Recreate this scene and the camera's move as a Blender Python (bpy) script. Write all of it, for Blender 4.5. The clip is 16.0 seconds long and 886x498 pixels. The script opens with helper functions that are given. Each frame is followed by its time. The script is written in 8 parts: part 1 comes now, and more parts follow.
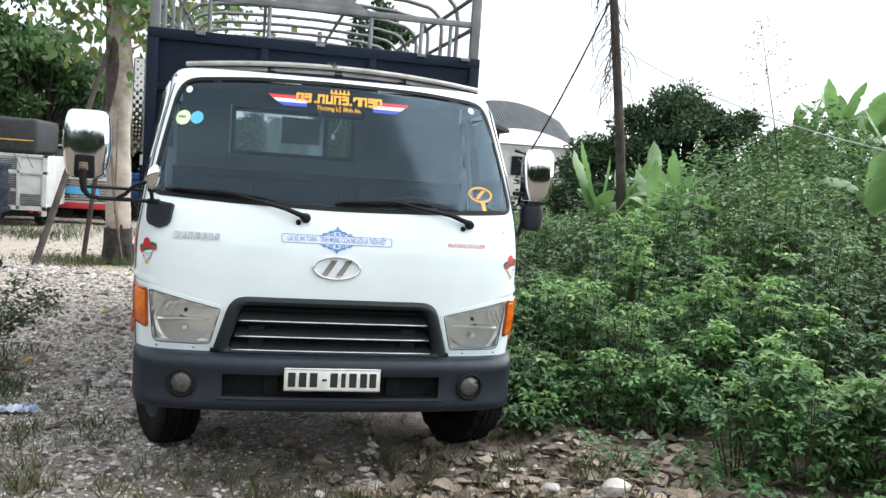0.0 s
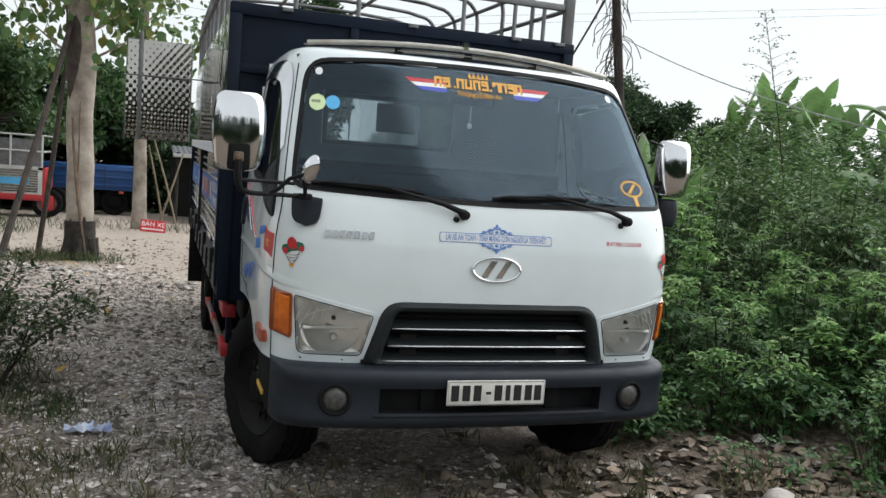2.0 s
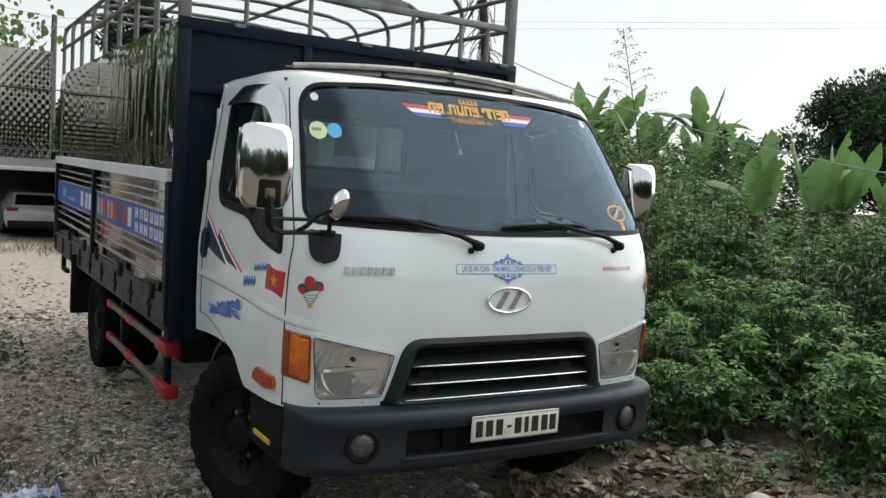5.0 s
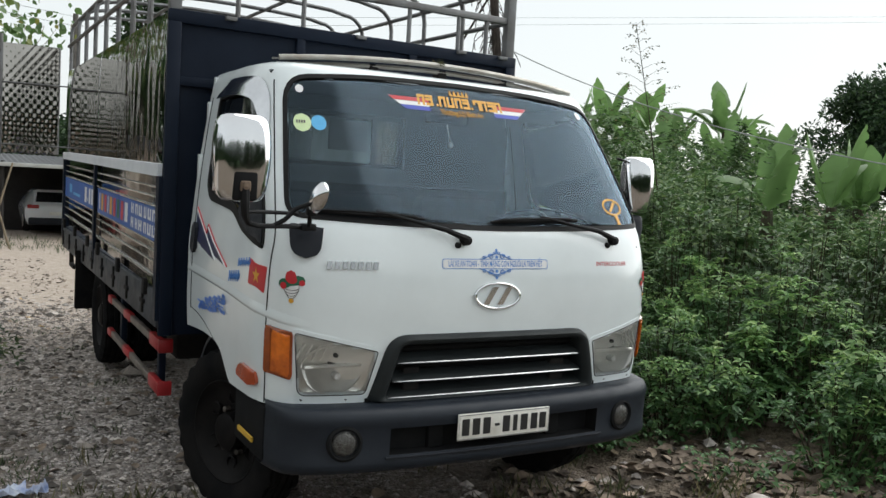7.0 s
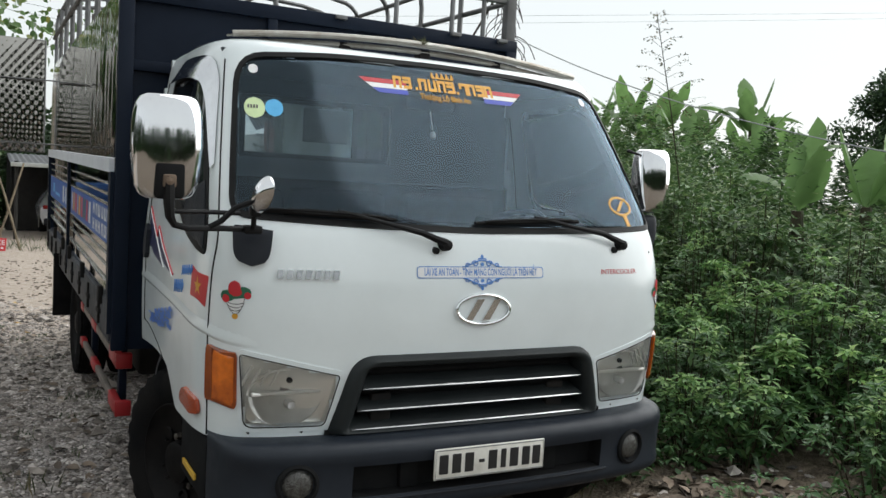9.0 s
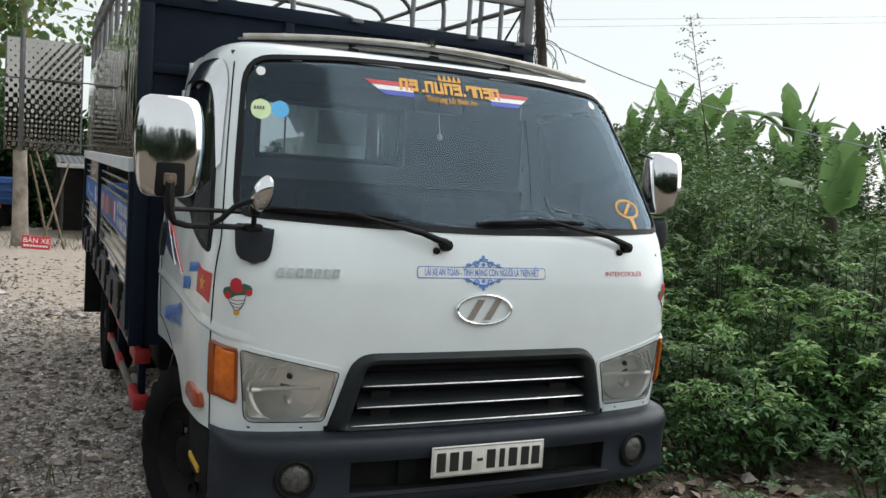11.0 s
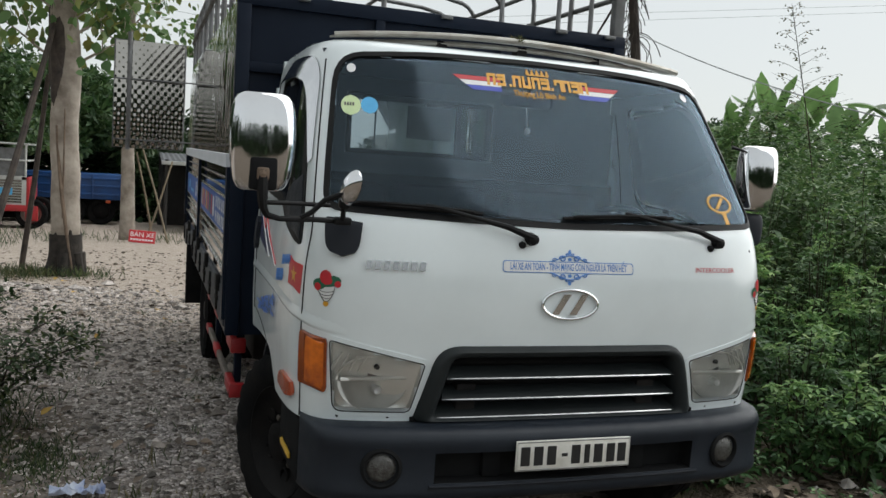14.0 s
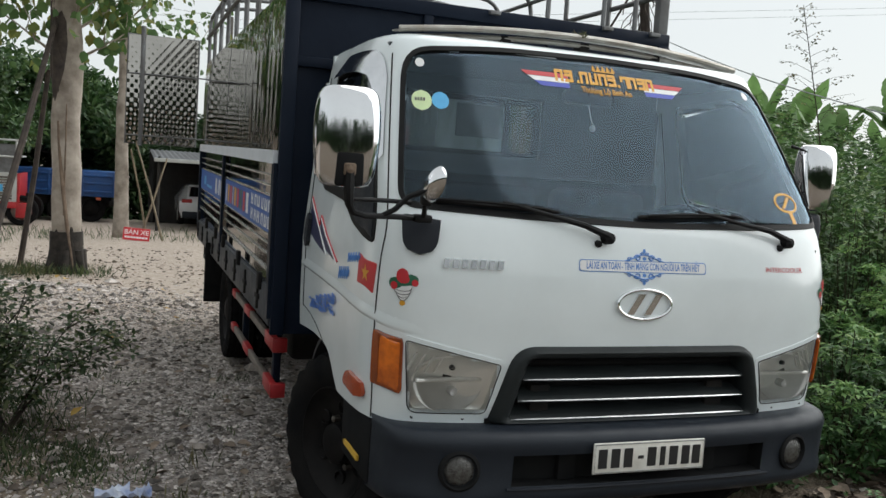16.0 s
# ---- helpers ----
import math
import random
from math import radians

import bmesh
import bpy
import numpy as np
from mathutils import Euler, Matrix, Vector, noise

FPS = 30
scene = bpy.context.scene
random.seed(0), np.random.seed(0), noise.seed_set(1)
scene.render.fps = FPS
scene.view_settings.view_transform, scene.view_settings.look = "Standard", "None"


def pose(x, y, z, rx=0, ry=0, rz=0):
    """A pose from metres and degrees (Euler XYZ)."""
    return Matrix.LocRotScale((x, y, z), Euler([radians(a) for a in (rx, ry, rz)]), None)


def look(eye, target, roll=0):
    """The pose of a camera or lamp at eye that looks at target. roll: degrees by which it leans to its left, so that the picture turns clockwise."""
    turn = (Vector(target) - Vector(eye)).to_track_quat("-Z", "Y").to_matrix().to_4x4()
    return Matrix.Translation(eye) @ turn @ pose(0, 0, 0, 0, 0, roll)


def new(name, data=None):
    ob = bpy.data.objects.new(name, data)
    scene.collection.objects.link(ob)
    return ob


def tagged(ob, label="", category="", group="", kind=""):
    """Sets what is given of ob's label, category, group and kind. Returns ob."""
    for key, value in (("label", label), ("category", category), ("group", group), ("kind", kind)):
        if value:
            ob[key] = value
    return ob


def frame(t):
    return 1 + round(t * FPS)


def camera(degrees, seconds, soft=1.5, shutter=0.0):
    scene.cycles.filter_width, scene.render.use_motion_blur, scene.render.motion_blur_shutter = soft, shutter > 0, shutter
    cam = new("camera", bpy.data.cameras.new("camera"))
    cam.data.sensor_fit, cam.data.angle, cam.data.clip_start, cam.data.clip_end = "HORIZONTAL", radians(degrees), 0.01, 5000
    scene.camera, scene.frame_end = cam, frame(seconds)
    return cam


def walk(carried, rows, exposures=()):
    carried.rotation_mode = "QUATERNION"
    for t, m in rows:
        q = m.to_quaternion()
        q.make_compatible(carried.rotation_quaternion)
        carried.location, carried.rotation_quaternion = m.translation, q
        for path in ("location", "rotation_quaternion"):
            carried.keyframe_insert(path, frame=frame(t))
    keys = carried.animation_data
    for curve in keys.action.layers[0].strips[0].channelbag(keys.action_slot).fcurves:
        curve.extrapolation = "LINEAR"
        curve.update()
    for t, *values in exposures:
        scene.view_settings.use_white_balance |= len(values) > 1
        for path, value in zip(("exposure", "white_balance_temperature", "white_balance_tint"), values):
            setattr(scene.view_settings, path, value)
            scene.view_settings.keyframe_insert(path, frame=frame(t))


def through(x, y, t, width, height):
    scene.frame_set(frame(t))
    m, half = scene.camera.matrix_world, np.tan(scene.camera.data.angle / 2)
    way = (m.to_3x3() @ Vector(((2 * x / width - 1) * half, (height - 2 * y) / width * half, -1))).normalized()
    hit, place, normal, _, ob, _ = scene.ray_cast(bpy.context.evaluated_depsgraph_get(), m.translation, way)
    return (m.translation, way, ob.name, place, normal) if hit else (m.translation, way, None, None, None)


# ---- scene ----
cam = camera(54.6, 16.0)
METRES, EYE, TILT, LEAN, TURN = 3.812, 1.544, -5.2, -3.3, -10.5
TRUCK = pose(-0.0386, -0.0193, 0.106, 0, -0.7, -1.8)
ROWS = [
    (0.0, 0.0, 0.0, 0.0, -0.0, 0.0, 0.0),
    (0.5, -0.0899, -0.0108, 0.003, -1.89, -0.22, 0.15),
    (1.0, -0.1421, 0.0123, 0.0012, -2.62, -0.59, 0.35),
    (1.5, -0.2, 0.0732, 0.0144, -3.84, -0.8, 0.22),
    (2.0, -0.3018, 0.1097, 0.0119, -5.81, -0.68, 0.24),
    (2.5, -0.3846, 0.1385, 0.024, -7.99, -0.68, 0.6),
    (3.0, -0.4505, 0.1825, 0.0413, -11.74, -0.72, 1.06),
    (3.5, -0.5039, 0.1935, 0.0493, -16.68, -0.61, 1.57),
    (4.0, -0.5394, 0.1943, 0.0485, -19.32, -0.57, 2.05),
    (4.5, -0.5279, 0.1899, 0.0461, -19.1, -0.64, 2.19),
    (5.0, -0.5227, 0.1859, 0.0491, -18.44, -0.69, 1.92),
    (7.5, -0.4557, 0.1978, 0.0408, -16.78, -0.87, 1.83),
    (8.0, -0.439, 0.2399, 0.0385, -16.7, -1.06, 1.43),
    (8.5, -0.4329, 0.3073, 0.0459, -16.25, -1.11, 1.59),
    (9.0, -0.3944, 0.3119, 0.0457, -15.38, -0.72, 1.92),
    (11.5, -0.359, 0.2923, 0.0407, -11.36, -0.43, 1.13),
    (12.0, -0.36, 0.293, 0.0397, -9.67, -0.48, 1.04),
    (12.5, -0.3593, 0.2912, 0.0385, -8.39, -0.49, 0.97),
    (13.0, -0.3603, 0.2906, 0.0404, -7.52, -0.51, 0.93),
    (13.5, -0.3612, 0.2911, 0.0419, -6.93, -0.52, 0.95),
    (14.0, -0.3557, 0.2887, 0.0387, -6.59, -0.49, 0.97),
    (14.5, -0.3525, 0.2867, 0.0358, -6.61, -0.46, 0.86),
    (15.0, -0.3627, 0.2925, 0.0311, -6.99, -0.5, 0.7),
    (15.5, -0.3916, 0.2975, 0.0334, -7.37, -0.55, 0.53),
    (16.0, -0.4391, 0.3154, 0.0392, -7.69, -0.57, 0.73),
]
walk(cam, [(t, TRUCK @ pose(-0.2364, -4.198, EYE, TILT, LEAN, TURN) @ pose(METRES * x, METRES * y, METRES * z, 90 + pitch, roll, yaw)) for t, x, y, z, yaw, pitch, roll in ROWS],
     exposures=[(0.0, 1.22, 6050, 8), (0.5, 1.00, 6080, 8), (1.0, 0.84, 6120, 8), (1.6, 0.66, 6180, 9), (2.2, 0.31, 6280, 9), (3.0, 0.07, 6350, 8), (4.0, 0.28, 6350, 8), (5.0, 0.34, 6350, 8), (8.5, 0.36, 6320, 8), (12.0, 0.35, 6320, 8), (12.6, 0.30, 6320, 8), (13.4, 0.11, 6330, 8), (14.5, 0.09, 6330, 8), (16.0, 0.21, 6330, 8)])

# ---- light ----
world = bpy.data.worlds.new("sky")
scene.world = world
world.use_nodes = True
wn, wl = world.node_tree.nodes, world.node_tree.links
sky = wn.new("ShaderNodeTexSky")
sky.sky_type = "NISHITA"
sky.sun_disc = False
sky.sun_elevation, sky.sun_rotation = radians(36), radians(80)
sky.air_density, sky.dust_density, sky.ozone_density = 1.0, 2.0, 1.0
haze = wn.new("ShaderNodeHueSaturation")
haze.inputs["Saturation"].default_value = 0.7
wl.new(sky.outputs[0], haze.inputs["Color"])
cloud = wn.new("ShaderNodeMix")  # a veil of even bright cloud over the sky
cloud.data_type = "RGBA"
cloud.inputs["Factor"].default_value = 0.82
cloud.inputs["B"].default_value = (7.1, 7.25, 7.1, 1)
wl.new(haze.outputs[0], cloud.inputs["A"])
wl.new(cloud.outputs["Result"], wn["Background"].inputs["Color"])
wn["Background"].inputs["Strength"].default_value = 0.108

sun_data = bpy.data.lights.new("sun", "SUN")
sun_data.energy, sun_data.angle, sun_data.color = 2.75, radians(96), (1.0, 0.98, 0.95)
sun = new("sun", sun_data)
sun.matrix_world = look((7.97, 1.40, 5.88), (0, 0, 0))


# ---- materials ----
def socket(node, name, value):
    if value is not None:
        node.inputs[name].default_value = value


def pbr(name, c1, c2=None, scale=6.0, rough=0.5, metal=0.0, bump=0.0, bscale=60.0, rough2=None, coat=0.0, spec=None, random_mix=0.0, detail=6.0, each=False):
    """A principled material with two colours mixed by noise at two scales, and fine relief."""
    m = bpy.data.materials.new(name)
    m.use_nodes = True
    n, l = m.node_tree.nodes, m.node_tree.links
    b = n["Principled BSDF"]
    c2 = c2 or tuple(0.8 * v for v in c1)
    co = n.new("ShaderNodeTexCoord")
    t1 = n.new("ShaderNodeTexNoise")
    t1.inputs["Scale"].default_value, t1.inputs["Detail"].default_value, t1.inputs["Roughness"].default_value = scale, detail, 0.62
    l.new(co.outputs["Object"], t1.inputs["Vector"])
    ramp = n.new("ShaderNodeValToRGB")
    ramp.color_ramp.elements[0].position, ramp.color_ramp.elements[1].position = 0.35, 0.68
    ramp.color_ramp.elements[0].color, ramp.color_ramp.elements[1].color = (*c1, 1), (*c2, 1)
    l.new(t1.outputs["Fac"], ramp.inputs["Fac"])
    out = ramp.outputs["Color"]
    if random_mix:
        geo = n.new("ShaderNodeObjectInfo" if each else "ShaderNodeNewGeometry")
        hsv = n.new("ShaderNodeHueSaturation")
        mr = n.new("ShaderNodeMapRange")
        mr.inputs["To Min"].default_value, mr.inputs["To Max"].default_value = 1 - random_mix, 1 + random_mix
        l.new(geo.outputs["Random" if each else "Random Per Island"], mr.inputs["Value"])
        l.new(mr.outputs[0], hsv.inputs["Value"])
        l.new(out, hsv.inputs["Color"])
        out = hsv.outputs[0]
    l.new(out, b.inputs["Base Color"])
    if rough2 is not None:
        t3 = n.new("ShaderNodeTexNoise")
        t3.inputs["Scale"].default_value, t3.inputs["Detail"].default_value = scale * 3.1, 5
        l.new(co.outputs["Object"], t3.inputs["Vector"])
        m3 = n.new("ShaderNodeMapRange")
        m3.inputs["From Min"].default_value, m3.inputs["From Max"].default_value = 0.35, 0.65
        m3.inputs["To Min"].default_value, m3.inputs["To Max"].default_value = rough, rough2
        l.new(t3.outputs["Fac"], m3.inputs["Value"])
        l.new(m3.outputs[0], b.inputs["Roughness"])
    b.inputs["Roughness"].default_value, b.inputs["Metallic"].default_value = rough, metal
    b.inputs["Coat Weight"].default_value = coat
    b.inputs["Coat Roughness"].default_value = 0.06
    socket(b, "Specular IOR Level", spec)
    if bump:
        t2 = n.new("ShaderNodeTexNoise")
        t2.inputs["Scale"].default_value, t2.inputs["Detail"].default_value = bscale, 4
        l.new(co.outputs["Object"], t2.inputs["Vector"])
        bp = n.new("ShaderNodeBump")
        bp.inputs["Strength"].default_value, bp.inputs["Distance"].default_value = bump, 0.01
        l.new(t2.outputs["Fac"], bp.inputs["Height"])
        l.new(bp.outputs[0], b.inputs["Normal"])
    return m


def leafy(name, c1, c2, c3, through=0.35, rough=0.5):
    """Leaves: a colour of its own for each leaf, some light through it."""
    m = bpy.data.materials.new(name)
    m.use_nodes = True
    n, l = m.node_tree.nodes, m.node_tree.links
    b = n["Principled BSDF"]
    geo = n.new("ShaderNodeNewGeometry")
    ramp = n.new("ShaderNodeValToRGB")
    e = ramp.color_ramp.elements
    e[0].color, e[1].color = (*c1, 1), (*c3, 1)
    e[1].position = 0.97
    mid = e.new(0.6)
    mid.color = (*c2, 1)
    l.new(geo.outputs["Random Per Island"], ramp.inputs["Fac"])
    co = n.new("ShaderNodeTexCoord")
    t = n.new("ShaderNodeTexNoise")
    t.inputs["Scale"].default_value, t.inputs["Detail"].default_value = 1.3, 4
    l.new(co.outputs["Object"], t.inputs["Vector"])
    mr = n.new("ShaderNodeMapRange")
    mr.inputs["From Min"].default_value, mr.inputs["From Max"].default_value = 0.3, 0.7
    mr.inputs["To Min"].default_value, mr.inputs["To Max"].default_value = 0.65, 1.3
    l.new(t.outputs["Fac"], mr.inputs["Value"])
    hsv = n.new("ShaderNodeHueSaturation")
    l.new(mr.outputs[0], hsv.inputs["Value"])
    l.new(ramp.outputs[0], hsv.inputs["Color"])
    l.new(hsv.outputs[0], b.inputs["Base Color"])
    b.inputs["Roughness"].default_value = rough
    tr = n.new("ShaderNodeBsdfTranslucent")
    l.new(hsv.outputs[0], tr.inputs["Color"])
    mix = n.new("ShaderNodeMixShader")
    mix.inputs[0].default_value = through
    l.new(b.outputs[0], mix.inputs[1])
    l.new(tr.outputs[0], mix.inputs[2])
    l.new(mix.outputs[0], n["Material Output"].inputs["Surface"])
    return m


def glass(name, tint, ior=1.5, rough=0.02, dust_haze=0.0, shine=(1, 1, 1), film=False):
    """A thin pane: what lies behind shows through it, and it mirrors more the flatter it is seen."""
    m = bpy.data.materials.new(name)
    m.use_nodes = True
    n, l = m.node_tree.nodes, m.node_tree.links
    n.remove(n["Principled BSDF"])
    tr, gl, fr, mix = n.new("ShaderNodeBsdfTransparent"), n.new("ShaderNodeBsdfGlossy"), n.new("ShaderNodeFresnel"), n.new("ShaderNodeMixShader")
    tr.inputs["Color"].default_value = (*tint, 1)
    gl.inputs["Roughness"].default_value = rough
    gl.inputs["Color"].default_value = (*shine, 1)
    fr.inputs["IOR"].default_value = ior
    l.new(fr.outputs[0], mix.inputs[0])
    l.new(tr.outputs[0], mix.inputs[1])
    l.new(gl.outputs[0], mix.inputs[2])
    out = mix.outputs[0]
    # a noise film: dust, with haze and mirrored cloud painted into its pale colour
    if dust_haze:
        co, t, mr = n.new("ShaderNodeTexCoord"), n.new("ShaderNodeTexNoise"), n.new("ShaderNodeMapRange")
        t.inputs["Scale"].default_value, t.inputs["Detail"].default_value = 1.7, 6
        mp = n.new("ShaderNodeMapping")
        mp.inputs["Scale"].default_value = (1.6, 1.6, 0.45)
        l.new(co.outputs["Object"], mp.inputs["Vector"])
        l.new(mp.outputs[0], t.inputs["Vector"])
        mr.inputs["From Min"].default_value, mr.inputs["From Max"].default_value = 0.50, 0.74
        mr.inputs["To Min"].default_value, mr.inputs["To Max"].default_value = dust_haze * 0.10, dust_haze
        l.new(t.outputs["Fac"], mr.inputs["Value"])
        df, mx, tl = n.new("ShaderNodeAddShader"), n.new("ShaderNodeMixShader"), n.new("ShaderNodeBsdfTranslucent")
        dd = n.new("ShaderNodeBsdfDiffuse")
        dd.inputs["Color"].default_value = (0.31, 0.37, 0.41, 1)
        tl.inputs["Color"].default_value = (0.50, 0.56, 0.54, 1)
        l.new(dd.outputs[0], df.inputs[0])
        l.new(tl.outputs[0], df.inputs[1])
        l.new(mr.outputs[0], mx.inputs[0])
        l.new(out, mx.inputs[1])
        l.new(dd.outputs[0] if film else df.outputs[0], mx.inputs[2])
        out = mx.outputs[0]
    l.new(out, n["Material Output"].inputs["Surface"])
    return m


def quilted(name, base, cell=0.05, rough=0.08, depth=0.0008, dents=0.0015):
    """Stainless sheet pressed with a diamond lattice of small pillows, and gently dented."""
    m = pbr(name, base, tuple(0.82 * v for v in base), 2.2, rough, 1.0)
    n, l = m.node_tree.nodes, m.node_tree.links
    co = n.new("ShaderNodeTexCoord")
    sep = n.new("ShaderNodeSeparateXYZ")
    l.new(co.outputs["Object"], sep.inputs[0])

    def maths(op, a, b):
        k = n.new("ShaderNodeMath")
        k.operation = op
        for q, v in enumerate((a, b)):
            if isinstance(v, (int, float)):
                k.inputs[q].default_value = v
            elif v is not None:
                l.new(v, k.inputs[q])
        return k.outputs[0]
    along = maths("ADD", sep.outputs["X"], sep.outputs["Y"])
    w1 = maths("SINE", maths("MULTIPLY", along, 2 * math.pi / cell), None)
    w2 = maths("SINE", maths("MULTIPLY", sep.outputs["Z"], 2 * math.pi / (cell * 1.25)), None)
    pillows = maths("MULTIPLY", maths("MULTIPLY", w1, w2), depth)
    big = n.new("ShaderNodeTexNoise")
    big.inputs["Scale"].default_value = 3.0
    l.new(co.outputs["Object"], big.inputs["Vector"])
    height = maths("ADD", pillows, maths("MULTIPLY", big.outputs["Fac"], dents))
    bp = n.new("ShaderNodeBump")
    bp.inputs["Strength"].default_value, bp.inputs["Distance"].default_value = 1.0, 1.0
    l.new(height, bp.inputs["Height"])
    l.new(bp.outputs[0], n["Principled BSDF"].inputs["Normal"])
    return m


def ground_material():
    m = bpy.data.materials.new("gravel_ground")
    m.use_nodes = True
    n, l = m.node_tree.nodes, m.node_tree.links
    b = n["Principled BSDF"]
    b.inputs["Roughness"].default_value = 0.95
    b.inputs["Specular IOR Level"].default_value = 0.2
    co = n.new("ShaderNodeTexCoord")

    def ramp_of(tex_out, stops):
        r = n.new("ShaderNodeValToRGB")
        e = r.color_ramp.elements
        while len(e) < len(stops):
            e.new(0.5)
        for el, (p, c) in zip(e, stops):
            el.position, el.color = p, (*c, 1)
        l.new(tex_out, r.inputs["Fac"])
        return r.outputs[0]

    def tex(kind, scale, detail=6):
        t = n.new(kind)
        t.inputs["Scale"].default_value = scale
        if kind == "ShaderNodeTexNoise":
            t.inputs["Detail"].default_value, t.inputs["Roughness"].default_value = detail, 0.65
        l.new(co.outputs["Object"], t.inputs["Vector"])
        return t

    cells = tex("ShaderNodeTexVoronoi", 58)
    rgb = n.new("ShaderNodeSeparateColor")
    l.new(cells.outputs["Color"], rgb.inputs[0])
    shades = [(0.0, (0.10, 0.089, 0.080)), (0.4, (0.245, 0.22, 0.205)), (0.75, (0.42, 0.38, 0.362)), (1.0, (0.68, 0.64, 0.625))]
    pebbles = ramp_of(rgb.outputs[0], shades)
    lumps = tex("ShaderNodeTexVoronoi", 27)
    rgb2 = n.new("ShaderNodeSeparateColor")
    l.new(lumps.outputs["Color"], rgb2.inputs[0])
    pick = n.new("ShaderNodeMath")
    pick.operation = "GREATER_THAN"
    pick.inputs[1].default_value = 0.62
    l.new(rgb2.outputs[1], pick.inputs[0])
    sand = ramp_of(tex("ShaderNodeTexNoise", 9).outputs["Fac"], [(0.3, (0.34, 0.283, 0.232)), (0.7, (0.54, 0.465, 0.40))])
    dirt = ramp_of(tex("ShaderNodeTexNoise", 14).outputs["Fac"], [(0.3, (0.08, 0.063, 0.048)), (0.7, (0.25, 0.203, 0.157))])
    # sand takes over towards the yard, dirt and humus towards the weeds
    sep = n.new("ShaderNodeSeparateXYZ")
    l.new(co.outputs["Object"], sep.inputs[0])
    wob = tex("ShaderNodeTexNoise", 0.9, 8)

    def blend(axis, lo, hi, wobble):
        k = n.new("ShaderNodeMath")
        k.operation = "MULTIPLY_ADD"
        k.inputs[1].default_value = wobble
        l.new(wob.outputs["Fac"], k.inputs[0])
        l.new(sep.outputs[axis], k.inputs[2])
        r = n.new("ShaderNodeMapRange")
        r.inputs["From Min"].default_value, r.inputs["From Max"].default_value = lo, hi
        l.new(k.outputs[0], r.inputs["Value"])
        return r.outputs[0]

    def mixed(fac, a, c):
        x = n.new("ShaderNodeMix")
        x.data_type = "RGBA"
        l.new(fac, x.inputs["Factor"])
        l.new(a, x.inputs["A"])
        l.new(c, x.inputs["B"])
        return x.outputs["Result"]

    fine = ramp_of(tex("ShaderNodeTexNoise", 120, 3).outputs["Fac"], [(0.35, (0.135, 0.119, 0.108)), (0.65, (0.44, 0.395, 0.37))])
    pebbles = mixed(pick.outputs[0], pebbles, ramp_of(rgb2.outputs[0], shades))
    soil = n.new("ShaderNodeMapRange")
    soil.inputs["From Min"].default_value, soil.inputs["From Max"].default_value = 0.46, 0.68
    l.new(tex("ShaderNodeTexNoise", 3.2, 9).outputs["Fac"], soil.inputs["Value"])
    pebbles = mixed(soil.outputs[0], pebbles, fine)
    col = mixed(blend("Y", 5.5, 10.5, 6.0), pebbles, sand)
    col = mixed(blend("X", 1.3, 2.6, 2.6), col, dirt)
    front = blend("Y", 1.2, 3.4, 3.0)
    patch = tex("ShaderNodeTexNoise", 1.7, 7)
    pm = n.new("ShaderNodeMapRange")
    pm.inputs["From Min"].default_value, pm.inputs["From Max"].default_value = 0.24, 0.48
    l.new(patch.outputs["Fac"], pm.inputs["Value"])
    inv = n.new("ShaderNodeMath")
    inv.operation = "MULTIPLY_ADD"
    inv.inputs[1].default_value, inv.inputs[2].default_value = -0.92, 0.92
    l.new(front, inv.inputs[0])
    both = n.new("ShaderNodeMath")
    both.operation = "MULTIPLY"
    l.new(inv.outputs[0], both.inputs[0])
    l.new(pm.outputs[0], both.inputs[1])
    col = mixed(both.outputs[0], col, dirt)
    # humus under the shrubs beside the track
    beside = n.new("ShaderNodeMath")
    beside.operation = "MULTIPLY"
    l.new(blend("X", -1.0, -1.7, 0.9), beside.inputs[0])
    l.new(blend("Y", 4.6, 3.0, 1.2), beside.inputs[1])
    col = mixed(beside.outputs[0], col, dirt)
    l.new(col, b.inputs["Base Color"])
    bp = n.new("ShaderNodeBump")
    bp.inputs["Strength"].default_value, bp.inputs["Distance"].default_value = 0.8, 0.02
    l.new(cells.outputs["Distance"], bp.inputs["Height"])
    bp.invert = True
    l.new(bp.outputs[0], b.inputs["Normal"])
    return m


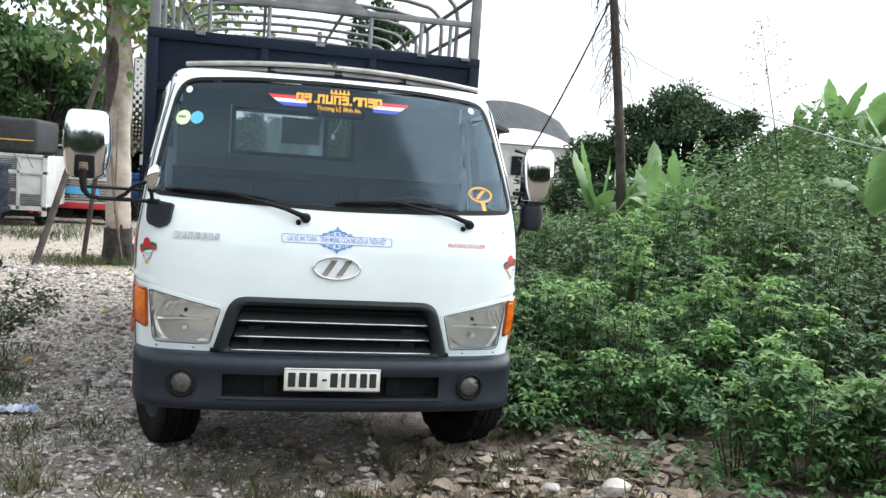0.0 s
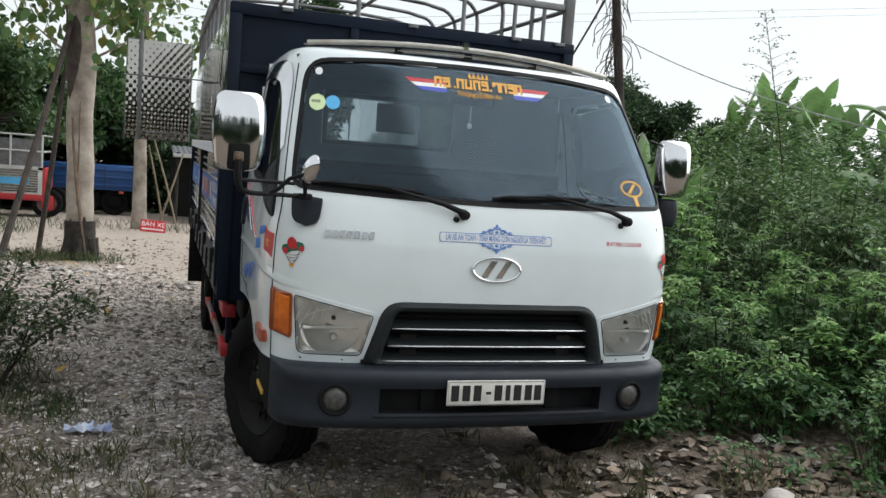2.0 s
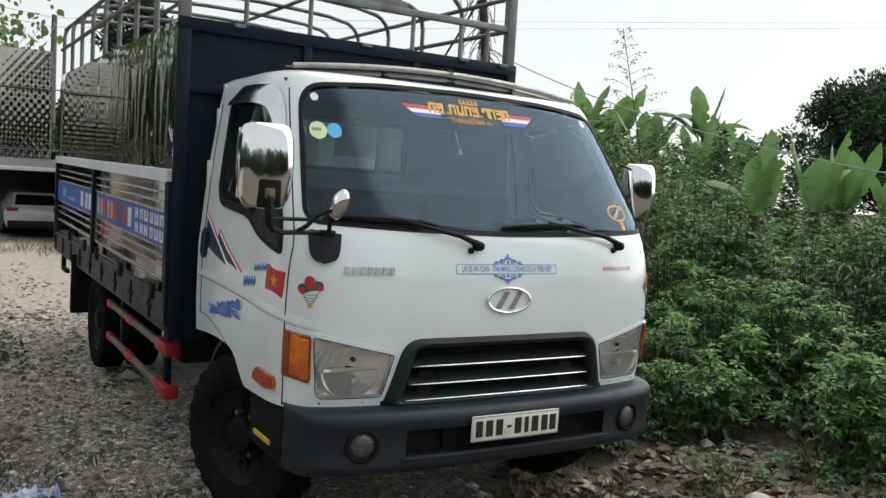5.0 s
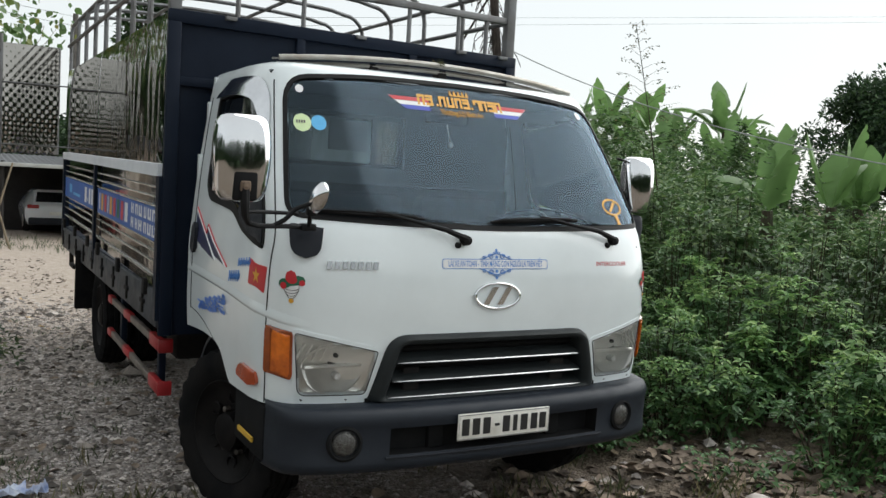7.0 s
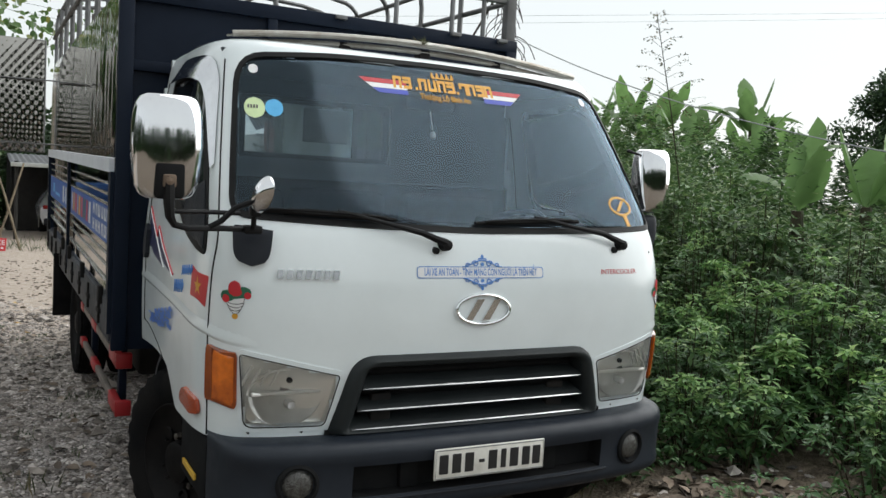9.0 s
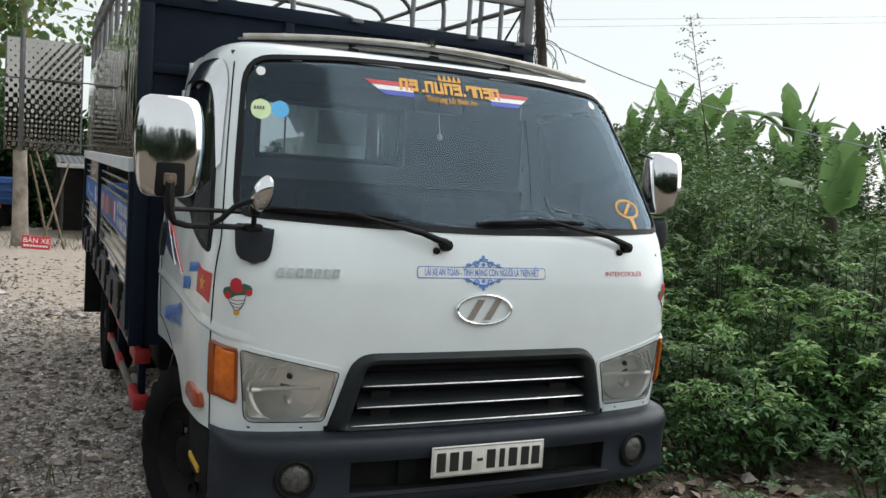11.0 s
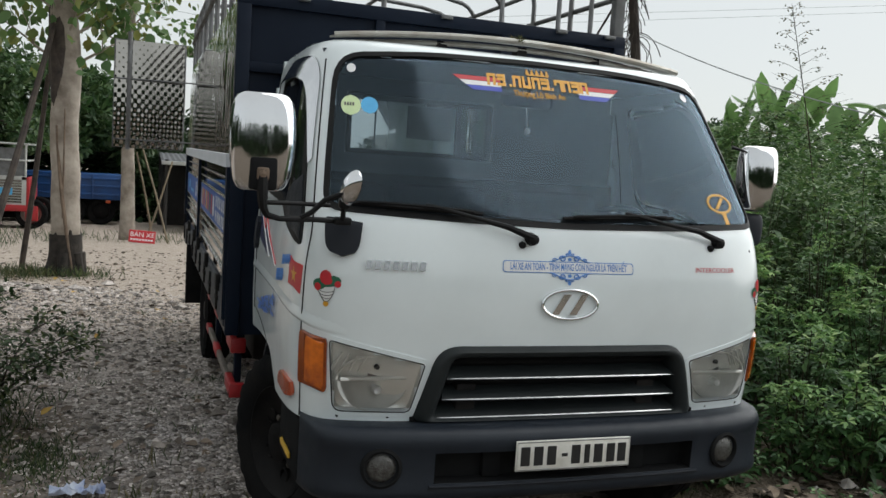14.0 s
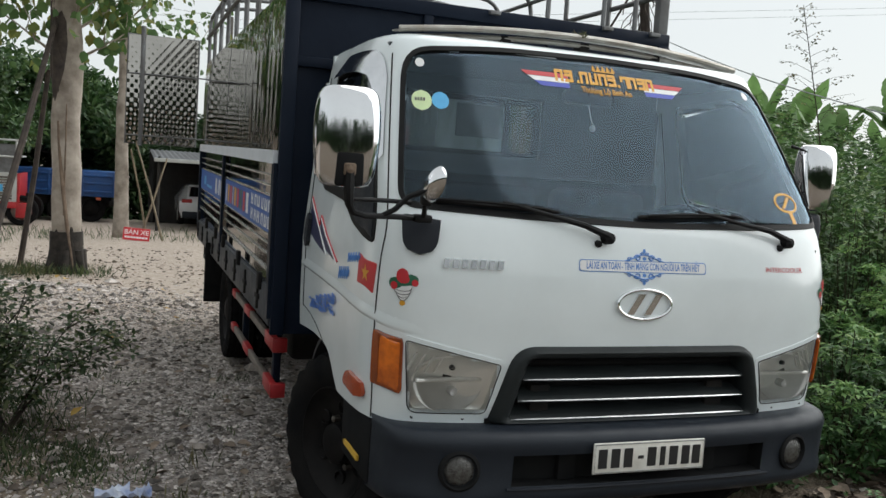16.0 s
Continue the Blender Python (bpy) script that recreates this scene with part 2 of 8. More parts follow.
M = {
    "ground": ground_material(),
    "white": pbr("white_paint", (0.75, 0.805, 0.82), (0.68, 0.732, 0.742), 1.7, 0.16, 0, 0.02, 9, 0.26, 0.6),
    "plastic": pbr("black_grained_plastic", (0.013, 0.0155, 0.021), (0.019, 0.022, 0.029), 5, 0.42, 0, 0.12, 240, 0.6, spec=0.22),
    "grille": pbr("dark_grille_plastic", (0.014, 0.017, 0.018), (0.022, 0.026, 0.027), 4, 0.4, 0, 0.1, 200, 0.5, spec=0.2),
    "bumperblack": pbr("black_bumper_plastic", (0.0095, 0.0135, 0.0205), (0.0145, 0.0195, 0.028), 5, 0.42, 0, 0.12, 240, 0.55, spec=0.34),
    "hollow": pbr("dark_hollow", (0.012, 0.0125, 0.0135), (0.018, 0.018, 0.018), 8, 0.8, spec=0.05),
    "rubber": pbr("black_rubber", (0.008, 0.0083, 0.009), (0.016, 0.015, 0.0145), 7, 0.95, 0, 0.3, 90, spec=0.04),
    "seal": pbr("black_rubber_seal", (0.009, 0.009, 0.010), (0.014, 0.014, 0.014), 9, 0.5, spec=0.12),
    "chrome": pbr("chrome", (0.74, 0.745, 0.76), (0.66, 0.665, 0.68), 3, 0.05, 1.0, 0.03, 5, 0.1),
    "dullchrome": pbr("dull_chrome", (0.66, 0.66, 0.66), (0.48, 0.48, 0.48), 12, 0.22, 1.0, 0.05, 40),
    "visor": pbr("smoky_chrome", (0.66, 0.67, 0.69), (0.50, 0.51, 0.53), 3, 0.08, 1.0, 0.05, 5, 0.18),
    "badge": pbr("worn_chrome_badge", (0.44, 0.45, 0.46), (0.30, 0.31, 0.32), 30, 0.2, 1.0),
    "emblem": pbr("emblem_chrome", (0.82, 0.83, 0.84), (0.70, 0.71, 0.72), 6, 0.16, 1.0),
    "silver": pbr("lamp_reflector", (0.94, 0.93, 0.90), (0.84, 0.83, 0.79), 12, 0.2, 0.4, 0.3, 24),
    "reflector": pbr("dim_reflector", (0.62, 0.62, 0.595), (0.48, 0.475, 0.455), 14, 0.4, 0.25, 0.1, 40),
    "foglens": pbr("dull_fog_lens", (0.11, 0.11, 0.105), (0.05, 0.046, 0.042), 60, 0.12, 0.3, 0.5, 120),
    "lamp_bezel": pbr("lamp_bezel", (0.84, 0.83, 0.80), (0.70, 0.69, 0.65), 9, 0.3, 0.2),
    "alu": pbr("worn_aluminium", (0.46, 0.45, 0.42), (0.30, 0.27, 0.23), 9, 0.38, 0.85, 0.1, 60, 0.55),
    "steel": pbr("painted_grey_steel", (0.20, 0.205, 0.21), (0.12, 0.115, 0.11), 6, 0.42, 0.5, 0.1, 80, 0.6),
    "navy": pbr("navy_blue_paint", (0.0062, 0.0105, 0.021), (0.009, 0.0145, 0.027), 2.5, 0.36, 0, 0.06, 30, 0.6, spec=0.13),
    "bead": pbr("bright_bead", (0.80, 0.80, 0.80), (0.62, 0.62, 0.61), 5, 0.24, 0.9),
    "guard": pbr("dull_grey_guard", (0.24, 0.21, 0.185), (0.12, 0.105, 0.092), 6, 0.5, 0.3, 0.1, 60),
    "sill": pbr("grey_sill_paint", (0.048, 0.053, 0.062), (0.022, 0.025, 0.03), 4, 0.45, 0.1, 0.1, 40, 0.6),
    "stainless": quilted("quilted_stainless", (0.44, 0.42, 0.39), 0.074, 0.06, 0.00085, 0.0010),
    "crinkle": quilted("thin_polished_stainless", (0.39, 0.39, 0.385), 0.045, 0.03, 0.00003, 0.0005),
    "rib": quilted("polished_drop_side", (0.27, 0.262, 0.25), 0.2, 0.06, 0.0, 0.0022),
    "whiteband": pbr("white_band", (0.74, 0.77, 0.81), (0.62, 0.65, 0.69), 4, 0.4, 0, 0.05, 30),
    "red": pbr("red_paint", (0.42, 0.022, 0.028), (0.3, 0.02, 0.022), 6, 0.4, 0, 0.05, 50),
    "chassis": pbr("chassis_black", (0.012, 0.012, 0.013), (0.026, 0.023, 0.020), 6, 0.7, 0.0, 0.2, 40, spec=0.12),
    "rim": pbr("dusty_black_rim", (0.005, 0.005, 0.0055), (0.014, 0.0125, 0.012), 8, 0.5, 0.0, 0.15, 40, spec=0.08),
    "nut": pbr("dusty_hub_steel", (0.11, 0.095, 0.08), (0.045, 0.04, 0.036), 30, 0.6, 0.4, 0.2, 60),
    "amber": pbr("amber_lens", (0.30, 0.058, 0.004), (0.17, 0.030, 0.002), 16, 0.12, 0, 0.1, 120, None, 0.6),
    "amberlens": pbr("bright_amber_lens", (0.74, 0.17, 0.007), (0.36, 0.068, 0.004), 14, 0.14, 0, 0.1, 120, None, 0.6),
    "orange": pbr("orange_lens", (0.46, 0.075, 0.02), (0.36, 0.055, 0.015), 20, 0.2, 0, 0.2, 120, None, 0.5),
    # film paints dust streaks and cloud reflections; shine colour carries the sky's blue
    "glass": glass("windscreen_glass", (0.80, 0.86, 0.89), 1.50, 0.09, 0.07, (0.62, 0.82, 1.0), True),
    "dustydoor": glass("dusty_door_glass", (0.84, 0.87, 0.86), 1.5, 0.03),
    # rear pane: pale film added so that it glows with light from the bed
    "milkyglass": glass("milky_rear_glass", (0.66, 0.71, 0.73), 1.45, 0.05, 0.6),
    "sideglass": glass("door_glass", (0.36, 0.40, 0.39), 1.5, 0.02, 0.06),
    "lens": glass("lamp_lens", (0.97, 0.97, 0.96), 1.58, 0.05, 0.08),
    "dash": pbr("dark_dashboard", (0.010, 0.011, 0.013), (0.018, 0.019, 0.02), 6, 0.7, spec=0.12),
    "seat": pbr("dark_seat_cloth", (0.010, 0.011, 0.013), (0.016, 0.017, 0.019), 6, 0.9, spec=0.1),
    "shade": pbr("grey_window_shade", (0.26, 0.28, 0.29), (0.20, 0.22, 0.23), 9, 0.9),
    "lining": pbr("grey_cab_lining", (0.075, 0.085, 0.095), (0.05, 0.058, 0.066), 5, 0.85),
    "plate": pbr("number_plate_white", (0.78, 0.77, 0.72), (0.62, 0.6, 0.54), 18, 0.4, 0, 0.1, 60),
    "ink": pbr("black_ink", (0.012, 0.012, 0.013), (0.02, 0.02, 0.02), 20, 0.5),
    "s_red": pbr("red_vinyl", (0.52, 0.02, 0.03), (0.45, 0.02, 0.03), 14, 0.35),
    "s_white": pbr("white_vinyl", (0.78, 0.78, 0.78), (0.7, 0.7, 0.7), 14, 0.35),
    "s_blue": pbr("blue_vinyl", (0.05, 0.17, 0.55), (0.06, 0.2, 0.6), 14, 0.35),
    "s_pale": pbr("pale_blue_vinyl", (0.085, 0.22, 0.56), (0.11, 0.26, 0.60), 14, 0.35),
    "s_navy": pbr("navy_vinyl", (0.015, 0.02, 0.07), (0.02, 0.025, 0.08), 14, 0.35),
    "s_deep": pbr("deep_blue_vinyl", (0.035, 0.06, 0.42), (0.04, 0.07, 0.45), 14, 0.35),
    "s_yellow": pbr("yellow_vinyl", (0.66, 0.33, 0.022), (0.58, 0.28, 0.02), 14, 0.35),
    "s_green": pbr("green_vinyl", (0.015, 0.11, 0.06), (0.02, 0.13, 0.07), 14, 0.35),
    "s_lime": pbr("pale_green_vinyl", (0.62, 0.74, 0.42), (0.55, 0.68, 0.38), 30, 0.35),
    "s_cyan": pbr("sky_blue_vinyl", (0.10, 0.42, 0.72), (0.08, 0.36, 0.66), 30, 0.35),
    "banner": pbr("blue_banner", (0.03, 0.10, 0.36), (0.04, 0.125, 0.42), 5, 0.45),
    "bark": pbr("pale_tree_bark", (0.41, 0.36, 0.305), (0.15, 0.12, 0.095), 2.4, 0.9, 0, 0.7, 16),
    "barkstrip": pbr("loose_brown_bark", (0.20, 0.145, 0.105), (0.10, 0.07, 0.05), 6, 0.9, 0, 0.7, 18),
    "charred": pbr("charred_bark", (0.012, 0.010, 0.009), (0.045, 0.037, 0.03), 9, 0.95, 0, 0.9, 16),
    "barkdark": pbr("dark_tree_bark", (0.07, 0.055, 0.045), (0.025, 0.02, 0.018), 6, 0.95, 0, 0.8, 14),
    "concrete": pbr("weathered_pole", (0.17, 0.155, 0.14), (0.1, 0.09, 0.08), 7, 0.85, 0, 0.4, 30),
    "wire": pbr("black_cable", (0.03, 0.03, 0.032), (0.05, 0.05, 0.05), 9, 0.6),
    "wirepale": pbr("pale_cable", (0.33, 0.34, 0.34), (0.25, 0.26, 0.26), 9, 0.5),
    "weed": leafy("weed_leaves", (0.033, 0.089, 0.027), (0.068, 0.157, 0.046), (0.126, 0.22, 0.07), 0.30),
    "weedtip": leafy("pale_weed_leaves", (0.087, 0.19, 0.052), (0.181, 0.324, 0.095), (0.315, 0.438, 0.157), 0.40),
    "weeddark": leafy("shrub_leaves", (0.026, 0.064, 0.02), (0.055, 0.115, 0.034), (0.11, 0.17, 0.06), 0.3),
    "weedmid": leafy("pale_shrub_leaves", (0.047, 0.106, 0.031), (0.089, 0.166, 0.053), (0.187, 0.264, 0.098), 0.36),
    "shrubdark": leafy("dull_shrub_leaves", (0.022, 0.048, 0.016), (0.05, 0.085, 0.03), (0.13, 0.15, 0.06), 0.35),
    "bodhi": leafy("large_tree_leaves", (0.07, 0.14, 0.045), (0.12, 0.21, 0.065), (0.22, 0.22, 0.05), 0.4),
    "far": leafy("far_tree_leaves", (0.012, 0.032, 0.012), (0.03, 0.07, 0.022), (0.06, 0.11, 0.035), 0.2, 0.7),
    "banana": leafy("banana_leaves", (0.10, 0.20, 0.06), (0.155, 0.27, 0.09), (0.25, 0.34, 0.125), 0.5, 0.45),
    "stem": pbr("green_brown_stems", (0.035, 0.042, 0.018), (0.05, 0.034, 0.02), 9, 0.85),
    "dryleaf": pbr("dry_leaves", (0.135, 0.098, 0.07), (0.30, 0.24, 0.185), 7, 0.85, 0, 0.2, 60, random_mix=0.5),
    "stone": pbr("gravel_stones", (0.24, 0.213, 0.193), (0.50, 0.455, 0.425), 9, 0.9, 0, 0.3, 60, random_mix=0.75),
    "fieldstone": pbr("field_stones", (0.17, 0.15, 0.135), (0.36, 0.325, 0.30), 9, 0.9, 0, 0.4, 50, random_mix=0.7),
    "stonedark": pbr("dark_flat_stones", (0.10, 0.085, 0.074), (0.29, 0.255, 0.225), 9, 0.9, 0, 0.3, 60, random_mix=0.6),
    "driedleaf": pbr("curled_dry_leaves", (0.15, 0.108, 0.076), (0.36, 0.285, 0.22), 14, 0.85, 0, 0.3, 90, random_mix=0.6, each=True),
    "darkleaf": pbr("rotten_leaves", (0.062, 0.047, 0.036), (0.165, 0.129, 0.10), 9, 0.9, 0, 0.2, 60, random_mix=0.5),
    "yellowleaf": pbr("yellow_leaves", (0.50, 0.33, 0.07), (0.38, 0.22, 0.05), 9, 0.8, 0, 0.2, 60, random_mix=0.2),
    "drygrass": leafy("dry_and_green_grass", (0.035, 0.06, 0.018), (0.10, 0.105, 0.045), (0.25, 0.21, 0.115), 0.3, 0.7),
    "paper": pbr("litter_paper", (0.62, 0.66, 0.74), (0.25, 0.33, 0.6), 16, 0.6, 0, 0.2, 40),
    "bluetruck": pbr("blue_truck_paint", (0.015, 0.085, 0.28), (0.02, 0.06, 0.18), 3, 0.45, 0, 0.1, 30),
    "whitetruck": pbr("dusty_white_paint", (0.55, 0.56, 0.54), (0.42, 0.42, 0.4), 3, 0.5, 0, 0.05, 30),
    "tarp": pbr("black_tarpaulin", (0.012, 0.013, 0.015), (0.028, 0.029, 0.032), 5, 0.7, 0, 0.5, 12),
    "carwhite": pbr("car_white_paint", (0.7, 0.71, 0.72), (0.66, 0.67, 0.68), 3, 0.15, 0, 0, 10, None, 0.7),
    "darkglass": pbr("dark_car_glass", (0.015, 0.017, 0.02), (0.02, 0.022, 0.025), 3, 0.06, 0, 0, 10, None, 0.4),
    "taillight": pbr("tail_lamp_red", (0.35, 0.015, 0.015), (0.3, 0.015, 0.015), 9, 0.2),
    "roof": pbr("corrugated_roof", (0.09, 0.095, 0.10), (0.05, 0.05, 0.055), 2, 0.6, 0.3, 0.1, 20),
    "bamboo": pbr("weathered_bamboo", (0.26, 0.21, 0.14), (0.13, 0.10, 0.07), 4, 0.8, 0, 0.2, 30),
    "shed": pbr("shed_wall", (0.022, 0.021, 0.02), (0.04, 0.037, 0.034), 2, 0.9, 0, 0.2, 20),
    "brick": pbr("red_brick_wall", (0.24, 0.075, 0.05), (0.15, 0.05, 0.035), 5, 0.9, 0, 0.4, 30),
    "yellow": pbr("yellow_mark", (0.65, 0.4, 0.04), (0.55, 0.33, 0.04), 20, 0.5),
    "sign": pbr("red_sign_board", (0.55, 0.02, 0.03), (0.45, 0.02, 0.03), 9, 0.5),
}


# ---- shaping ----
class Geo:
    """Verts and faces of one part."""

    def __init__(self):
        self.v, self.f = [], []

    def add(self, verts, faces):
        o = len(self.v)
        self.v += [tuple(map(float, p)) for p in verts]
        self.f += [tuple(i + o for i in f) for f in faces]
        return self

    def box(self, x0, x1, y0, y1, z0, z1, b=0.0, seg=2, m=None):
        bm = bmesh.new()
        bmesh.ops.create_cube(bm, size=1.0)
        c = Vector(((x0 + x1) / 2, (y0 + y1) / 2, (z0 + z1) / 2))
        for v in bm.verts:
            v.co = Vector((v.co.x * (x1 - x0), v.co.y * (y1 - y0), v.co.z * (z1 - z0)))
        if b:
            bmesh.ops.bevel(bm, geom=bm.edges[:], offset=b, segments=seg, affect="EDGES", profile=0.5)
        for v in bm.verts:
            v.co = (m @ (v.co + c)) if m else v.co + c
        bm.verts.index_update()
        self.add([v.co for v in bm.verts], [[v.index for v in f.verts] for f in bm.faces])
        bm.free()
        return self

    def tube(self, pts, r, n=8, closed=False):
        pts = [Vector(p) for p in pts]
        k = len(pts)
        rs = r if isinstance(r, (list, tuple)) else [r] * k
        rings, up = [], None
        for i, p in enumerate(pts):
            a = pts[(i - 1) % k] if (closed or i) else p
            c = pts[(i + 1) % k] if (closed or i < k - 1) else p
            t = (c - a).normalized()
            if up is None:
                up = Vector((0, 0, 1)) if abs(t.z) < 0.9 else Vector((0, 1, 0))
            side = t.cross(up).normalized()
            up = side.cross(t).normalized()
            rings.append([p + rs[i] * (math.cos(2 * math.pi * j / n) * side + math.sin(2 * math.pi * j / n) * up) for j in range(n)])
        faces = []
        for i in range(k if closed else k - 1):
            i2 = (i + 1) % k
            for j in range(n):
                j2 = (j + 1) % n
                faces.append((i * n + j, i * n + j2, i2 * n + j2, i2 * n + j))
        if not closed:
            faces.append(tuple(range(n - 1, -1, -1)))
            faces.append(tuple(range((k - 1) * n, k * n)))
        return self.add([q for ring in rings for q in ring], faces)

    def lathe(self, prof, c, axis="x", n=36, sign=1):
        """prof: (radius, along the axis)."""
        verts, faces = [], []
        for rr, h in prof:
            for j in range(n):
                a = 2 * math.pi * j / n
                u, w, h2 = rr * math.cos(a), rr * math.sin(a), sign * h
                p = {"x": (h2, u, w), "y": (u, h2, w), "z": (u, w, h2)}[axis]
                verts.append((c[0] + p[0], c[1] + p[1], c[2] + p[2]))
        for i in range(len(prof) - 1):
            for j in range(n):
                j2 = (j + 1) % n
                faces.append((i * n + j, i * n + j2, (i + 1) * n + j2, (i + 1) * n + j))
        return self.add(verts, faces)

    def prism(self, poly, axis, d0, d1):
        """A flat outline pushed along an axis. poly holds the two other coordinates, in order."""
        k = len(poly)

        def at(p, d):
            return {"x": (d, p[0], p[1]), "y": (p[0], d, p[1]), "z": (p[0], p[1], d)}[axis]
        verts = [at(p, d0) for p in poly] + [at(p, d1) for p in poly]
        faces = [tuple(range(k)), tuple(range(2 * k - 1, k - 1, -1))]
        faces += [(i, (i + 1) % k, k + (i + 1) % k, k + i) for i in range(k)]
        return self.add(verts, faces)


def mesh_of(name, g, material, smooth=True, angle=35):
    me = bpy.data.meshes.new(name)
    me.from_pydata(g.v, [], g.f)
    bm = bmesh.new()
    bm.from_mesh(me)
    bmesh.ops.recalc_face_normals(bm, faces=bm.faces[:])
    bm.to_mesh(me)
    bm.free()
    me.materials.append(material)
    if smooth:
        me.shade_smooth()
        me.set_sharp_from_angle(angle=radians(angle))
    return me


def part(name, g, material, parent=None, label="", smooth=True, angle=35):
    ob = new(name, mesh_of(name, g, material, smooth, angle))
    if parent is not None:
        ob.parent = parent
    if label:
        tagged(ob, label)
    return ob


def thing(name, label, category, group="", kind="", at=(0, 0, 0)):
    ob = new(name)
    ob.location = at
    ob.empty_display_size = 0.1
    return tagged(ob, label, category, group, kind)


def spline(xs, ys):
    """A smooth curve through the points."""
    xs, ys = np.array(xs, float), np.array(ys, float)
    d = np.diff(ys) / np.diff(xs)
    t = np.zeros(len(xs))
    t[0], t[-1] = d[0], d[-1]
    for i in range(1, len(xs) - 1):
        t[i] = 0 if d[i - 1] * d[i] <= 0 else 2 * d[i - 1] * d[i] / (d[i - 1] + d[i])

    def f(x):
        x = min(max(x, xs[0]), xs[-1])
        i = min(int(np.searchsorted(xs, x, "right")) - 1, len(xs) - 2)
        h = xs[i + 1] - xs[i]
        u = (x - xs[i]) / h
        return float(ys[i] * (1 + 2 * u) * (1 - u) ** 2 + h * t[i] * u * (1 - u) ** 2 + ys[i + 1] * u * u * (3 - 2 * u) - h * t[i + 1] * u * u * (1 - u))
    return f


def rounded(poly, r, n=5):
    """The outline with its corners rounded. r: one radius or one for each corner."""
    out, k = [], len(poly)
    for i, p in enumerate(poly):
        p = Vector(p)
        a, c = Vector(poly[i - 1]) - p, Vector(poly[(i + 1) % k]) - p
        rr = r[i] if isinstance(r, (list, tuple)) else r
        d = min(rr, a.length * 0.49, c.length * 0.49)
        p0, p1 = p + a.normalized() * d, p + c.normalized() * d
        for j in range(n + 1):
            u = j / n
            out.append(tuple((1 - u) ** 2 * p0 + 2 * u * (1 - u) * p + u * u * p1))
    return out


def inset(poly, d):
    """The outline moved inwards by d."""
    k, area = len(poly), sum(poly[i - 1][0] * poly[i][1] - poly[i][0] * poly[i - 1][1] for i in range(len(poly)))
    s = 1 if area > 0 else -1
    out = []
    for i in range(k):
        a, p, c = Vector(poly[i - 1]), Vector(poly[i]), Vector(poly[(i + 1) % k])
        e1, e2 = (p - a), (c - p)
        e1 = e1.normalized() if e1.length > 1e-9 else e2.normalized()
        e2 = e2.normalized() if e2.length > 1e-9 else e1
        n1, n2 = Vector((-e1.y, e1.x)) * s, Vector((-e2.y, e2.x)) * s
        b = (n1 + n2)
        b = b / max(b.length_squared / 2, 0.3)
        out.append(tuple(p + b * d))
    return out


def inside(poly, x, y):
    hit, k = False, len(poly)
    for i in range(k):
        (x1, y1), (x2, y2) = poly[i - 1], poly[i]
        if (y1 > y) != (y2 > y) and x < (x2 - x1) * (y - y1) / (y2 - y1) + x1:
            hit = not hit
    return hit


# ---- ground ----
def smooth(lo, hi, x):
    u = min(max((x - lo) / (hi - lo), 0.0), 1.0)
    return u * u * (3 - 2 * u)


def verge(y):
    """Where the weeds begin beside the track."""
    return 1.28 + 0.66 * smooth(1.2, -0.2, y) + 0.80 * max(0.0, -0.15 - y)


def lie(x, y):
    """The ground's height."""
    z = -0.033 * max(0.0, min(y, 45.0) - 3.0)
    z += 0.10 * smooth(1.05, 1.5, x) * smooth(9, 3, y) + 0.25 * smooth(2.0, 6.0, x) * smooth(40, 10, y)
    near = smooth(30, 8, math.hypot(x, y))
    z += near * 0.018 * noise.noise(Vector((x * 1.3, y * 1.3, 0))) + near * 0.009 * noise.noise(Vector((x * 5, y * 5, 3)))
    # a low heap of gravel before the trees
    z += 0.17 * math.exp(-((x + 3.4) / 1.5) ** 2 - ((y - 8.3) / 0.75) ** 2)
    return z


def spread(dense, step, far, grow=1.28):
    lo, hi = dense
    c = list(np.arange(lo, hi + 1e-6, step))
    d = step
    while c[-1] < far:
        d *= grow
        c.append(c[-1] + d)
    d = step
    while c[0] > -far:
        d *= grow
        c.insert(0, c[0] - d)
    return c


gx, gy = spread((-5, 6), 0.12, 600), spread((-6, 13), 0.12, 600)
g = Geo()
g.add([(x, y, lie(x, y)) for y in gy for x in gx], [(j * len(gx) + i, j * len(gx) + i + 1, (j + 1) * len(gx) + i + 1, (j + 1) * len(gx) + i) for j in range(len(gy) - 1) for i in range(len(gx) - 1)])
ground = part("ground", g, M["ground"])
tagged(ground, "grey gravel and pale sandy yard with bare dirt patches", "ground", kind="structure")

# ---- truck: cab surface ----
PA = [0, 0.3, 0.55, 0.752, 0.898, 0.972, 1.057, 1.179, 1.35, 2.28]
PX = spline(PA, [0, 0.3, 0.55, 0.75, 0.89, 0.945, 0.975, 0.995, 1.0, 1.0])
PY = spline(PA, [0, 0.003, 0.014, 0.04, 0.08, 0.13, 0.21, 0.33, 0.5, 1.43])
VZ = spline([0.3, 2.04, 2.07, 2.10, 2.13, 2.17, 2.22], [0.3, 2.04, 2.069, 2.096, 2.113, 2.124, 2.130])
VF = spline([0.3, 0.70, 0.80, 0.95, 1.10, 1.20, 1.30, 1.40, 1.44, 1.70, 1.99, 2.04, 2.07, 2.10, 2.13, 2.17, 2.22], [0.05, 0.03, 0.018, 0.008, 0.003, 0.007, 0.02, 0.045, 0.066, 0.232, 0.43, 0.464, 0.485, 0.509, 0.555, 0.65, 0.78])
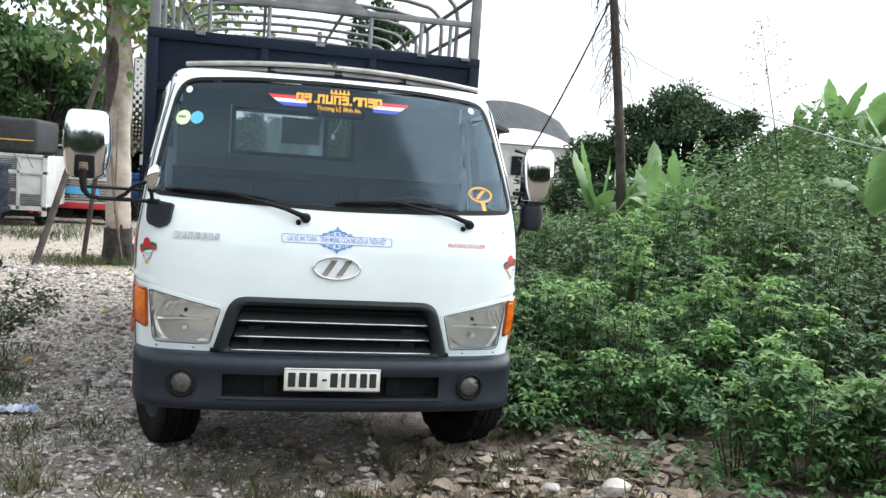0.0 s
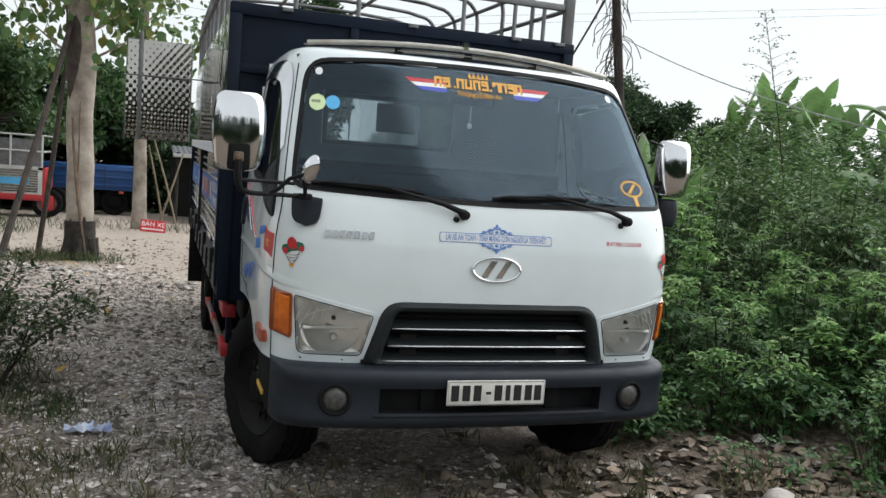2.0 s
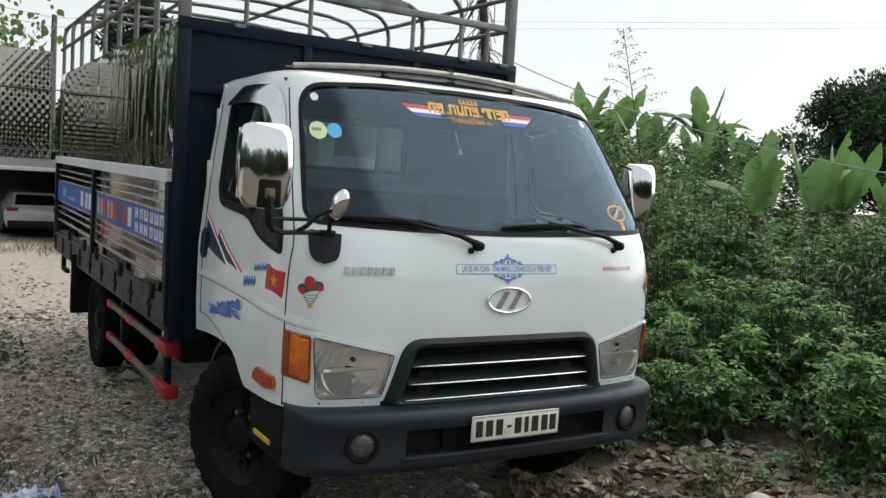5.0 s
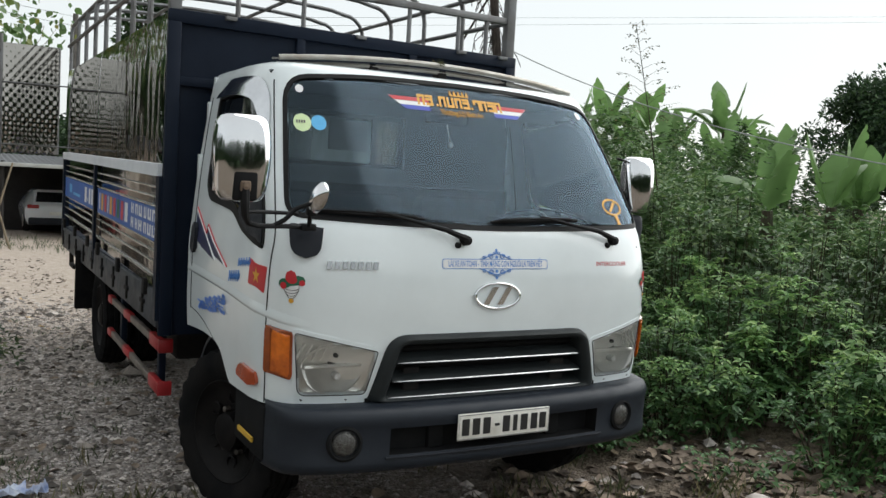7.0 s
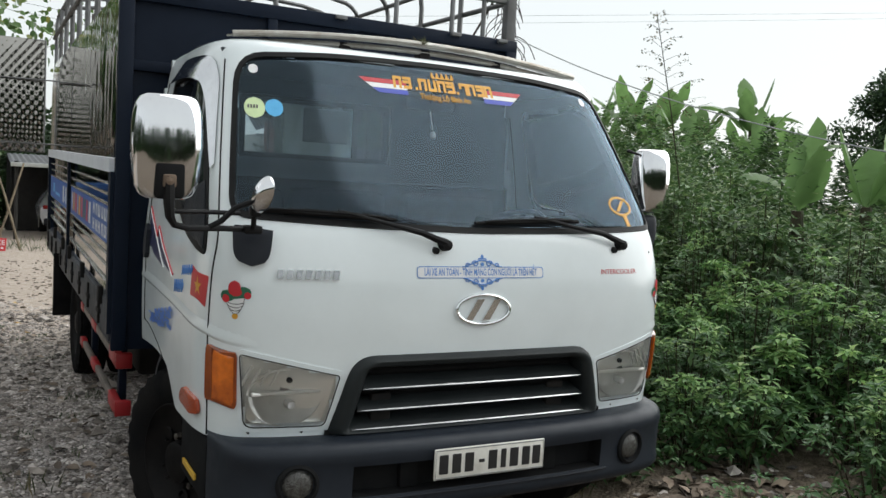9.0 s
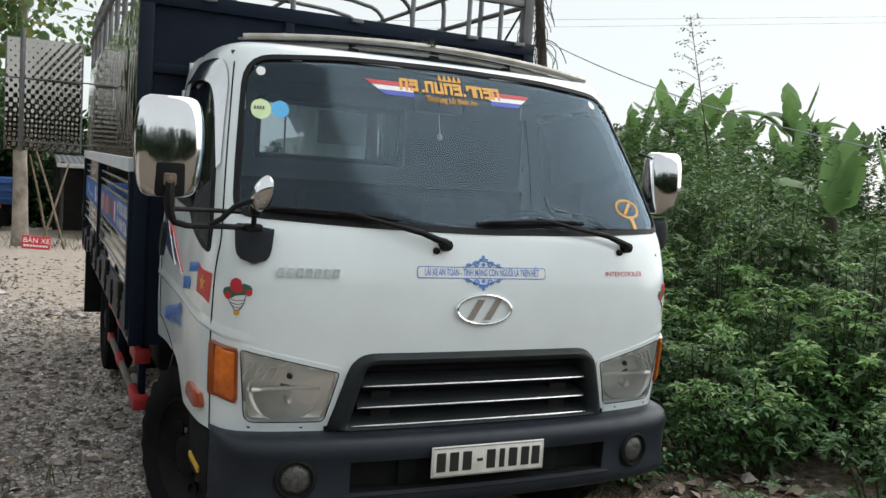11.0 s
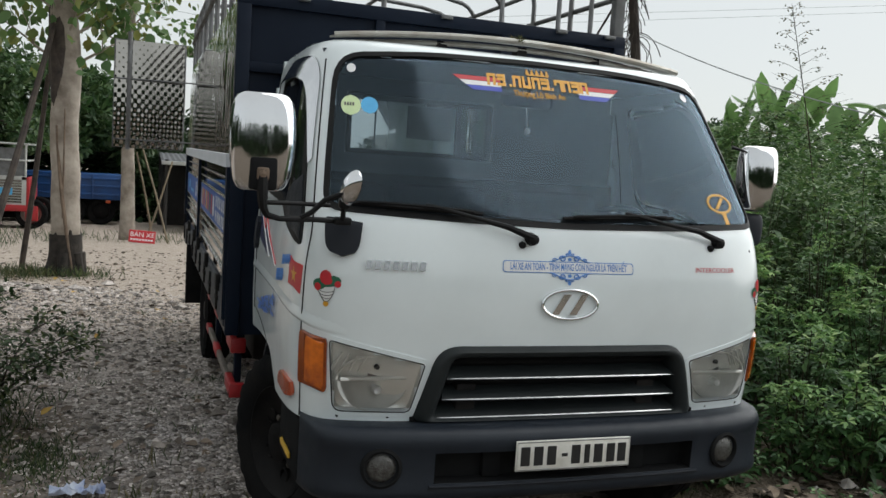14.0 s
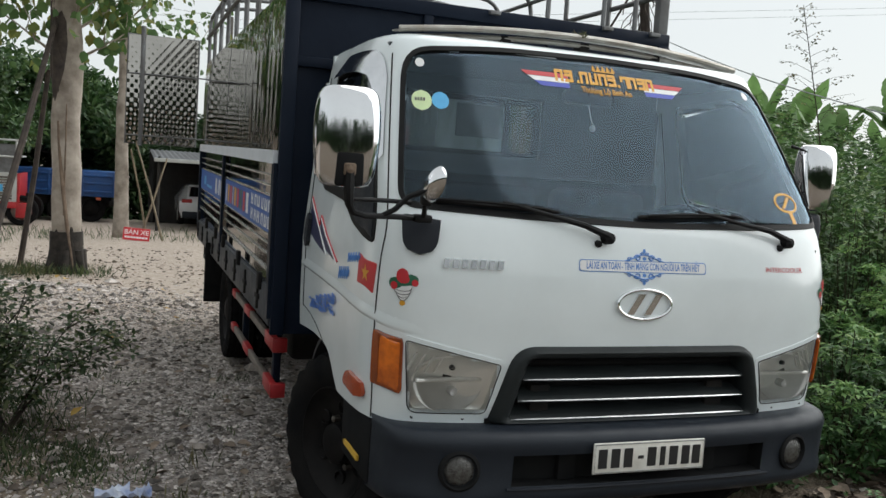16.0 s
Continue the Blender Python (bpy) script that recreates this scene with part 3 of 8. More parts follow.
VW = spline([0.3, 0.7, 1.0, 1.2, 1.4, 1.58, 1.8, 2.0, 2.04, 2.07, 2.10, 2.13, 2.17, 2.22], [0.985, 0.99, 1.0, 1.0, 0.985, 0.968, 0.94, 0.91, 0.903, 0.895, 0.882, 0.86, 0.825, 0.77])
REAR = 1.43


def S(a, v, off=0.0):
    """The cab's skin: a runs round it from the middle of the front, v upwards."""
    def raw(a, v):
        A, f = abs(a), VF(v)
        dy = PY(A)
        y = f + dy if dy < 0.33 else f + 0.33 + (dy - 0.33) * (REAR - 0.33 - f) / (REAR - 0.33)
        return Vector((math.copysign(PX(A) * VW(v), a), y, VZ(v)))
    p = raw(a, v)
    if off:
        e = 0.012
        n = (raw(a + e, v) - raw(a - e, v)).cross(raw(a, v + e) - raw(a, v - e))
        p = p + n.normalized() * off
    return p


def floor_of(a):
    return spline([0, 0.95, 1.05, 1.25, 1.44, 1.51, 1.565, 1.635, 1.74, 1.90, 2.06, 2.28], [0.70, 0.70, 0.685, 0.682, 0.678, 0.712, 0.752, 0.797, 0.820, 0.822, 0.815, 0.797])(abs(a))


def skin_patch(g, poly, off, thick=0.0, nz=10, na=12):
    """A sheet on the cab's skin within an outline of (a, v)."""
    vs = [p[1] for p in poly]
    lo, hi = min(vs), max(vs)
    rows = []
    for i in range(nz + 1):
        v = lo + (hi - lo) * (0.002 + 0.996 * i / nz)
        cuts = []
        for k in range(len(poly)):
            (a1, v1), (a2, v2) = poly[k - 1], poly[k]
            if (v1 > v) != (v2 > v):
                cuts.append(a1 + (v - v1) * (a2 - a1) / (v2 - v1))
        rows.append((min(cuts), max(cuts), v))
    n = na + 1
    verts = [S(a0 + (a1 - a0) * j / na, v, off) for a0, a1, v in rows for j in range(n)]
    faces = [(i * n + j, i * n + j + 1, (i + 1) * n + j + 1, (i + 1) * n + j) for i in range(nz) for j in range(na)]
    if thick:
        o = len(verts)
        verts += [S(a0 + (a1 - a0) * j / na, v, off - thick) for a0, a1, v in rows for j in range(n)]
        rim = [j for j in range(n)] + [i * n + na for i in range(1, nz + 1)] + [nz * n + j for j in range(na - 1, -1, -1)] + [i * n for i in range(nz - 1, 0, -1)]
        faces += [(rim[i - 1], rim[i], rim[i] + o, rim[i - 1] + o) for i in range(len(rim))]
        faces += [tuple(q + o for q in f[::-1]) for f in faces[:nz * na]]
    return g.add(verts, faces)


def skin_ring(g, outer, inner, off, depth=0.02):
    k = len(outer)
    verts = [S(a, v, off) for a, v in outer] + [S(a, v, off) for a, v in inner] + [S(a, v, off - depth) for a, v in outer] + [S(a, v, off - depth) for a, v in inner]
    faces = []
    for i in range(k):
        j = (i + 1) % k
        faces += [(i, j, k + j, k + i), (i, j, 2 * k + j, 2 * k + i), (k + i, k + j, 3 * k + j, 3 * k + i)]
    return g.add(verts, faces)


def dense(poly, step=0.05):
    out = []
    for i in range(len(poly)):
        p, q = Vector(poly[i]), Vector(poly[(i + 1) % len(poly)])
        m = max(1, int((q - p).length / step))
        out += [tuple(p.lerp(q, j / m)) for j in range(m)]
    return out


def mirrored(poly):
    return [(-a, v) for a, v in poly][::-1]


WIND = dense(rounded([(-0.955, 1.445), (-0.5, 1.425), (0, 1.415), (0.5, 1.425), (0.955, 1.445), (0.925, 2.045), (0.5, 2.079), (0, 2.088), (-0.5, 2.079), (-0.925, 2.045)], [0.07, 0.1, 0.1, 0.1, 0.07, 0.12, 0.1, 0.1, 0.1, 0.12]))
SIDE = dense(rounded([(1.085, 1.302), (1.20, 1.325), (1.365, 1.365), (1.49, 1.432), (1.93, 1.463), (2.01, 1.53), (1.95, 2.0), (1.16, 2.02), (1.05, 1.94)], [0.03, 0.05, 0.06, 0.06, 0.05, 0.06, 0.07, 0.06, 0.06]))
HEADL = dense(rounded([(0.557, 0.914), (0.605, 0.742), (0.878, 0.742), (0.896, 0.992)], [0.01, 0.02, 0.035, 0.012]), 0.04)
GRILLE = dense(rounded([(-0.595, 0.708), (0.595, 0.708), (0.505, 0.984), (-0.505, 0.984)], [0.01, 0.01, 0.075, 0.075]), 0.05)
holes = [inset(WIND, 0.014), inset(SIDE, 0.022), mirrored(inset(SIDE, 0.022)), HEADL, mirrored(HEADL), inset(GRILLE, 0.03)]

truck = thing("truck", "white flatbed lorry cab with navy cargo bed and stainless stake sides", "truck")

g = Geo()
avals = np.linspace(-2.28, 2.28, 241)
tv = [0.0, 0.02, 0.04] + list(np.linspace(0.07, 1.0, 66))
rows = []
for u in tv:
    rows.append([(a, floor_of(a) + u * (2.04 - floor_of(a))) for a in avals])
for v in (2.06, 2.08, 2.10, 2.12, 2.14, 2.17, 2.195, 2.22):
    rows.append([(a, v) for a in avals])
nA = len(avals)
verts = [S(a, v) for row in rows for a, v in row]
faces = []
boxes = [(min(p[0] for p in h), max(p[0] for p in h), min(p[1] for p in h), max(p[1] for p in h), h) for h in holes]
for i in range(len(rows) - 1):
    for j in range(nA - 1):
        ca = (rows[i][j][0] + rows[i][j + 1][0]) / 2
        cv = (rows[i][j][1] + rows[i + 1][j][1]) / 2
        if any(a0 < ca < a1 and v0 < cv < v1 and inside(h, ca, cv) for a0, a1, v0, v1, h in boxes):
            continue
        faces.append((i * nA + j, i * nA + j + 1, (i + 1) * nA + j + 1, (i + 1) * nA + j))
top = len(rows) - 1
faces.append(tuple(top * nA + j for j in range(nA)))
g.add(verts, faces)
# the rear wall with its window, 30 mm thick
for x0, x1, z0, z1 in ((-0.97, 0.97, 0.88, 1.69), (-0.93, -0.57, 1.69, 1.96), (0.30, 0.93, 1.69, 1.96), (-0.90, 0.90, 1.96, 2.09)):
    g.box(x0, x1, 1.40, 1.43, z0, z1)
cab = part("cab", g, M["white"], truck, "white painted cab shell", angle=50)

g = skin_ring(Geo(), WIND, inset(WIND, 0.020), 0.006, 0.02)
part("windscreen_seal", g, M["seal"], cab, "black rubber seal")
g = skin_patch(Geo(), inset(WIND, 0.014), 0.001, 0, 24, 48)
windscreen = part("windscreen", g, M["glass"], truck, "tinted curved windscreen glass")
for sgn, tag in ((1, "left"), (-1, "right")):
    poly = SIDE if sgn > 0 else mirrored(SIDE)
    g = skin_ring(Geo(), poly, inset(poly, 0.04), 0.005, 0.025)
    frame_ob = part("door_window_frame", g, M["seal"], cab, "black window surround")
    g = skin_patch(Geo(), inset(poly, 0.03), 0.0, 0, 14, 22)
    part("door_window", g, M["sideglass" if sgn < 0 else "dustydoor"], cab, "dark door glass" if sgn < 0 else "dusty door glass")
    # the dark lower corner of the window that carries the mirror foot
    tri = [(1.10, 1.325), (1.20, 1.343), (1.35, 1.385), (1.40, 1.43), (1.33, 1.50), (1.09, 1.56)]
    g = skin_patch(Geo(), tri if sgn > 0 else mirrored(tri), 0.008, 0.006, 6, 8)
    part("window_corner", g, M["plastic"], cab)
    outer = [(1.025, 1.62), (1.012, 1.78), (1.0, 1.92), (1.03, 2.012), (1.12, 2.045), (1.6, 2.055), (1.96, 1.995)]
    inner_ = [(1.045, 1.60), (1.075, 1.78), (1.095, 1.866), (1.135, 1.93), (1.26, 1.952), (1.6, 1.965), (1.93, 1.958)]
    g = Geo()
    fo, fi, go, gi = (spline(range(7), [p[c] for p in q]) for q, c in ((outer, 0), (inner_, 0), (outer, 1), (inner_, 1)))
    us = np.linspace(0, 6, 40)
    cols = []
    for u in us:
        pa, pb = (sgn * fo(u), go(u)), (sgn * fi(u), gi(u))
        cols.append([S(pa[0] + (pb[0] - pa[0]) * w, pa[1] + (pb[1] - pa[1]) * w, 0.005 + (0.007 + 0.013 * float(smooth(1.5, 4.0, u))) * w ** 0.6) for w in (0, 0.15, 0.4, 0.7, 1.0)])
    g.add([p for c in cols for p in c], [(5 * i + j, 5 * i + j + 1, 5 * i + 6 + j, 5 * i + 5 + j) for i in range(39) for j in range(4)])
    part("door_visor", g, M["visor"], cab, "chrome rain visor")
    # door seam, handle and the lamp on the flank
    g = Geo()
    seam = spline([0.69, 1.05, 1.28, 1.35, 1.46, 1.64, 1.92, 2.02], [1.036, 1.043, 1.025, 1.012, 1.006, 0.993, 0.977, 0.972])
    g.tube([S(sgn * seam(v), v, 0.0005) for v in np.linspace(0.69, 2.02, 40)], 0.0032, 6)
    part("door_seam", g, M["hollow"], cab)
    g = Geo().tube([S(sgn * 2.19, v, 0.0005) for v in np.linspace(0.9, 1.98, 20)], 0.003, 6)
    part("door_seam", g, M["hollow"], cab)
    g = Geo()
    skin_patch(g, rounded([(2.10, 1.19), (2.17, 1.19), (2.17, 1.34), (2.10, 1.34)] if sgn > 0 else [(-2.17, 1.19), (-2.10, 1.19), (-2.10, 1.34), (-2.17, 1.34)], 0.03), 0.02, 0.018, 6, 4)
    part("door_handle", g, M["plastic"], cab, "black door handle")
    g = Geo()
    lamp = rounded([(1.08, 0.752), (1.14, 0.738), (1.285, 0.742), (1.31, 0.765), (1.262, 0.815), (1.10, 0.808)], 0.022)
    skin_patch(g, lamp if sgn > 0 else mirrored(lamp), 0.016, 0.014, 6, 6)
    part("side_repeater", g, M["orange"], cab, "small orange side lamp")
    # soft crease along the flank
    g = Geo()
    crease = spline([0.80, 0.90, 1.04, 1.22, 1.51, 1.85, 2.26], [1.008, 1.026, 1.046, 1.060, 1.078, 1.088, 1.096])
    sec = ((0.045, -0.001), (0.022, 0.003), (0.006, 0.007), (0.001, 0.0065), (-0.009, 0.001), (-0.013, -0.002))
    cols = [[S(sgn * a, crease(a) + dv, d * float(smooth(0.80, 1.0, a)) - 0.0005) for dv, d in sec] for a in np.linspace(0.82, 2.26, 50)]
    k = len(sec)
    g.add([p for c in cols for p in c], [(k * i + j, k * i + j + 1, k * i + k + 1 + j, k * i + k + j) for i in range(49) for j in range(k - 1)])
    part("flank_crease", g, M["white"], cab)

# inside of the cab
g = Geo()
g.box(-0.93, 0.93, 0.30, 1.40, 0.90, 1.02, 0.02)
part("cab_floor", g, M["hollow"], cab)
g = Geo()
prof = [(0.10, 1.02), (0.10, 1.36), (0.16, 1.405), (0.30, 1.43), (0.42, 1.44), (0.47, 1.41), (0.50, 1.20), (0.46, 1.02)]
g.prism(prof, "x", -0.86, 0.86)
g.box(0.22, 0.62, 0.36, 0.52, 1.40, 1.475, 0.03)
dash = part("dashboard", g, M["dash"], truck, "dark dashboard under the windscreen")
g = Geo()
ring_c, ring_r = Vector((0.45, 0.60, 1.38)), 0.19
tilt = Matrix.Rotation(radians(-38), 3, "X")
g.tube([ring_c + tilt @ Vector((ring_r * math.cos(t), ring_r * math.sin(t) * 1.0, 0)) for t in np.linspace(0, 2 * math.pi, 33)[:-1]], 0.014, 8, True)
for t in (0.2, math.pi - 0.2, -math.pi / 2):
    g.tube([ring_c + Vector((0, 0, -0.03)), ring_c + tilt @ Vector((ring_r * math.cos(t), ring_r * math.sin(t), 0))], 0.012, 6)
g.tube([ring_c + Vector((0, 0, -0.02)), (0.45, 0.47, 1.30)], 0.025, 8)
part("steering_wheel", g, M["plastic"], truck, "black steering wheel")
for x0, x1 in ((-0.86, -0.42), (-0.40, 0.10), (0.20, 0.72)):
    g = Geo()
    g.box(x0, x1, 0.72, 1.24, 1.02, 1.19, 0.05)
    g.box(x0, x1, 1.14, 1.28, 1.12, 1.54, 0.05)
    part("seat", g, M["seat"], truck, "dark cloth cab seat")
g = Geo()
for x0, x1, z0, z1 in ((-0.90, 0.90, 1.58, 1.675), (-0.90, -0.59, 1.675, 1.975), (0.20, 0.90, 1.675, 1.975), (-0.88, 0.88, 1.975, 2.06)):
    g.box(x0, x1, 1.375, 1.395, z0, z1)
g.box(-0.86, 0.86, 0.62, 1.38, 2.055, 2.07)
part("cab_lining", g, M["lining"], cab, "grey cab lining")
g = Geo()
g.box(-0.92, 0.92, 1.372, 1.395, 1.03, 1.58)
part("bunk_panel", g, M["dash"], cab, "dark panel behind the seats")
g = Geo()
g.box(-0.57, 0.01, 1.412, 1.416, 1.69, 1.96)
part("rear_window", g, M["milkyglass"], cab, "rear cab window with a pale film painted for its glow")
g = Geo().box(0.01, 0.18, 1.412, 1.416, 1.69, 1.96)
part("rear_window", g, M["dustydoor"], cab, "clear pane of the rear cab window")
g = Geo()
for x in (-0.57, 0.01, 0.185):
    g.box(x - 0.014, x + 0.014, 1.398, 1.434, 1.68, 1.97)
g.box(-0.58, 0.20, 1.398, 1.434, 1.675, 1.70)
g.box(-0.58, 0.20, 1.398, 1.434, 1.945, 1.975)
part("rear_window_frame", g, M["seal"], cab)
g = Geo().box(-0.27, -0.03, 1.385, 1.40, 1.765, 1.93, 0.008)
part("window_shade", g, M["shade"], cab, "grey shade hung in the rear window")
g = Geo()
g.box(-0.09, 0.15, 0.60, 0.615, 1.90, 1.96, 0.02)
g.tube([(0.03, 0.61, 1.93), (0.03, 0.56, 2.03)], 0.008)
part("inner_mirror", g, M["plastic"], cab)
g = Geo().tube([(0.03, 0.60, 1.90), (0.0, 0.52, 1.84), (-0.02, 0.47, 1.815)], 0.0015, 5)
g.lathe([(0.0, -0.016), (0.010, -0.010), (0.013, 0.0), (0.010, 0.010), (0.0, 0.016)], (-0.026, 0.455, 1.795), "z", 12)
part("hanging_charm", g, M["s_white"], cab, "small white charm on a string")

# ---- front: grille, lamps, bumper ----
g = Geo()
inner_gr = dense(rounded([(-0.515, 0.722), (0.515, 0.722), (0.455, 0.942), (-0.455, 0.942)], [0.01, 0.01, 0.03, 0.03]), 0.05)
k = 120


def even(poly, k):
    """The outline with k points at even steps."""
    pts = [Vector(p) for p in poly]
    lens = np.cumsum([0] + [(pts[(i + 1) % len(pts)] - pts[i]).length for i in range(len(pts))])
    out = []
    for d in np.linspace(0, lens[-1], k, endpoint=False):
        i = int(np.searchsorted(lens, d, "right")) - 1
        i = min(i, len(pts) - 1)
        q = pts[(i + 1) % len(pts)]
        out.append(tuple(pts[i].lerp(q, (d - lens[i]) / max(1e-9, lens[i + 1] - lens[i]))))
    return out


def loft(g, loops):
    k = len(loops[0])
    verts = [p for lp in loops for p in lp]
    faces = [(i * k + j, i * k + (j + 1) % k, (i + 1) * k + (j + 1) % k, (i + 1) * k + j) for i in range(len(loops) - 1) for j in range(k)]
    return g.add(verts, faces)


def on(poly, off):
    return [S(a, v, off) for a, v in poly]


o0 = even(rounded([(-0.595, 0.708), (0.595, 0.708), (0.505, 0.984), (-0.505, 0.984)], [0.01, 0.01, 0.075, 0.075]), k)
i0 = even(rounded([(-0.515, 0.722), (0.515, 0.722), (0.455, 0.942), (-0.455, 0.942)], [0.01, 0.01, 0.03, 0.03]), k)
mids = [[tuple(Vector(p).lerp(Vector(q), u)) for p, q in zip(o0, i0)] for u in (0.0, 0.12, 0.4, 0.75, 1.0, 1.0)]
loft(g, [on(p, d) for p, d in zip(mids, (-0.005, 0.02, 0.034, 0.03, 0.012, -0.07))])
grille = part("grille", g, M["grille"], truck, "dark grey plastic radiator grille", angle=60)
g = Geo()
skin_patch(g, inset(i0, -0.015), -0.075, 0, 6, 20)
for v in (0.91, 0.88, 0.84, 0.805, 0.76):
    g.tube([S(a, v, -0.06) for a in np.linspace(-0.47, 0.47, 16)], 0.012, 6)
part("grille_mesh", g, M["hollow"], grille)
for v, w in ((0.868, 0.472), (0.791, 0.486), (0.722, 0.508)):
    g = Geo()
    prof = [(-0.055, 0.028), (0.010, 0.006), (0.016, 0.0), (0.010, -0.008), (-0.055, 0.016)]
    loops = []
    for off, dz in prof:
        shrink = 1 - 0.5 * max(0, -off)
        loops.append([S(a * w * shrink, v + dz, off) for a in np.linspace(-1, 1, 25)])
    n = 25
    g.add([p for lp in loops for p in lp], [(i * n + j, i * n + j + 1, ((i + 1) % 5) * n + j + 1, ((i + 1) % 5) * n + j) for i in range(5) for j in range(n - 1)])
    slat = part("grille_slat", g, M["grille"], grille)
    g = Geo()
    g.tube([S(a * w, v - 0.001, 0.0145) for a in np.linspace(-1, 1, 25)], [float(0.0014 + 0.0030 * min(1.0, 6 * (1 - abs(a)))) for a in np.linspace(-1, 1, 25)], 6)
    part("slat_edge", g, M["dullchrome"], grille, "bright metal slat edge")

for sgn in (1, -1):
    poly = HEADL if sgn > 0 else mirrored(HEADL)
    ring = even(poly, 60)
    mid = tuple(np.mean(np.array(ring), 0))

    def shrunk(u):
        return [tuple(Vector(p).lerp(Vector(mid), u)) for p in ring]
    g = Geo()
    loft(g, [on(ring, 0.0), on(shrunk(0.03), -0.022), on(shrunk(0.2), -0.032), on(shrunk(0.9), -0.034)])
    headlight = part("headlight", g, M["silver"], truck, "large clear headlight with dusty reflector")
    g = Geo()
    skin_patch(g, inset(poly, 0.003), 0.006, 0, 12, 14)
    part("lens", g, M["lens"], headlight, "clear lamp lens")
    # the bowl: a hollow half-round reflector under a bright lid, with the bulb in it
    c = S(sgn * 0.738, 0.822, -0.022)
    g = Geo()
    rings = [(0.130, -0.008), (0.123, -0.002), (0.105, 0.022), (0.072, 0.040), (0.035, 0.048), (0.004, 0.05)]
    n = 22
    verts = [(c.x + rr * math.cos(math.pi + math.pi * j / n) * 1.0, c.y + d * 0.28 - 0.004, c.z + 0.028 + rr * math.sin(math.pi + math.pi * j / n) * 0.84) for rr, d in rings for j in range(n + 1)]
    g.add(verts, [(i * (n + 1) + j, i * (n + 1) + j + 1, (i + 1) * (n + 1) + j + 1, (i + 1) * (n + 1) + j) for i in range(len(rings) - 1) for j in range(n)])
    part("reflector", g, M["reflector"], headlight, "silvered half-round reflector bowl")
    g = Geo()
    g.tube([(c.x + 0.131 * math.cos(math.pi + math.pi * j / n), c.y - 0.008, c.z + 0.028 + 0.110 * math.sin(math.pi + math.pi * j / n)) for j in range(n + 1)], 0.0022, 6)
    part("reflector_rim", g, M["reflector"], headlight)
    g = Geo()
    g.tube([(c.x + 0.133 * math.cos(math.pi * j / n), c.y + 0.004, c.z + 0.030 + 0.082 * math.sin(math.pi * j / n)) for j in range(n + 1)], 0.0045, 6)
    part("reflector_arch", g, M["lamp_bezel"], headlight)
    g = Geo()
    g.lathe([(0.0, -0.028), (0.013, -0.026), (0.017, -0.012), (0.015, 0.015)], (c.x - sgn * 0.012, c.y - 0.002, c.z - 0.006), "y", 14)
    part("bulb", g, M["s_white"], headlight)
    g = Geo()
    g.box(c.x - 0.122, c.x + 0.122, c.y - 0.012, c.y + 0.008, c.z + 0.026, c.z + 0.040, 0.005)
    part("reflector_lid", g, M["lamp_bezel"], headlight)
    for t in range(4):
        g = Geo()
        g.tube([(c.x + sgn * (0.150 - 0.030 * t), c.y + 0.02 - 0.010 * t, c.z + 0.062), (c.x + sgn * (0.118 - 0.028 * t), c.y + 0.012 - 0.010 * t, c.z + 0.125 - 0.004 * t)], 0.006 - 0.0008 * t, 6)
        part("reflector_rib", g, M["lamp_bezel"], headlight)
    g = Geo()
    g.lathe([(0.0, -0.006), (0.009, -0.004), (0.010, 0.01)], (c.x - sgn * 0.01, c.y - 0.006, c.z + 0.075), "y", 12)
    part("adjuster", g, M["hollow"], headlight)
    g = Geo()
    g.tube(on(inset(poly, -0.002), 0.004), 0.0019, 6, True)
    part("lamp_gasket", g, M["seal"], headlight)
    # painted edge round the lamp
    edge = dense(poly, 0.03)
    g = skin_ring(Geo(), inset(edge, -0.02), inset(edge, -0.001), 0.003, 0.012)
    part("lamp_surround", g, M["white"], cab)
    # flasher at the corner
    ind = rounded([(0.903, 0.806), (1.038, 0.818), (1.034, 1.014), (0.905, 0.998)], [0.012, 0.016, 0.012, 0.01])
    ind = ind if sgn > 0 else mirrored(ind)
    g = Geo()
    skin_patch(g, ind, 0.012, 0.02, 14, 10)
    flasher = part("turn_signal", g, M["amber"], truck, "amber corner turn signal")
    win = rounded([(0.913, 0.818), (0.992, 0.826), (0.990, 1.000), (0.914, 0.989)], [0.008, 0.008, 0.008, 0.008])
    g = Geo()
    skin_patch(g, win if sgn > 0 else mirrored(win), 0.0145, 0.003, 12, 6)
    part("signal_lens", g, M["amberlens"], flasher, "bright orange lens")
    g = Geo().tube([S(sgn * 0.9965, v, 0.0125) for v in np.linspace(0.824, 1.004, 9)], 0.0030, 6)
    part("signal_rib", g, M["amber"], flasher)
    for a in (0.68, 0.86):
        g = Geo().lathe([(0.0, -0.002), (0.007, 0.0), (0.007, 0.01)], tuple(S(sgn * a, 0.722, 0.0)), "y", 10)
        part("sill_bolt", g, M["hollow"], cab)

# dark gap under the grille
g = Geo()
skin_patch(g, [(-0.60, 0.705), (0.60, 0.705), (0.60, 0.722), (-0.60, 0.722)], 0.01, 0.012, 2, 24)
g.box(-0.93, 0.93, 0.10, 0.30, 0.55, 0.70)
part("under_grille_panel", g, M["hollow"], cab)

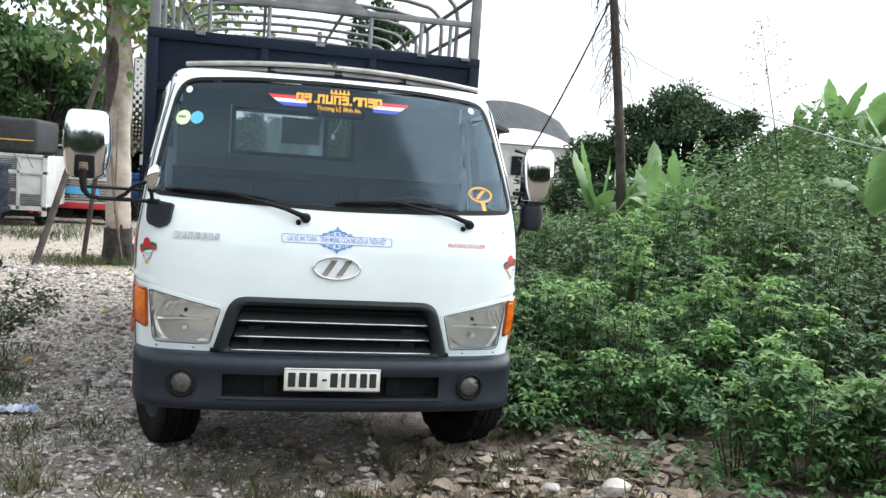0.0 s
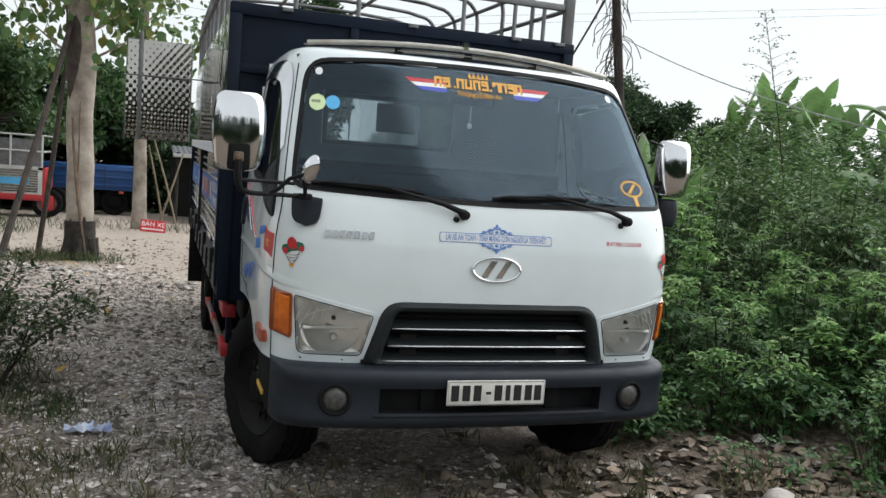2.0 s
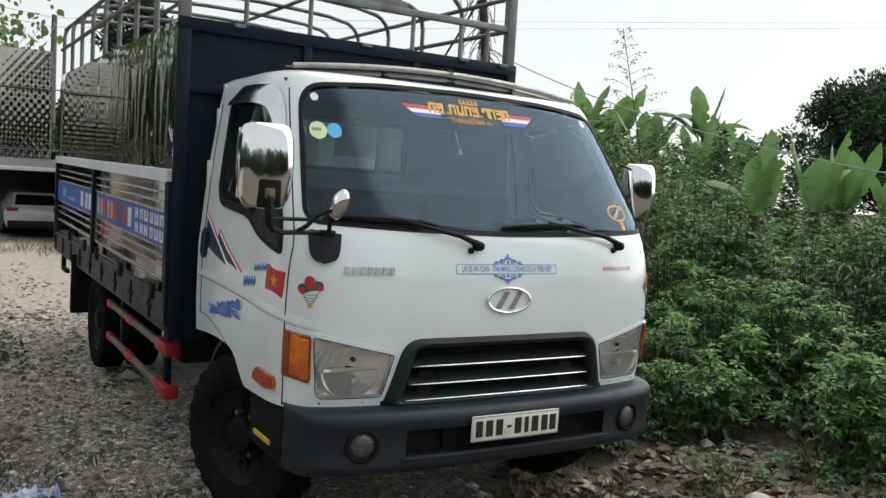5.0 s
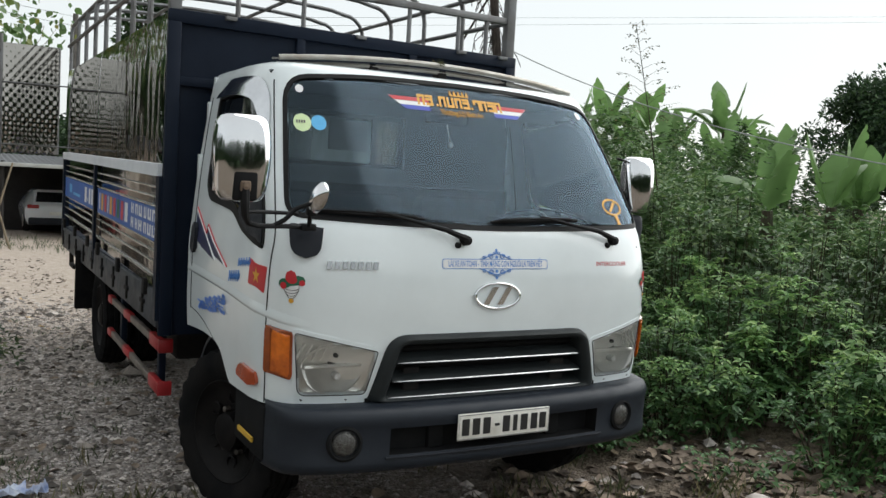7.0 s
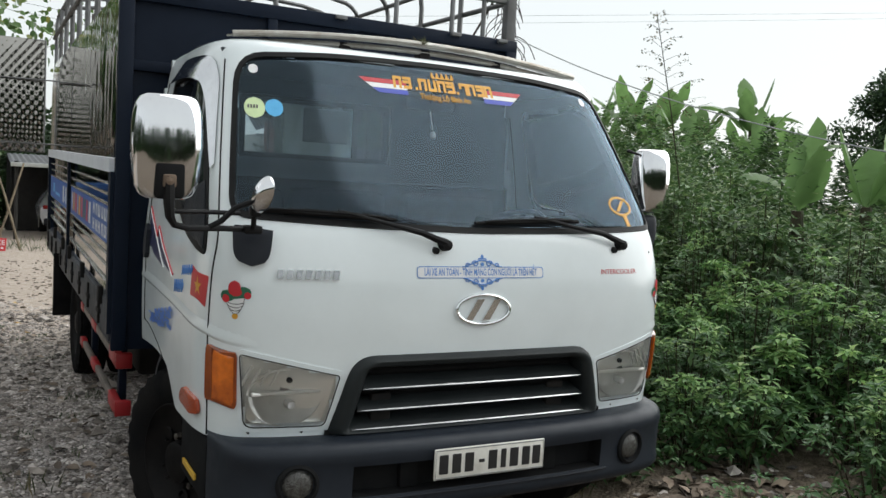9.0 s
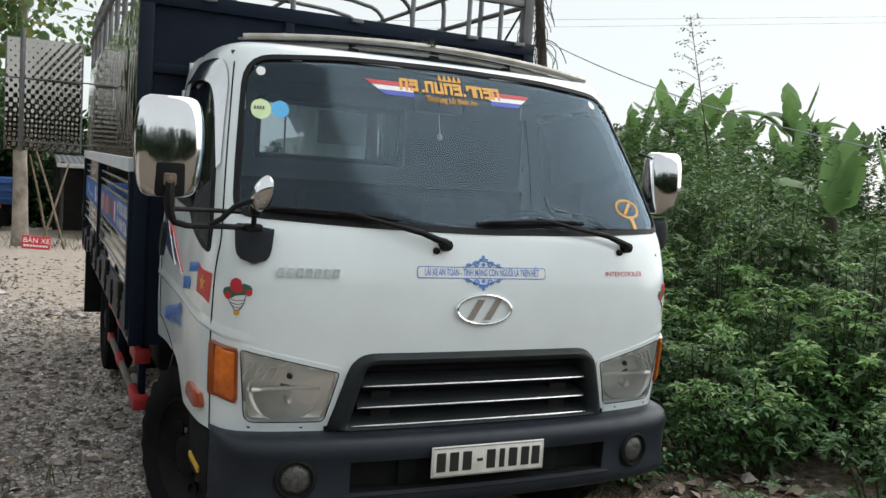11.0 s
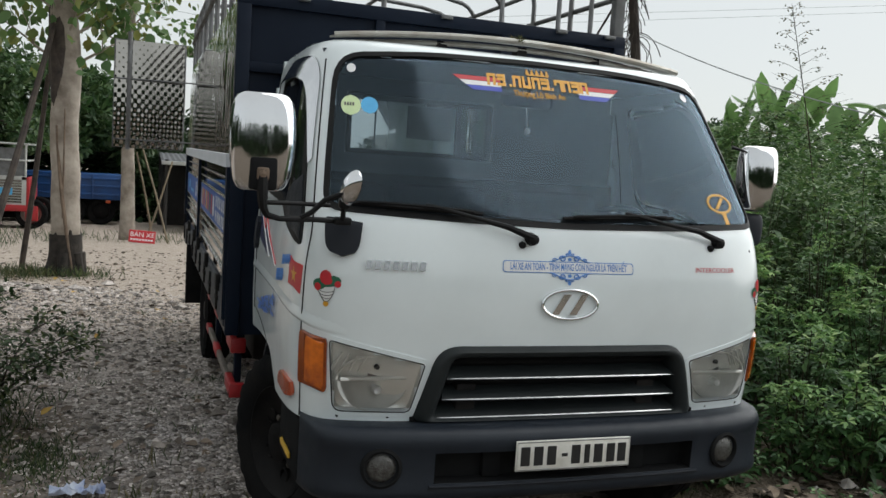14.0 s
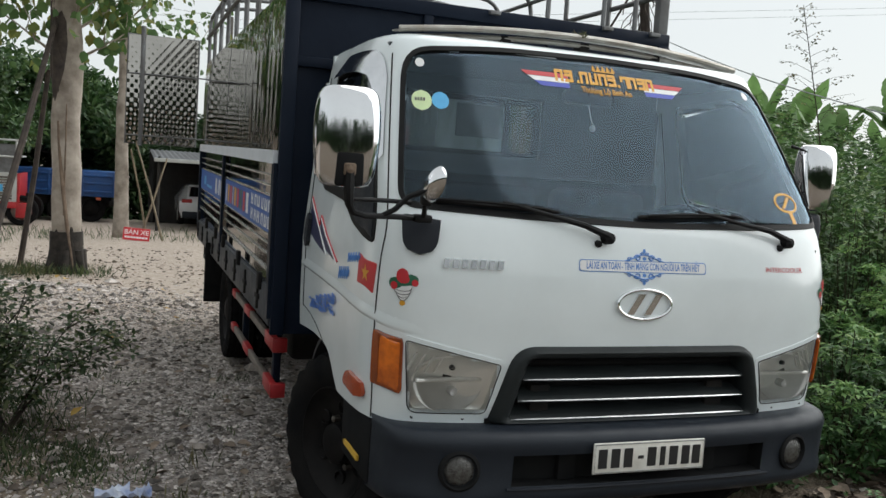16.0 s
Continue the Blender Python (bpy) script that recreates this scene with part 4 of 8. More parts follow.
BX = spline(PA, [0, 0.3, 0.55, 0.75, 0.87, 0.925, 0.953, 0.97, 0.975, 0.975])
BY = spline(PA, [0, 0.006, 0.022, 0.052, 0.09, 0.135, 0.215, 0.335, 0.505, 1.43])
BZ = [(0.705, 0.16), (0.708, 0.05), (0.702, 0.022), (0.688, 0.008), (0.665, 0.0), (0.64, 0.004), (0.625, 0.008), (0.515, 0.012), (0.49, 0.004), (0.465, 0.008), (0.445, 0.03), (0.430, 0.07), (0.425, 0.16)]


def B(a, back, z):
    sc = 1 - 0.35 * back
    return Vector((math.copysign(BX(abs(a)), a) * (1 - 0.12 * back), -0.108 + BY(abs(a)) + back, z))


g = Geo()
bav = sorted(set(np.linspace(-1.13, 1.13, 67).round(4)) | {-0.53, 0.53})
nb = len(bav)
verts = [B(a, d, z) for z, d in BZ for a in bav]
faces = []
for i in range(len(BZ) - 1):
    for j in range(nb - 1):
        am = (bav[j] + bav[j + 1]) / 2
        if BZ[i][0] <= 0.626 and BZ[i + 1][0] >= 0.514 and abs(am) < 0.53:
            continue
        faces.append((i * nb + j, i * nb + j + 1, (i + 1) * nb + j + 1, (i + 1) * nb + j))
g.add(verts, faces)
bumper = part("bumper", g, M["bumperblack"], truck, "black textured plastic front bumper", angle=60)
g = Geo()
loops = []
for d in (0.0, 0.07):
    loop = [B(a, 0.010 + d, 0.625) for a in np.linspace(-0.53, 0.53, 24)] + [B(a, 0.012 + d, 0.515) for a in np.linspace(0.53, -0.53, 24)]
    loops.append(loop)
loft(g, loops)
o = len(g.v)
g.add(loops[1], [(i, i + 1, 46 - i, 47 - i) for i in range(23)])
part("bumper_intake", g, M["hollow"], bumper)
g = Geo()
g.tube([B(a, 0.0, 0.508) for a in np.linspace(-0.55, 0.55, 24)], 0.006, 8)
part("intake_lip", g, M["plastic"], bumper)
for x in (-0.30, -0.02, 0.30):
    g = Geo()
    g.box(x - 0.035, x + 0.035, -0.045, 0.0, 0.515, 0.62, 0.006)
    part("tow_bracket", g, M["hollow"], bumper)
for sgn in (1, -1):
    c = B(sgn * 0.705 - 0.012, 0.006, 0.574)
    g = Geo()
    nrm = (B(sgn * 0.705 + 0.02, 0, 0.5) - B(sgn * 0.705 - 0.02, 0, 0.5)).normalized()
    turn = Matrix.Translation(c) @ Matrix.Rotation(math.atan2(nrm.y, nrm.x), 4, "Z")
    gl = Geo().lathe([(0.074, 0.012), (0.072, -0.004), (0.062, -0.010), (0.056, -0.002), (0.052, 0.03)], (0, 0, 0), "y", 32)
    g.add([turn @ Vector(v) for v in gl.v], gl.f)
    fog = part("fog_lamp", g, M["hollow"], bumper, "round fog lamp")
    gl = Geo().lathe([(0.0, -0.012), (0.02, -0.011), (0.04, -0.006), (0.052, 0.003), (0.056, 0.012)], (0, 0, 0), "y", 28)
    g = Geo().add([turn @ Vector(v) for v in gl.v], gl.f)
    part("fog_lens", g, M["foglens"], bumper, "dull grey fog lamp lens")
g = Geo()
g.box(-0.240, 0.224, -0.122, -0.112, 0.556, 0.668, 0.004)
plate = part("number_plate", g, M["plate"], truck, "white number plate with black characters")
for x, w in ((-0.192, 0.036), (-0.140, 0.036), (-0.088, 0.036), (-0.036, 0.024), (0.010, 0.036), (0.056, 0.022), (0.102, 0.036), (0.154, 0.034), (0.200, 0.034)):
    h = 0.035 if w != 0.024 else 0.006
    g = Geo().box(x - 0.012 - w / 2, x - 0.012 + w / 2, -0.1245, -0.1215, 0.612 - h, 0.612 + h, 0.001, 1)
    part("plate_bar", g, M["ink"], plate)
g = Geo().tube([(-0.235, -0.1225, 0.561), (0.219, -0.1225, 0.561), (0.219, -0.1225, 0.663), (-0.235, -0.1225, 0.663)], 0.0018, 6, True)
part("plate_rim", g, M["steel"], plate)

# ---- wipers ----
for pa, pv, tip_a, tip_v, b0, b1 in ((-0.172, 1.374, -0.58, 1.468, (-0.86, 1.468), (-0.36, 1.452)), (0.672, 1.384, 0.24, 1.472, (-0.03, 1.450), (0.47, 1.468))):
    g = Geo()
    g.lathe([(0.0, -0.035), (0.02, -0.03), (0.024, 0.0), (0.026, 0.012)], tuple(S(pa, pv, 0.004)), "y", 14)
    g.tube([S(pa, pv, 0.026), S(pa * 0.75 + tip_a * 0.25, pv + 0.03, 0.035), S(pa * 0.4 + tip_a * 0.6, pv * 0.4 + tip_v * 0.6, 0.034), S(tip_a, tip_v, 0.03)], [0.014, 0.011, 0.008, 0.006], 8)
    wiper = part("wiper", g, M["seal"], truck, "black windscreen wiper")
    g = Geo()
    pts = [S(b0[0] + (b1[0] - b0[0]) * u, b0[1] + (b1[1] - b0[1]) * u, 0.012) for u in np.linspace(0, 1, 12)]
    g.tube(pts, 0.008, 6)
    pts = [S(b0[0] + (b1[0] - b0[0]) * u, b0[1] + (b1[1] - b0[1]) * u, 0.018 + 0.016 * (1 - (2 * u - 1) ** 2)) for u in np.linspace(0.08, 0.92, 10)]
    g.tube(pts, 0.006, 6)
    part("wiper_blade", g, M["seal"], wiper)
    g = Geo()
    g.lathe([(0.0, -0.012), (0.012, -0.008), (0.014, 0.006)], tuple(S(pa - 0.035, pv - 0.022, 0.004)), "y", 12)
    part("washer_nozzle", g, M["seal"], wiper)

# ---- mirrors ----
def shell(c, w, d, h, front_bulge=0.0, n=32, taper=0.9):
    """A housing like a rounded box, drawn in slightly at the top and the bottom."""
    g = Geo()
    verts, faces = [], []
    m = 15
    for i in range(m):
        ph = -math.pi / 2 + math.pi * i / (m - 1)
        sz = math.copysign(abs(math.sin(ph)) ** 0.75, math.sin(ph))
        cr = abs(math.cos(ph)) ** 0.28
        for j in range(n):
            t = 2 * math.pi * j / n
            cx, cy = math.cos(t), math.sin(t)
            x = math.copysign(abs(cx) ** 0.55, cx) * w / 2 * cr * (1 - (1 - taper) * max(0, -sz))
            y = math.copysign(abs(cy) ** 0.8, cy) * d / 2 * cr
            verts.append((c[0] + x, c[1] + y, c[2] + sz * h / 2))
    for i in range(m - 1):
        for j in range(n):
            faces.append((i * n + j, i * n + (j + 1) % n, (i + 1) * n + (j + 1) % n, (i + 1) * n + j))
    return g.add(verts, faces)


mirror = part("side_mirror", shell((-1.168, -0.04, 1.664), 0.208, 0.135, 0.312), M["chrome"], truck, "large chrome wing mirror on a bent arm", angle=80)
g = Geo()
g.box(-1.212, -1.124, -0.113, -0.06, 1.513, 1.618, 0.012)
part("mirror_recess", g, M["hollow"], mirror)
g = Geo()
g.box(-1.19, -1.15, -0.12, -0.09, 1.545, 1.585, 0.008)
g.lathe([(0.0, -0.014), (0.012, -0.01), (0.014, 0.01)], (-1.17, -0.115, 1.565), "y", 12)
part("mirror_clamp", g, M["barkstrip"], mirror)
g = Geo()
g.box(-1.25, -1.085, 0.02, 0.034, 1.54, 1.80, 0.006)
part("mirror_glass", g, M["chrome"], mirror)
g = Geo()
g.tube([(-1.17, -0.105, 1.575), (-1.17, -0.115, 1.50), (-1.166, -0.11, 1.462), (-1.15, -0.095, 1.436), (-1.11, -0.08, 1.425), (-0.98, -0.01, 1.422), (-0.86, 0.055, 1.415)], [0.018, 0.017, 0.014, 0.011, 0.010, 0.010, 0.010], 8)
g.tube([(-1.166, -0.105, 1.476), (-1.05, -0.05, 1.474), (-0.93, 0.01, 1.470)], 0.0075, 8)
g.tube([(-1.04, -0.04, 1.424), (-1.0, -0.05, 1.448), (-0.96, -0.055, 1.490), (-0.91, -0.055, 1.510)], 0.009, 8)
part("mirror_arm", g, M["seal"], mirror)
capp = rounded([(-0.922, 1.288), (-0.815, 1.285), (-0.805, 1.408), (-0.932, 1.412)], [0.055, 0.055, 0.01, 0.01])
g = skin_patch(Geo(), capp, 0.028, 0.03, 10, 8)
part("arm_mount", g, M["plastic"], truck, "black plastic mirror arm mount", angle=60)
g = Geo()
turn = Matrix.Translation((-0.878, -0.065, 1.535)) @ Matrix.Rotation(radians(-50), 4, "Z") @ Matrix.Rotation(radians(22), 4, "Y") @ Matrix.Diagonal((0.60, 0.9, 1.05, 1.0))
gl = Geo().lathe([(0.0, -0.038), (0.03, -0.032), (0.052, -0.012), (0.060, 0.004), (0.056, 0.012), (0.0, 0.014)], (0, 0, 0), "y", 28)
g.add([turn @ Vector(v) for v in gl.v], gl.f)
small = part("parking_mirror", g, M["chrome"], truck, "small chrome parking mirror")
g = Geo()
g.tube([(-0.885, -0.05, 1.515), (-0.89, -0.02, 1.475), (-0.885, 0.0, 1.425)], 0.009, 8)
g.box(-0.905, -0.868, -0.04, 0.0, 1.462, 1.50, 0.01)
g.box(-0.912, -0.852, 0.0, 0.05, 1.405, 1.432, 0.008)
part("mirror_joint", g, M["seal"], small)

mirror2 = part("side_mirror", shell((1.133, 0.44, 1.664), 0.185, 0.13, 0.30), M["chrome"], truck, "chrome wing mirror on the far door", angle=80)
g = Geo()
g.tube([(1.05, 0.48, 1.50), (1.06, 0.42, 1.78), (1.00, 0.46, 1.80)], 0.009, 8)
g.tube([(0.99, 0.40, 1.56), (1.06, 0.42, 1.56), (1.13, 0.45, 1.53)], 0.012, 8)
g.tube([(0.985, 0.42, 1.30), (1.05, 0.44, 1.33), (1.08, 0.46, 1.45), (1.09, 0.46, 1.54)], 0.012, 8)
part("mirror_arm", g, M["seal"], mirror2)
part("wide_angle_mirror", shell((1.12, 0.45, 1.43), 0.13, 0.09, 0.15), M["plastic"], mirror2, "black lower wide-angle mirror", angle=80)

# ---- roof bar ----
g = Geo()
xs = np.linspace(-0.81, 0.81, 30)
bow = [0.60 + 0.07 * (abs(x) / 0.81) ** 2.2 for x in xs]
g.tube([(x, y, 2.178 - 0.045 * (abs(x) / 0.81) ** 2) for x, y in zip(xs, bow)], 0.013, 8)
g.tube([(x, y + 0.03, 2.150 - 0.045 * (abs(x) / 0.81) ** 2) for x, y in zip(xs, bow)], 0.011, 8)
verts, faces = [], []
for x, y in zip(xs, bow):
    z = 2.165 - 0.045 * (abs(x) / 0.81) ** 2
    verts += [(x, y, z + 0.012), (x, y + 0.10, z + 0.022), (x, y + 0.10, z + 0.014), (x, y, z + 0.004)]
for i in range(len(xs) - 1):
    for j in range(4):
        faces.append((4 * i + j, 4 * i + (j + 1) % 4, 4 * i + 4 + (j + 1) % 4, 4 * i + 4 + j))
faces += [(0, 1, 2, 3), (len(verts) - 4, len(verts) - 3, len(verts) - 2, len(verts) - 1)]
g.add(verts, faces)
bar = part("roof_bar", g, M["alu"], truck, "scratched aluminium roof bar")
for x in (-0.74, -0.36, 0.0, 0.36, 0.74):
    g = Geo()
    y = 0.62 + 0.07 * (abs(x) / 0.81) ** 2.2
    z = 2.15 - 0.045 * (abs(x) / 0.81) ** 2
    g.box(x - 0.025, x + 0.025, y, y + 0.06, z - 0.06, z + 0.01, 0.006)
    part("bar_bracket", g, M["chassis"], bar)

# ---- writing and stickers on the cab ----
def text_on(body, size, a, v, off, width=None, bold=0.0):
    """Letters laid on the cab's skin, centred at (a, v)."""
    cu = bpy.data.curves.new("letters", "FONT")
    cu.body, cu.size, cu.align_x, cu.align_y, cu.resolution_u, cu.offset = body, size, "CENTER", "CENTER", 3, bold
    ob = bpy.data.objects.new("letters", cu)
    me = bpy.data.meshes.new_from_object(ob)
    xs = [q.co.x for q in me.vertices]
    k = (width / (max(xs) - min(xs))) if width and xs else 1.0
    mid = (max(xs) + min(xs)) / 2
    g = Geo().add([S(a + (q.co.x - mid) * k, v + q.co.y, off) for q in me.vertices], [tuple(p.vertices) for p in me.polygons])
    bpy.data.objects.remove(ob)
    bpy.data.curves.remove(cu)
    bpy.data.meshes.remove(me)
    return g


def ellipse(a, v, ra, rv, n=28):
    return [(a + ra * math.cos(2 * math.pi * i / n), v + rv * math.sin(2 * math.pi * i / n)) for i in range(n)]


# safety slogan strip
g = skin_ring(Geo(), dense(rounded([(-0.283, 1.254), (0.262, 1.254), (0.262, 1.297), (-0.283, 1.297)], 0.012), 0.03), inset(dense(rounded([(-0.283, 1.254), (0.262, 1.254), (0.262, 1.297), (-0.283, 1.297)], 0.012), 0.03), 0.003), 0.0015, 0.001)
for sgn in (1, -1):
    # scrollwork above and below: an arch, two curls to each side, a bud on top
    def curl(a0, v0, r0, turns, way):
        return [S(-0.012 + a0 + way * r0 * (1 - 0.75 * u) * math.cos(turns * 6.28 * u), 1.2755 + sgn * (v0 + 0.8 * r0 * (1 - 0.75 * u) * math.sin(turns * 6.28 * u)), 0.0022) for u in np.linspace(0, 1, 18)]
    g.tube([S(-0.012 + 0.085 * x, 1.2755 + sgn * (0.020 + 0.024 * math.cos(1.5 * x) ** 2), 0.0022) for x in np.linspace(-1, 1, 17)], 0.0024, 5)
    for way in (-1, 1):
        g.tube(curl(way * 0.030, 0.032, 0.015, 1.4, way), 0.0024, 5)
        g.tube(curl(way * 0.064, 0.027, 0.010, 1.2, -way), 0.0020, 5)
        g.tube(curl(way * 0.010, 0.046, 0.008, 1.1, way), 0.0020, 5)
    skin_patch(g, ellipse(-0.012, 1.2755 + sgn * 0.057, 0.0065, 0.009), 0.0015, 0, 6, 4)
    skin_patch(g, ellipse(-0.012, 1.2755 + sgn * 0.030, 0.008, 0.007), 0.0015, 0, 6, 4)
strip = part("slogan_strip", g, M["s_pale"], truck, "pale blue safety slogan sticker", smooth=False)
g = skin_patch(Geo(), dense(rounded([(-0.28, 1.257), (0.259, 1.257), (0.259, 1.294), (-0.28, 1.294)], 0.012), 0.03), 0.0022, 0, 4, 30)
part("strip_field", g, M["s_white"], strip, smooth=False)
part("slogan_letters", text_on("LÁI XE AN TOÀN - TÍNH MẠNG CON NGƯỜI LÀ TRÊN HẾT", 0.036, -0.011, 1.2755, 0.003, 0.485, 0.0006), M["s_pale"], strip, "blue slogan letters", smooth=False)
part("engine_letters", text_on("INTERCOOLER", 0.027, 0.657, 1.276, 0.002, 0.205, 0.0001), M["s_red"], truck, "red lettering", smooth=False)
# raised chrome mark and an oval badge
g = Geo()
for i in range(7):
    a = -0.786 + 0.0318 * i
    g = skin_patch(Geo(), [(a, 1.249), (a + 0.019, 1.249), (a + 0.022, 1.279), (a + 0.003, 1.279)], 0.010, 0.010, 2, 2)
    part("chrome_bar", g, M["badge"], truck)
g = Geo()
g.tube(on(ellipse(-0.007, 1.140, 0.113, 0.054, 40), 0.006), 0.0065, 8, True)
badge = part("oval_badge", g, M["emblem"], truck, "oval chrome badge")
for s in (-1, 1):
    g = skin_patch(Geo(), [(s * 0.036 - 0.047, 1.102), (s * 0.036 - 0.017, 1.102), (s * 0.036 + 0.031, 1.178), (s * 0.036 + 0.001, 1.178)], 0.010, 0.010, 4, 3)
    part("badge_bar", g, M["emblem"], badge)
# windscreen banner
for c, dv in ((M["s_red"], 0.020), (M["s_white"], 0.0), (M["s_deep"], -0.020)):
    for s in (-1, 1):
        g = Geo()
        sh = dv * 0.9
        a0, a1 = 0.19, 0.385
        pts = [(s * (a0 - 0.0), 1.966 + dv - 0.0095), (s * (a1 + sh * 1.6 - 0.03), 1.966 + dv - 0.0095), (s * (a1 + sh * 1.6), 1.966 + dv + 0.0095), (s * a0, 1.966 + dv + 0.0095)]
        skin_patch(g, pts if s > 0 else pts[::-1], 0.003, 0, 2, 10)
        part("banner_stripe", g, c, windscreen, smooth=False)
g = Geo()
glyphs = [(-0.235, "n"), (-0.188, "s"), (-0.143, "d"), (-0.112, "n"), (-0.065, "l"), (-0.018, "n"), (0.028, "s"), (0.062, "d"), (0.095, "r"), (0.135, "n"), (0.182, "s"), (0.225, "n")]
for a, kind in glyphs:
    t, w, h = 0.013, 0.041, 0.052
    vb = 1.962
    if kind == "d":
        skin_patch(g, [(a - 0.006, vb), (a + 0.006, vb), (a + 0.006, vb + 0.012), (a - 0.006, vb + 0.012)], 0.004, 0, 2, 2)
        continue
    bars = {"n": [(0, 0, t, h), (w - t, 0, w, h), (0, h - t, w, h)], "s": [(0, 0, w, t), (w - t, 0, w, h), (0, h - t, w, h), (0, h * 0.45, w, h * 0.45 + t)], "l": [(0, 0, t, h), (0, 0, w, t), (w - t, 0, w, h)], "r": [(w - t, 0, w, h), (0, h - t, w, h), (0, h * 0.5, t, h)]}[kind]
    for x0, y0, x1, y1 in bars:
        skin_patch(g, [(a - w / 2 + x0, vb + y0), (a - w / 2 + x1, vb + y0), (a - w / 2 + x1 + 0.004, vb + y1), (a - w / 2 + x0 + 0.004, vb + y1)], 0.004, 0, 2, 2)
for x in (-0.05, -0.025, 0.0, 0.025, 0.05):
    skin_patch(g, [(x - 0.010, 2.024), (x + 0.010, 2.024), (x + 0.002, 2.048), (x - 0.002, 2.048)], 0.004, 0, 2, 2)
skin_patch(g, [(-0.055, 2.020), (0.055, 2.020), (0.055, 2.026), (-0.055, 2.026)], 0.004, 0, 2, 4)
tagged(part("banner_mark", g, M["s_yellow"], windscreen, "bold yellow banner lettering", smooth=False), kind="stuff")
part("banner_letters", text_on("Thượng Lộ Bình An", 0.034, -0.01, 1.937, 0.004, 0.25, 0.0008), M["s_yellow"], windscreen, "yellow banner letters", smooth=False)
for a, v, r, mat in ((-0.850, 1.832, 0.040, "s_lime"), (-0.776, 1.836, 0.034, "s_cyan"), (-0.852, 1.984, 0.019, "s_white"), (0.806, 1.996, 0.019, "s_white")):
    g = skin_patch(Geo(), ellipse(a, v, r, r), 0.003, 0, 10, 10)
    part("round_sticker", g, M[mat], windscreen, smooth=False)
for i in range(4):
    g = skin_patch(Geo(), [(-0.876 + 0.011 * i, 1.829), (-0.869 + 0.011 * i, 1.829), (-0.869 + 0.011 * i, 1.842), (-0.876 + 0.011 * i, 1.842)], 0.0045, 0, 2, 2)
    part("sticker_bar", g, M["steel"], windscreen, smooth=False)
g = skin_ring(Geo(), ellipse(0.760, 1.54, 0.070, 0.040), ellipse(0.760, 1.54, 0.060, 0.031), 0.003, 0.001)
skin_patch(g, [(0.725, 1.518), (0.745, 1.518), (0.795, 1.562), (0.775, 1.562)], 0.003, 0, 3, 3)
skin_patch(g, [(0.762, 1.45), (0.784, 1.45), (0.778, 1.505), (0.756, 1.505)], 0.003, 0, 3, 3)
part("oval_sticker", g, M["s_yellow"], windscreen, smooth=False)
# pale dotted patch, berries-like emblem on both corners
for s in (-1, 1):
    a0, v0 = s * 0.922, 1.19
    g = Geo()
    for da, dv, ra, rv in ((-0.026, -0.004, 0.026, 0.020), (0.028, 0.010, 0.028, 0.019), (0.0, 0.002, 0.040, 0.015)):
        skin_patch(g, ellipse(a0 + da, v0 + dv, ra, rv), 0.0032, 0, 8, 8)
    emblem = part("corner_emblem", g, M["s_green"], truck, "green red and white corner sticker", smooth=False)
    g = Geo()
    for da, dv, ra, rv in ((-0.001, 0.022, 0.021, 0.026), (-0.030, -0.013, 0.013, 0.014), (0.044, 0.000, 0.012, 0.012), (0.006, 0.010, 0.018, 0.014)):
        skin_patch(g, ellipse(a0 + da, v0 + dv, ra, rv), 0.0042, 0, 8, 8)
    part("emblem_dots", g, M["s_red"], emblem, smooth=False)
    cone = [(-0.030, -0.010), (0.034, -0.006), (0.030, -0.030), (0.018, -0.052), (0.008, -0.062), (-0.004, -0.062), (-0.014, -0.050), (-0.026, -0.030)]
    g = skin_patch(Geo(), rounded([(a0 + p, v0 + q) for p, q in cone][::-1], 0.008), 0.0022, 0, 10, 6)
    part("emblem_field", g, M["s_white"], emblem, smooth=False)
    g = Geo()
    g.tube([S(a0 + p, v0 + q, 0.0026) for p, q in cone], 0.0013, 4, True)
    for dv, w in ((-0.024, 0.028), (-0.036, 0.023), (-0.047, 0.016)):
        g.tube([S(a0 + 0.002 + x * w, v0 + dv - 0.006 * (1 - x * x), 0.0028) for x in np.linspace(-1, 1, 7)], 0.0011, 4)
    part("emblem_lines", g, M["ink"], emblem)
    g = skin_patch(Geo(), ellipse(a0 + 0.002, v0 - 0.070, 0.010, 0.010), 0.003, 0, 5, 5)
    part("emblem_tip", g, M["s_yellow"], emblem, smooth=False)
# flag, stripes and blue decals on the visible flank
g = skin_patch(Geo(), [(-1.228, 1.138), (-1.068, 1.132), (-1.045, 1.250), (-1.203, 1.258)], 0.0015, 0, 6, 8)
flag = part("flag_sticker", g, M["s_red"], truck, "red flag sticker with yellow star", smooth=False)
star = [(-1.135 + (0.036 if i % 2 == 0 else 0.014) * math.sin(math.pi * i / 5), 1.195 + (0.036 if i % 2 == 0 else 0.014) * math.cos(math.pi * i / 5)) for i in range(10)]
g = Geo()
g.add([S(-1.135, 1.195, 0.003)] + on(star, 0.003), [(0, i + 1, (i + 1) % 10 + 1) for i in range(10)])
part("flag_star", g, M["s_yellow"], flag, smooth=False)
g = Geo()
skin_patch(g, [(-2.165, 1.395), (-2.155, 1.263), (-1.86, 1.195), (-1.78, 1.192), (-1.94, 1.285)], 0.0015, 0, 6, 8)
stripes = part("flank_stripe", g, M["s_navy"], truck, "navy and red flank stripes", smooth=False)
g = skin_patch(Geo(), [(-1.92, 1.285), (-1.915, 1.325), (-1.60, 1.186), (-1.72, 1.190)], 0.0015, 0, 6, 8)
part("stripe_field", g, M["s_navy"], stripes, smooth=False)
